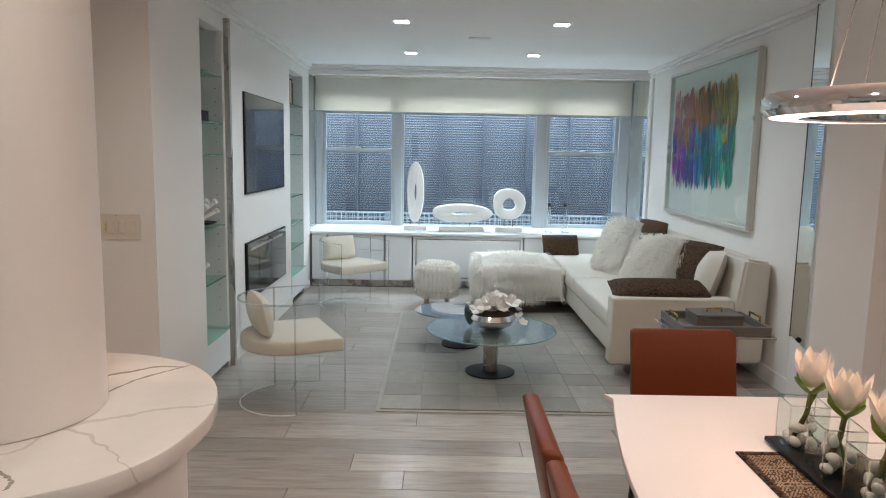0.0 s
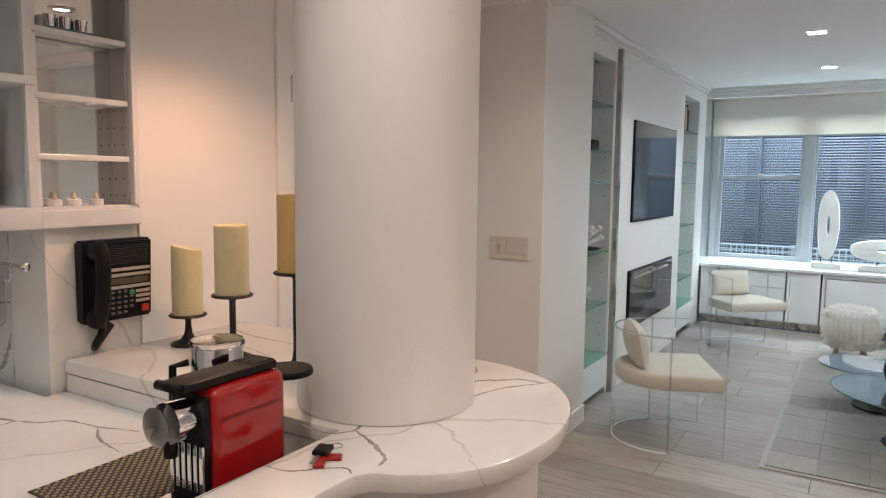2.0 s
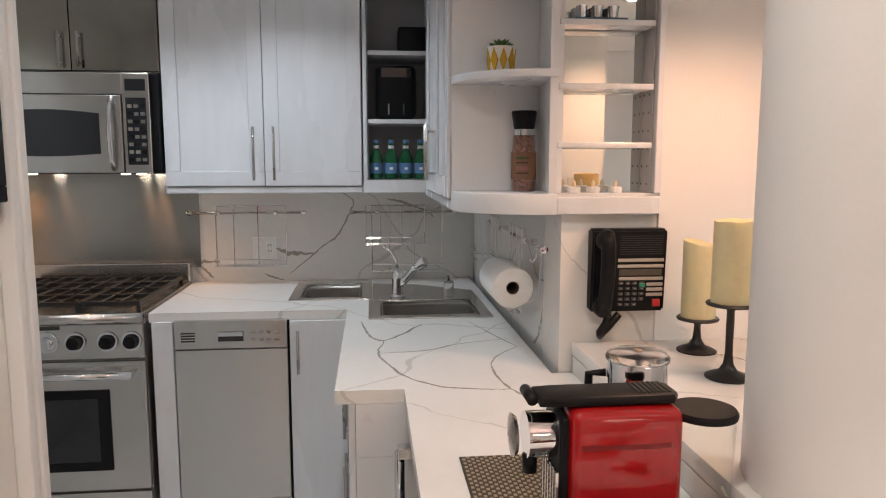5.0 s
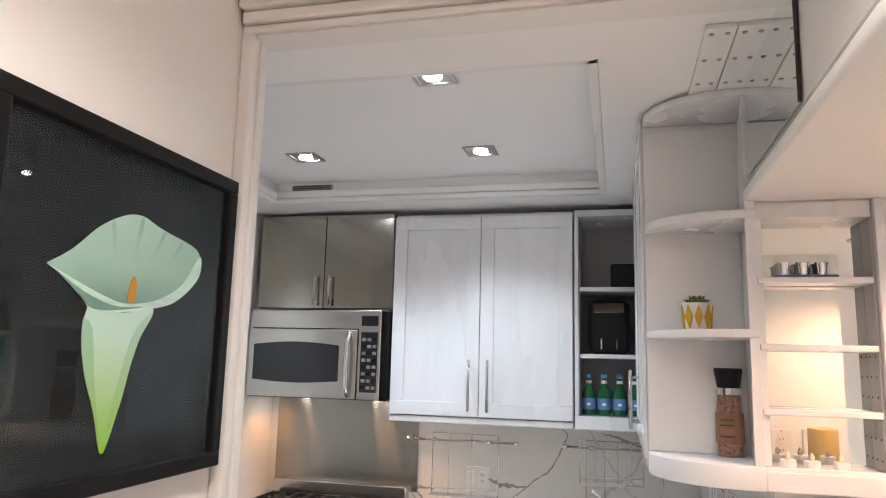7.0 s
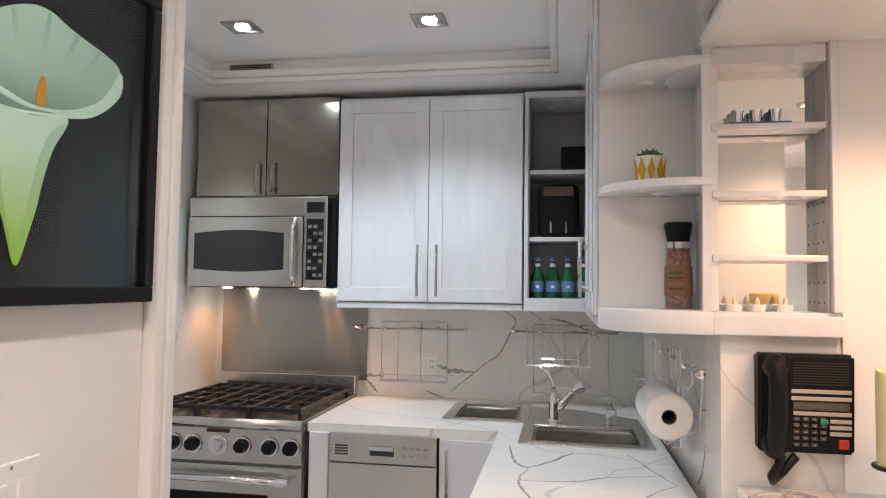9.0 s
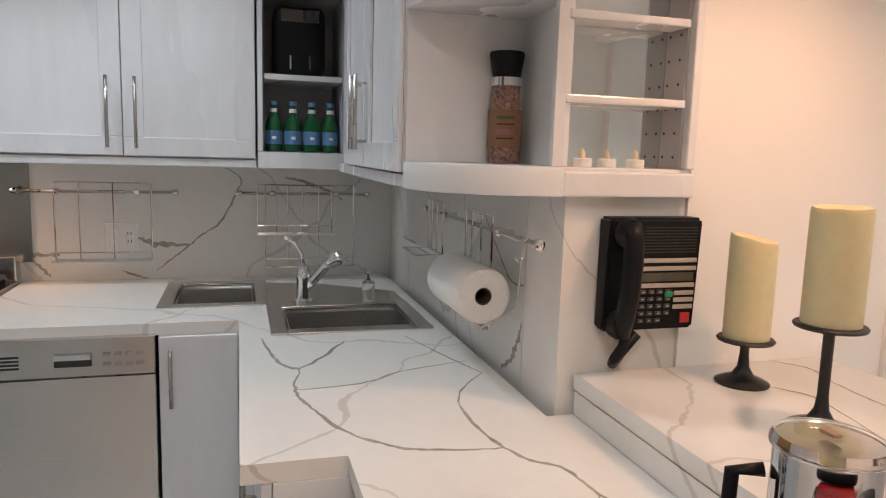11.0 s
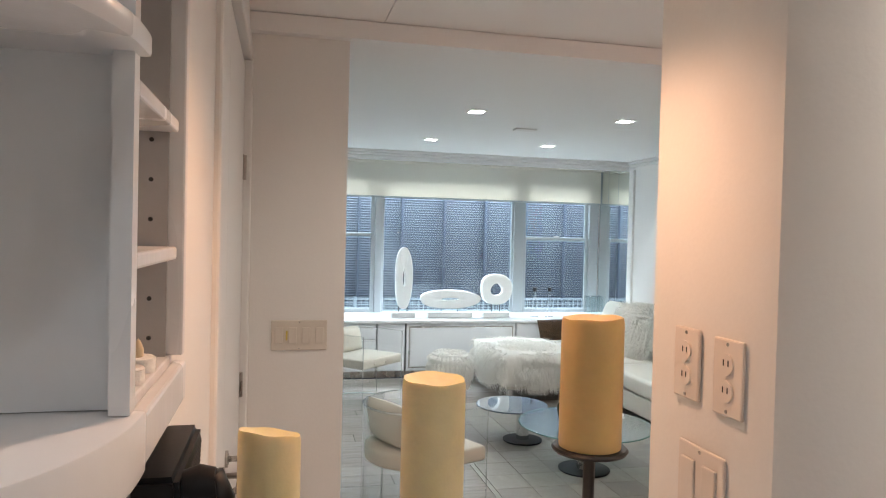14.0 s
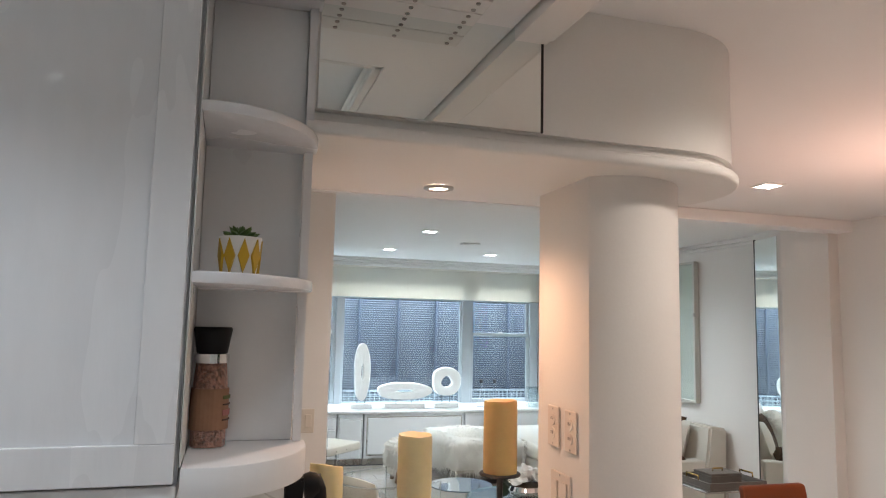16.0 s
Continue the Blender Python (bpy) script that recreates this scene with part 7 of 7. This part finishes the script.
    part("cable", tube([(x, y, 0.02), (0.02 * math.cos(radians(a)), 0.02 * math.sin(radians(a)), 0.82)], 0.0016, 5), M_NICKEL, pn)
part("canopy", lathe([(0, 0.845), (0.06, 0.843), (0.062, 0.815), (0, 0.812)], 28), M_CHROME, pn, smooth=True)
dl = bpy.data.lights.new("pendant_lamp", "AREA")
dl.shape, dl.size, dl.energy, dl.color = "DISK", 0.5, 3.4, PINK
do = new("pendant_lamp", dl)
do.location = (1.06, 1.62, 1.62)
# upward disk lamp added above the chrome ring to brighten the dining ceiling
ul = bpy.data.lights.new("added_ceiling_fill", "AREA")
ul.shape, ul.size, ul.energy, ul.color = "DISK", 0.5, 6, PINK
uo = new("added_ceiling_fill", ul)
uo.matrix_world = pose(1.06, 1.62, 1.70, 180, 0, 0)

# ---------------------------------------------------------------- small kitchen things
M_PHONEGREY = mat("phone_label_grey", (0.42, 0.38, 0.34), 0.5)
ph = thing("wall_telephone", pose(-1.808, 1.303, 1.215) @ Matrix.Diagonal((1, 0.95, 1.05, 1)), "black office telephone mounted on the marble wall end", "telephone")
b = bmesh.new()
prf = [(0.001, -0.11), (0.040, -0.112), (0.050, 0.10), (0.047, 0.112), (0.001, 0.112)]
v0 = [b.verts.new((x, -0.112, z)) for x, z in prf]
v1 = [b.verts.new((x, 0.114, z)) for x, z in prf]
for k in range(5):
    b.faces.new((v0[k], v0[(k + 1) % 5], v1[(k + 1) % 5], v1[k]))
b.faces.new(v0[::-1])
b.faces.new(v1)
bmesh.ops.recalc_face_normals(b, faces=b.faces)
bmesh.ops.bevel(b, geom=list(b.edges), offset=0.006, segments=2, affect="EDGES")
part("body", b, M_BLACK, ph, smooth=True)
FACE = lambda y, z: (0.040 + 0.010 * (z + 0.112) / 0.212, y, z)
for k, (y0, y1, z) in enumerate(((-0.035, 0.105, 0.028), (-0.035, 0.105, 0.012), (-0.03, 0.105, -0.022), (0.055, 0.105, -0.038), (0.055, 0.105, -0.052), (0.055, 0.105, -0.066))):
    x = FACE(0, z)[0]
    part("label_strip", box((x, y0, z - 0.004), (x + 0.0022, y1, z + 0.005), 0.001, 1), M_PHONEGREY, ph)
x = FACE(0, -0.005)[0]
part("display", box((x - 0.001, -0.03, -0.013), (x + 0.0015, 0.10, 0.004)), mat("lcd", (0.10, 0.09, 0.07), 0.2), ph)
for i in range(5):
    for j in range(4):
        z, y = -0.092 + 0.0145 * i, -0.03 + 0.021 * j
        if j == 3 and i < 1:
            continue
        x = FACE(0, z)[0]
        part("key", box((x - 0.001, y, z - 0.004), (x + 0.004, y + 0.014, z + 0.004), 0.001, 1), mat("phone_key", (0.06, 0.058, 0.055), 0.4) if "phone_key" not in bpy.data.materials else bpy.data.materials["phone_key"], ph)
        part("key_mark", box((x + 0.004, y + 0.004, z - 0.001), (x + 0.0045, y + 0.010, z + 0.001)), M_PHONEGREY, ph)
for k in range(9):
    z = 0.045 + 0.006 * k
    x = FACE(0, z)[0]
    part("grille_slot", box((x, -0.03, z - 0.001), (x + 0.0012, 0.10, z + 0.001)), M_SLOT, ph)
x = FACE(0, -0.088)[0]
part("red_key", box((x, 0.075, -0.098), (x + 0.006, 0.098, -0.078), 0.001, 1), mat("phone_red", (0.45, 0.03, 0.03), 0.4), ph)
part("green_key", box((FACE(0, -0.04)[0], 0.032, -0.044), (FACE(0, -0.04)[0] + 0.006, 0.05, -0.034), 0.001, 1), mat("phone_green", (0.02, 0.30, 0.16), 0.4), ph)
hs = part("handset", tube([(0.072, -0.078, 0.100), (0.084, -0.078, 0.075), (0.088, -0.078, 0.03), (0.082, -0.078, -0.03), (0.070, -0.078, -0.075), (0.056, -0.078, -0.112)], 0.021, 12), M_BLACK, ph, smooth=True)
for z, xx in ((0.085, 0.070), (-0.095, 0.052)):
    part("ear_cup", lathe([(0, -0.018), (0.027, -0.018), (0.03, 0.0), (0.024, 0.016), (0, 0.018)], 20, pose(xx, -0.078, z, 0, 82, 0)), M_BLACK, hs, smooth=True)
part("cord", tube([(0.05, -0.06, -0.115), (0.055, -0.07, -0.14), (0.05, -0.085, -0.165), (0.035, -0.08, -0.178), (0.02, -0.05, -0.16), (0.03, -0.02, -0.12)], 0.011, 8), M_BLACK, ph, smooth=True)


def candle(x, y, zp, zt, r, material, label, slant=0.0):
    c = thing("pillar_candle", pose(x, y, LZ + 0.0005), label, "candle", "candles on the bar")
    hp = zp - LZ
    part("stand", lathe([(0, 0), (0.052, 0), (0.053, 0.004), (0.042, 0.010), (0.022, 0.018), (0.012, 0.035), (0.009, 0.06), (0.009, hp - 0.02), (0.018, hp - 0.006), (0, hp - 0.006)], 32), M_IRON, c, "black turned metal stand", smooth=True)
    part("plate", lathe([(0, hp - 0.007), (r + 0.009, hp - 0.007), (r + 0.011, hp - 0.003), (r + 0.008, hp), (0, hp)], 32), M_IRON, c, smooth=True)
    h = zt - zp
    b = lathe([(0, hp + 0.0005), (r * 0.99, hp + 0.0005), (r, hp + 0.01), (r, hp + h * 0.5), (r * 0.995, hp + h - 0.008), (r * 0.96, hp + h), (r * 0.85, hp + h - 0.002), (r * 0.6, hp + h - 0.008), (0, hp + h - 0.012)], 36)
    for v in b.verts:
        if v.co.z > hp + h - 0.014:
            a = math.atan2(v.co.y, v.co.x)
            v.co.z += 0.0016 * math.sin(a + x * 9) + 0.0008 * math.sin(5 * a) - slant * (0.71 * v.co.x + 0.70 * v.co.y)
    part("wax", b, material, c, smooth=True)


candle(-1.67, 1.465, 1.10, 1.302, 0.045, M_WAX, "short ivory pillar candle with a slanting top on a black stand", 0.17)
candle(-1.435, 1.43, 1.188, 1.382, 0.047, M_WAX, "middle ivory pillar candle on a black stand")
candle(-1.187, 1.424, 1.272, 1.472, 0.048, M_WAXA, "tall amber pillar candle on a black stand")

# salt grinder
sg = thing("salt_grinder", pose(-1.972, 1.045, 1.4305), "clear jar of pink salt with a black grinder top", "grinder")
M_SALT = mat("pink_salt", (0.33, 0.16, 0.12), 0.5, vary=0.75, scale=110, fine=180, bump=0.4, detail=1)
part("salt", lathe([(0, 0.001), (0.034, 0.001), (0.035, 0.10), (0.030, 0.165), (0, 0.165)], 10), M_SALT, sg)
part("jar", lathe([(0, 0), (0.036, 0), (0.037, 0.10), (0.032, 0.168), (0, 0.168)], 28), M_GLASS, sg, smooth=True).visible_shadow = False
part("label", lathe([(0.0372, 0.035), (0.0378, 0.035), (0.037, 0.115), (0.0364, 0.115)], 28), mat("kraft_label", (0.26, 0.135, 0.075), 0.7, vary=0.1), sg)
for z, w, c in ((0.098, 0.007, (0.10, 0.12, 0.04)), (0.084, 0.003, (0.06, 0.03, 0.02)), (0.068, 0.011, (0.36, 0.14, 0.13)), (0.054, 0.003, (0.06, 0.03, 0.02))):
    b = bmesh.new()
    for k in range(4):
        a = radians(-40 + 14 * k)
        add_box(b, (-0.001, -0.0046, -w / 2), (0.001, 0.0046, w / 2), m=pose(0.0385 * math.cos(a), 0.0385 * math.sin(a), z, 0, 0, -40 + 14 * k))
    part("label_print", b, mat("label_ink", c, 0.7), sg)
part("collar", lathe([(0.0325, 0.165), (0.0345, 0.165), (0.0345, 0.183), (0, 0.184)], 28), M_CHROME, sg, smooth=True)
part("grinder_top", lathe([(0.030, 0.184), (0.036, 0.22), (0.038, 0.232), (0.036, 0.237), (0, 0.237)], 28), M_BLACK, sg, smooth=True)

# succulent pot
po = thing("succulent_pot", pose(-1.93, 0.965, 1.768) @ Matrix.Diagonal((1, 1, 1.15, 1)), "small succulent in a white pot with gold diamonds", "potted plant")
part("pot", lathe([(0, 0), (0.030, 0), (0.034, 0.01), (0.041, 0.066), (0.036, 0.066), (0.034, 0.055), (0, 0.055)], 32), mat("white_ceramic", (0.78, 0.76, 0.72), 0.3, vary=0.02), po, smooth=True)
M_MUST = mat("mustard_glaze", (0.55, 0.33, 0.02), 0.35, vary=0.05)
for k in range(9):
    a = 360 / 9 * k
    b = bmesh.new()
    b.faces.new([b.verts.new(q) for q in ((0.0385, 0, 0.004), (0.0405, 0.011, 0.033), (0.0430, 0, 0.062), (0.0405, -0.011, 0.033))])
    e = bmesh.ops.extrude_face_region(b, geom=b.faces[:])
    bmesh.ops.translate(b, vec=(-0.006, 0, 0), verts=[g for g in e["geom"] if isinstance(g, bmesh.types.BMVert)])
    bmesh.ops.recalc_face_normals(b, faces=b.faces)
    bmesh.ops.rotate(b, cent=(0, 0, 0), matrix=Matrix.Rotation(radians(a), 3, "Z"), verts=b.verts)
    part("diamond", b, M_MUST, po)
M_SUCC = mat("succulent_green", (0.10, 0.17, 0.05), 0.5, vary=0.2)
for rg_, (n_, ln, lean) in enumerate(((9, 0.04, 68), (7, 0.034, 42), (5, 0.026, 18))):
    for k in range(n_):
        b = bmesh.new()
        bmesh.ops.create_icosphere(b, subdivisions=1, radius=1, matrix=pose(0, 0, 0.06, 0, 0, 360 / n_ * k + 20 * rg_) @ pose(0, 0, 0, 0, lean, 0) @ Matrix.Translation((0, 0, ln / 2)) @ Matrix.Diagonal((0.005, 0.008, ln / 2, 1)))
        part("leaf", b, M_SUCC, po, smooth=True)

# tea lights and glasses in the niche
for k, y in enumerate((1.155, 1.21, 1.275)):
    tl = thing("tea_light", pose(-1.815, y, 1.4305), "white flameless tea light in the niche", "tea light", "tea lights in the niche")
    part("cup", lathe([(0, 0), (0.0185, 0), (0.019, 0.016), (0.016, 0.018), (0, 0.016)], 24), M_PLASTER, tl, smooth=True)
    part("flame", lathe([(0, 0.014), (0.006, 0.018), (0.006, 0.026), (0.003, 0.034), (0, 0.038)], 14), mat("flame_plastic", (0.75, 0.62, 0.42), 0.4), tl, smooth=True)
bt = thing("blue_tray_of_glasses", pose(-1.84, 1.22, 1.8975), "small glasses on a blue tray in the niche", "glasses")
part("tray", box((-0.05, -0.075, 0), (0.035, 0.075, 0.012), 0.004), mat("blue_glaze", (0.06, 0.13, 0.22), 0.3), bt)
for k in range(6):
    part("glass", lathe([(0, 0.013), (0.012, 0.013), (0.015, 0.04), (0.0165, 0.045), (0.014, 0.04), (0.011, 0.016), (0, 0.016)], 16, pose(-0.025 + 0.035 * (k % 2), -0.05 + 0.045 * (k // 2), 0)), M_CHROME, bt, smooth=True)

# coffee machine on its mat
mm = thing("woven_mat", pose(-1.05, 0.915, 0.9152), "brown and black woven mat under the coffee machine", "mat")
part("mat", box((-0.20, -0.155, 0), (0.215, 0.155, 0.003), 0.001, 1), mat("mat_dark", (0.05, 0.04, 0.03), 0.7, vary=0.2), mm)
bmw = bmesh.new()
for i in range(46):
    for j in range(33):
        if (i + j) % 2:
            x, y = -0.196 + 0.0088 * i, -0.150 + 0.0091 * j
            add_box(bmw, (x, y, 0.003), (x + 0.0082, y + 0.0062, 0.0042))
tagged(part("weave", bmw, mat("mat_tan", (0.34, 0.275, 0.175), 0.6, vary=0.1), mm), kind="stuff")
cm = thing("coffee_machine", pose(-0.915, 0.90, 0.9182), "red capsule coffee machine with chrome lever and water tank", "coffee machine")
# its long side runs along y: spout at -y, tank at +y
b = box((-0.05, -0.022, 0.004), (0.05, 0.158, 0.230), 0.020, 4)
part("body", b, M_RED, cm, smooth=True)
# no cut in the body: the groove's shade is a darker red strip
part("groove", box((0.0495, -0.005, 0.170), (0.0512, 0.135, 0.178), 0.0008, 1), mat("red_shadow", (0.20, 0.004, 0.006), 0.3), cm)
part("top_lid", prism([(-0.030, -0.065), (0.030, -0.065), (0.034, -0.03), (0.034, 0.145), (0.02, 0.155), (-0.02, 0.155), (-0.034, 0.145), (-0.034, -0.03)], 0.231, 0.248, 0.006, 2), M_BLACK, cm, smooth=True)
part("lever", tube([(-0.026, -0.075, 0.243), (0.026, -0.075, 0.243)], 0.009, 10), M_BLACK, cm, smooth=True)
for k in range(7):
    part("vent_rib", box((-0.025, 0.09 + 0.008 * k, 0.2482), (0.025, 0.094 + 0.008 * k, 0.250)), M_SLOT, cm)
hd = part("brew_head", lathe([(0, -0.05), (0.032, -0.05), (0.036, -0.044), (0.036, 0.03), (0, 0.03)], 32, pose(0, -0.05, 0.180, 90)), M_CHROME, cm, smooth=True)
part("cap", lathe([(0, 0), (0.030, 0), (0.034, 0.006), (0, 0.012)], 32, pose(0, -0.095, 0.180, 90)), M_NICKEL, hd, smooth=True)
part("spout", tube([(0, -0.072, 0.148), (0, -0.072, 0.12)], 0.012, 10), M_BLACK, hd, smooth=True)
part("front", box((-0.046, -0.036, 0.004), (0.046, -0.0225, 0.22), 0.004), M_BLACK, cm)
for k in range(6):
    part("grille_bar", box((-0.044 + 0.0155 * k, -0.042, 0.05), (-0.034 + 0.0155 * k, -0.0365, 0.135), 0.001, 1), M_CHROME, cm)
part("drip_tray", box((-0.045, -0.095, 0.0), (0.045, -0.0365, 0.035), 0.005), M_CHROME, cm)
tk = part("water_tank", lathe([(0, 0.002), (0.046, 0.002), (0.050, 0.20), (0.048, 0.20), (0.044, 0.008), (0, 0.008)], 36, pose(0.0, 0.208, 0)), M_CLEAR, cm, "clear water tank", smooth=True)
part("tank_lid", lathe([(0, 0.214), (0.050, 0.212), (0.053, 0.206), (0.052, 0.200), (0, 0.200)], 36, pose(0, 0.208, 0)), M_BLACK, tk, smooth=True)
mf = thing("milk_frother", pose(-1.06, 1.055, 0.9155), "round chrome milk frother with a glass lid", "milk frother")
part("body", lathe([(0, 0), (0.05, 0), (0.052, 0.01), (0.052, 0.25), (0.050, 0.255), (0, 0.255)], 36), M_CHROME, mf, smooth=True)
part("lid", lathe([(0, 0.268), (0.052, 0.266), (0.056, 0.26), (0.056, 0.254), (0, 0.254)], 36), M_ACRYL, mf, smooth=True)
part("knob", box((-0.010, -0.006, 0.268), (0.010, 0.006, 0.272), 0.002), M_BUTTER, mf)
part("handle", tube([(-0.035, -0.045, 0.22), (-0.05, -0.072, 0.215), (-0.05, -0.075, 0.12), (-0.035, -0.045, 0.11)], 0.008, 8), M_BLACK, mf, smooth=True)
part("button", lathe([(0, 0), (0.008, 0), (0.007, 0.004), (0, 0.004)], 14, pose(0.005, -0.052, 0.19, 90)), M_NICKEL, mf)
ky = thing("key_fob", pose(-0.749, 1.019, LZ + 0.0005), "red and black car key fob lying on the bar", "key")
part("red_body", box((-0.008, -0.045, 0), (0.012, 0.0, 0.007), 0.003, 2, m=pose(0, 0, 0, 0, 0, 35)), M_RED, ky)
part("red_tag", box((-0.004, -0.01, 0), (0.03, 0.016, 0.006), 0.003, 2, m=pose(0.01, 0.004, 0, 0, 0, 35)), M_RED, ky)
part("black_body", box((-0.015, -0.005, 0.006), (0.015, 0.035, 0.017), 0.004, 2, m=pose(0, 0, 0, 0, 0, 20)), M_BLACK, ky)
part("blade", box((-0.004, -0.04, 0.007), (0.004, -0.004, 0.0095), m=pose(0, 0, 0, 0, 0, 20)), M_NICKEL, ky)
part("ring", tube([(0.012 * math.cos(k * 0.524), 0.045 + 0.012 * math.sin(k * 0.524), 0.010) for k in range(12)], 0.0012, 5, True), M_CHROME, ky)

# ---------------------------------------------------------------- veins of the marble, laid into its faces
M_VEIN = mat("marble_vein", (0.37, 0.355, 0.30), 0.2, vary=0.35, scale=18, fine=90, bump=0.0)
VEIN_RND = random.Random(77)


def vein(parent, axis, level, pts, width=0.008):
    """A jagged flat vein through a few corner points; axis: the face's normal."""
    line = spline(pts, 9)
    n_ = len(line)
    left, right = [], []
    for k, p in enumerate(line):
        a, b = Vector(line[max(0, k - 1)]), Vector(line[min(n_ - 1, k + 1)])
        d = (b - a).normalized()
        side = Vector((-d.y, d.x))
        taper = 0.35 + 0.65 * math.sin(math.pi * (k + 0.5) / n_)
        w = width * 0.42 * taper * VEIN_RND.uniform(0.45, 1.25)
        c = Vector(p) + side * VEIN_RND.uniform(-0.35, 0.35) * width * 0.6
        left.append(c + side * w)
        right.append(c - side * w)
    put = {"z": lambda q, h: (q.x, q.y, level + h), "y": lambda q, h: (q.x, level - h, q.y), "x": lambda q, h: (level + h, q.x, q.y)}[axis]
    b = bmesh.new()
    vl, vr = [b.verts.new(put(q, 0.0005)) for q in left], [b.verts.new(put(q, 0.0005)) for q in right]
    for k in range(n_ - 1):
        b.faces.new((vl[k], vl[k + 1], vr[k + 1], vr[k]))
    e = bmesh.ops.extrude_face_region(b, geom=b.faces[:])
    low = Vector(put(Vector((0, 0)), 0.0)) - Vector(put(Vector((0, 0)), 0.0004))
    bmesh.ops.translate(b, vec=low, verts=[g for g in e["geom"] if isinstance(g, bmesh.types.BMVert)])
    bmesh.ops.recalc_face_normals(b, faces=b.faces)
    return part("vein", b, M_VEIN, parent)


vein(wt, "z", 0.915, [(-2.51, 0.545), (-2.32, 0.57), (-2.22, 0.63), (-2.44, 0.77)], 0.017)
vein(wt, "z", 0.915, [(-2.22, 0.63), (-2.08, 0.605), (-1.96, 0.625), (-1.81, 0.68), (-1.71, 0.77), (-1.68, 0.87), (-1.67, 0.955)], 0.012)
vein(wt, "z", 0.915, [(-2.06, 0.61), (-2.08, 0.76), (-2.15, 0.875), (-2.20, 1.05)], 0.007)
vein(wt, "z", 0.915, [(-2.10, 1.06), (-1.955, 0.955), (-1.78, 0.935), (-1.63, 0.97), (-1.57, 1.025), (-1.47, 1.04), (-1.36, 1.075)], 0.010)
vein(wt, "z", 0.915, [(-1.47, 1.04), (-1.39, 0.995), (-1.29, 0.975)], 0.008)
vein(wt, "z", 0.915, [(-2.47, 0.95), (-2.22, 1.02), (-2.10, 1.06)], 0.006)
vein(barb, "z", LZ, [(-0.817, 1.26), (-0.79, 1.17), (-0.83, 1.125), (-0.90, 1.135)], 0.010)
vein(barb, "z", LZ, [(-0.79, 1.17), (-0.72, 1.135), (-0.655, 1.09), (-0.643, 1.054)], 0.011)
vein(barb, "z", LZ, [(-0.813, 0.944), (-0.76, 0.95), (-0.722, 0.987), (-0.683, 1.014), (-0.662, 1.0)], 0.007)
vein(barb, "z", LZ, [(-0.812, 0.74), (-0.808, 0.82), (-0.813, 0.93)], 0.005)
vein(barb, "z", LZ, [(-0.88, 1.775), (-0.80, 1.706), (-0.78, 1.60), (-0.72, 1.64), (-0.66, 1.69), (-0.60, 1.69)], 0.015)
vein(barb, "z", LZ, [(-0.70, 1.49), (-0.67, 1.586), (-0.615, 1.67), (-0.585, 1.71)], 0.009)
vein(barb, "z", LZ, [(-1.793, 1.64), (-1.726, 1.686), (-1.627, 1.66), (-1.506, 1.648), (-1.418, 1.647), (-1.25, 1.60)], 0.007)
vein(barb, "z", LZ, [(-1.64, 1.505), (-1.58, 1.547), (-1.52, 1.54), (-1.36, 1.50)], 0.006)
north_wall, west_wall = bpy.data.objects["wall_kitchen_north"], bpy.data.objects["wall_kitchen_west"]
vein(north_wall, "y", 1.12, [(-2.30, 1.30), (-2.15, 1.19), (-2.08, 1.148), (-2.0, 1.152)], 0.010)
vein(north_wall, "y", 1.12, [(-2.005, 1.06), (-2.03, 1.0), (-2.07, 0.95), (-2.12, 0.918)], 0.022)
vein(west_wall, "x", -3.5, [(0.427, 1.37), (0.497, 1.32), (0.475, 1.257), (0.416, 1.146), (0.339, 1.089), (0.262, 1.023), (0.168, 0.948)], 0.011)
vein(west_wall, "x", -3.5, [(0.094, 1.088), (0.167, 1.055), (0.293, 1.056)], 0.026)
vein(west_wall, "x", -3.5, [(-0.32, 1.007), (-0.255, 1.018), (-0.18, 1.013)], 0.022)
vein(west_wall, "x", -3.5, [(-0.272, 0.993), (-0.24, 0.96), (-0.213, 0.931)], 0.016)
vein(west_wall, "x", -3.5, [(0.67, 1.331), (0.731, 1.317), (0.836, 1.282), (0.911, 1.239)], 0.016)
vein(west_wall, "x", -3.5, [(0.04, 0.95), (0.09, 0.93), (0.137, 0.917)], 0.012)

# ---------------------------------------------------------------- floor boards
rnd = random.Random(5)
PW = 0.19
row = 0
y = -2.44
while y < 7.96:
    x = XL - 0.35 - rnd.random() * 1.5
    while x < XR:
        ln = rnd.uniform(1.5, 2.3)
        x0, x1 = max(x, -1.79 if y < 4.9 else XL), min(x + ln, XR)
        if x1 - x0 > 0.08 and (x1 > -1.19 or y > 1.72):
            if y < 1.72:
                x0 = max(x0, -1.19)
            y1 = min(y + PW, 8.02)
            o = part("plank", box((x0 + 0.0012, y + 0.0012, -0.008), (x1 - 0.0012, y1 - 0.0012, 0.0), 0.0015, 1), M_WOOD, FLOOR)
        x += ln
    y += PW
    row += 1
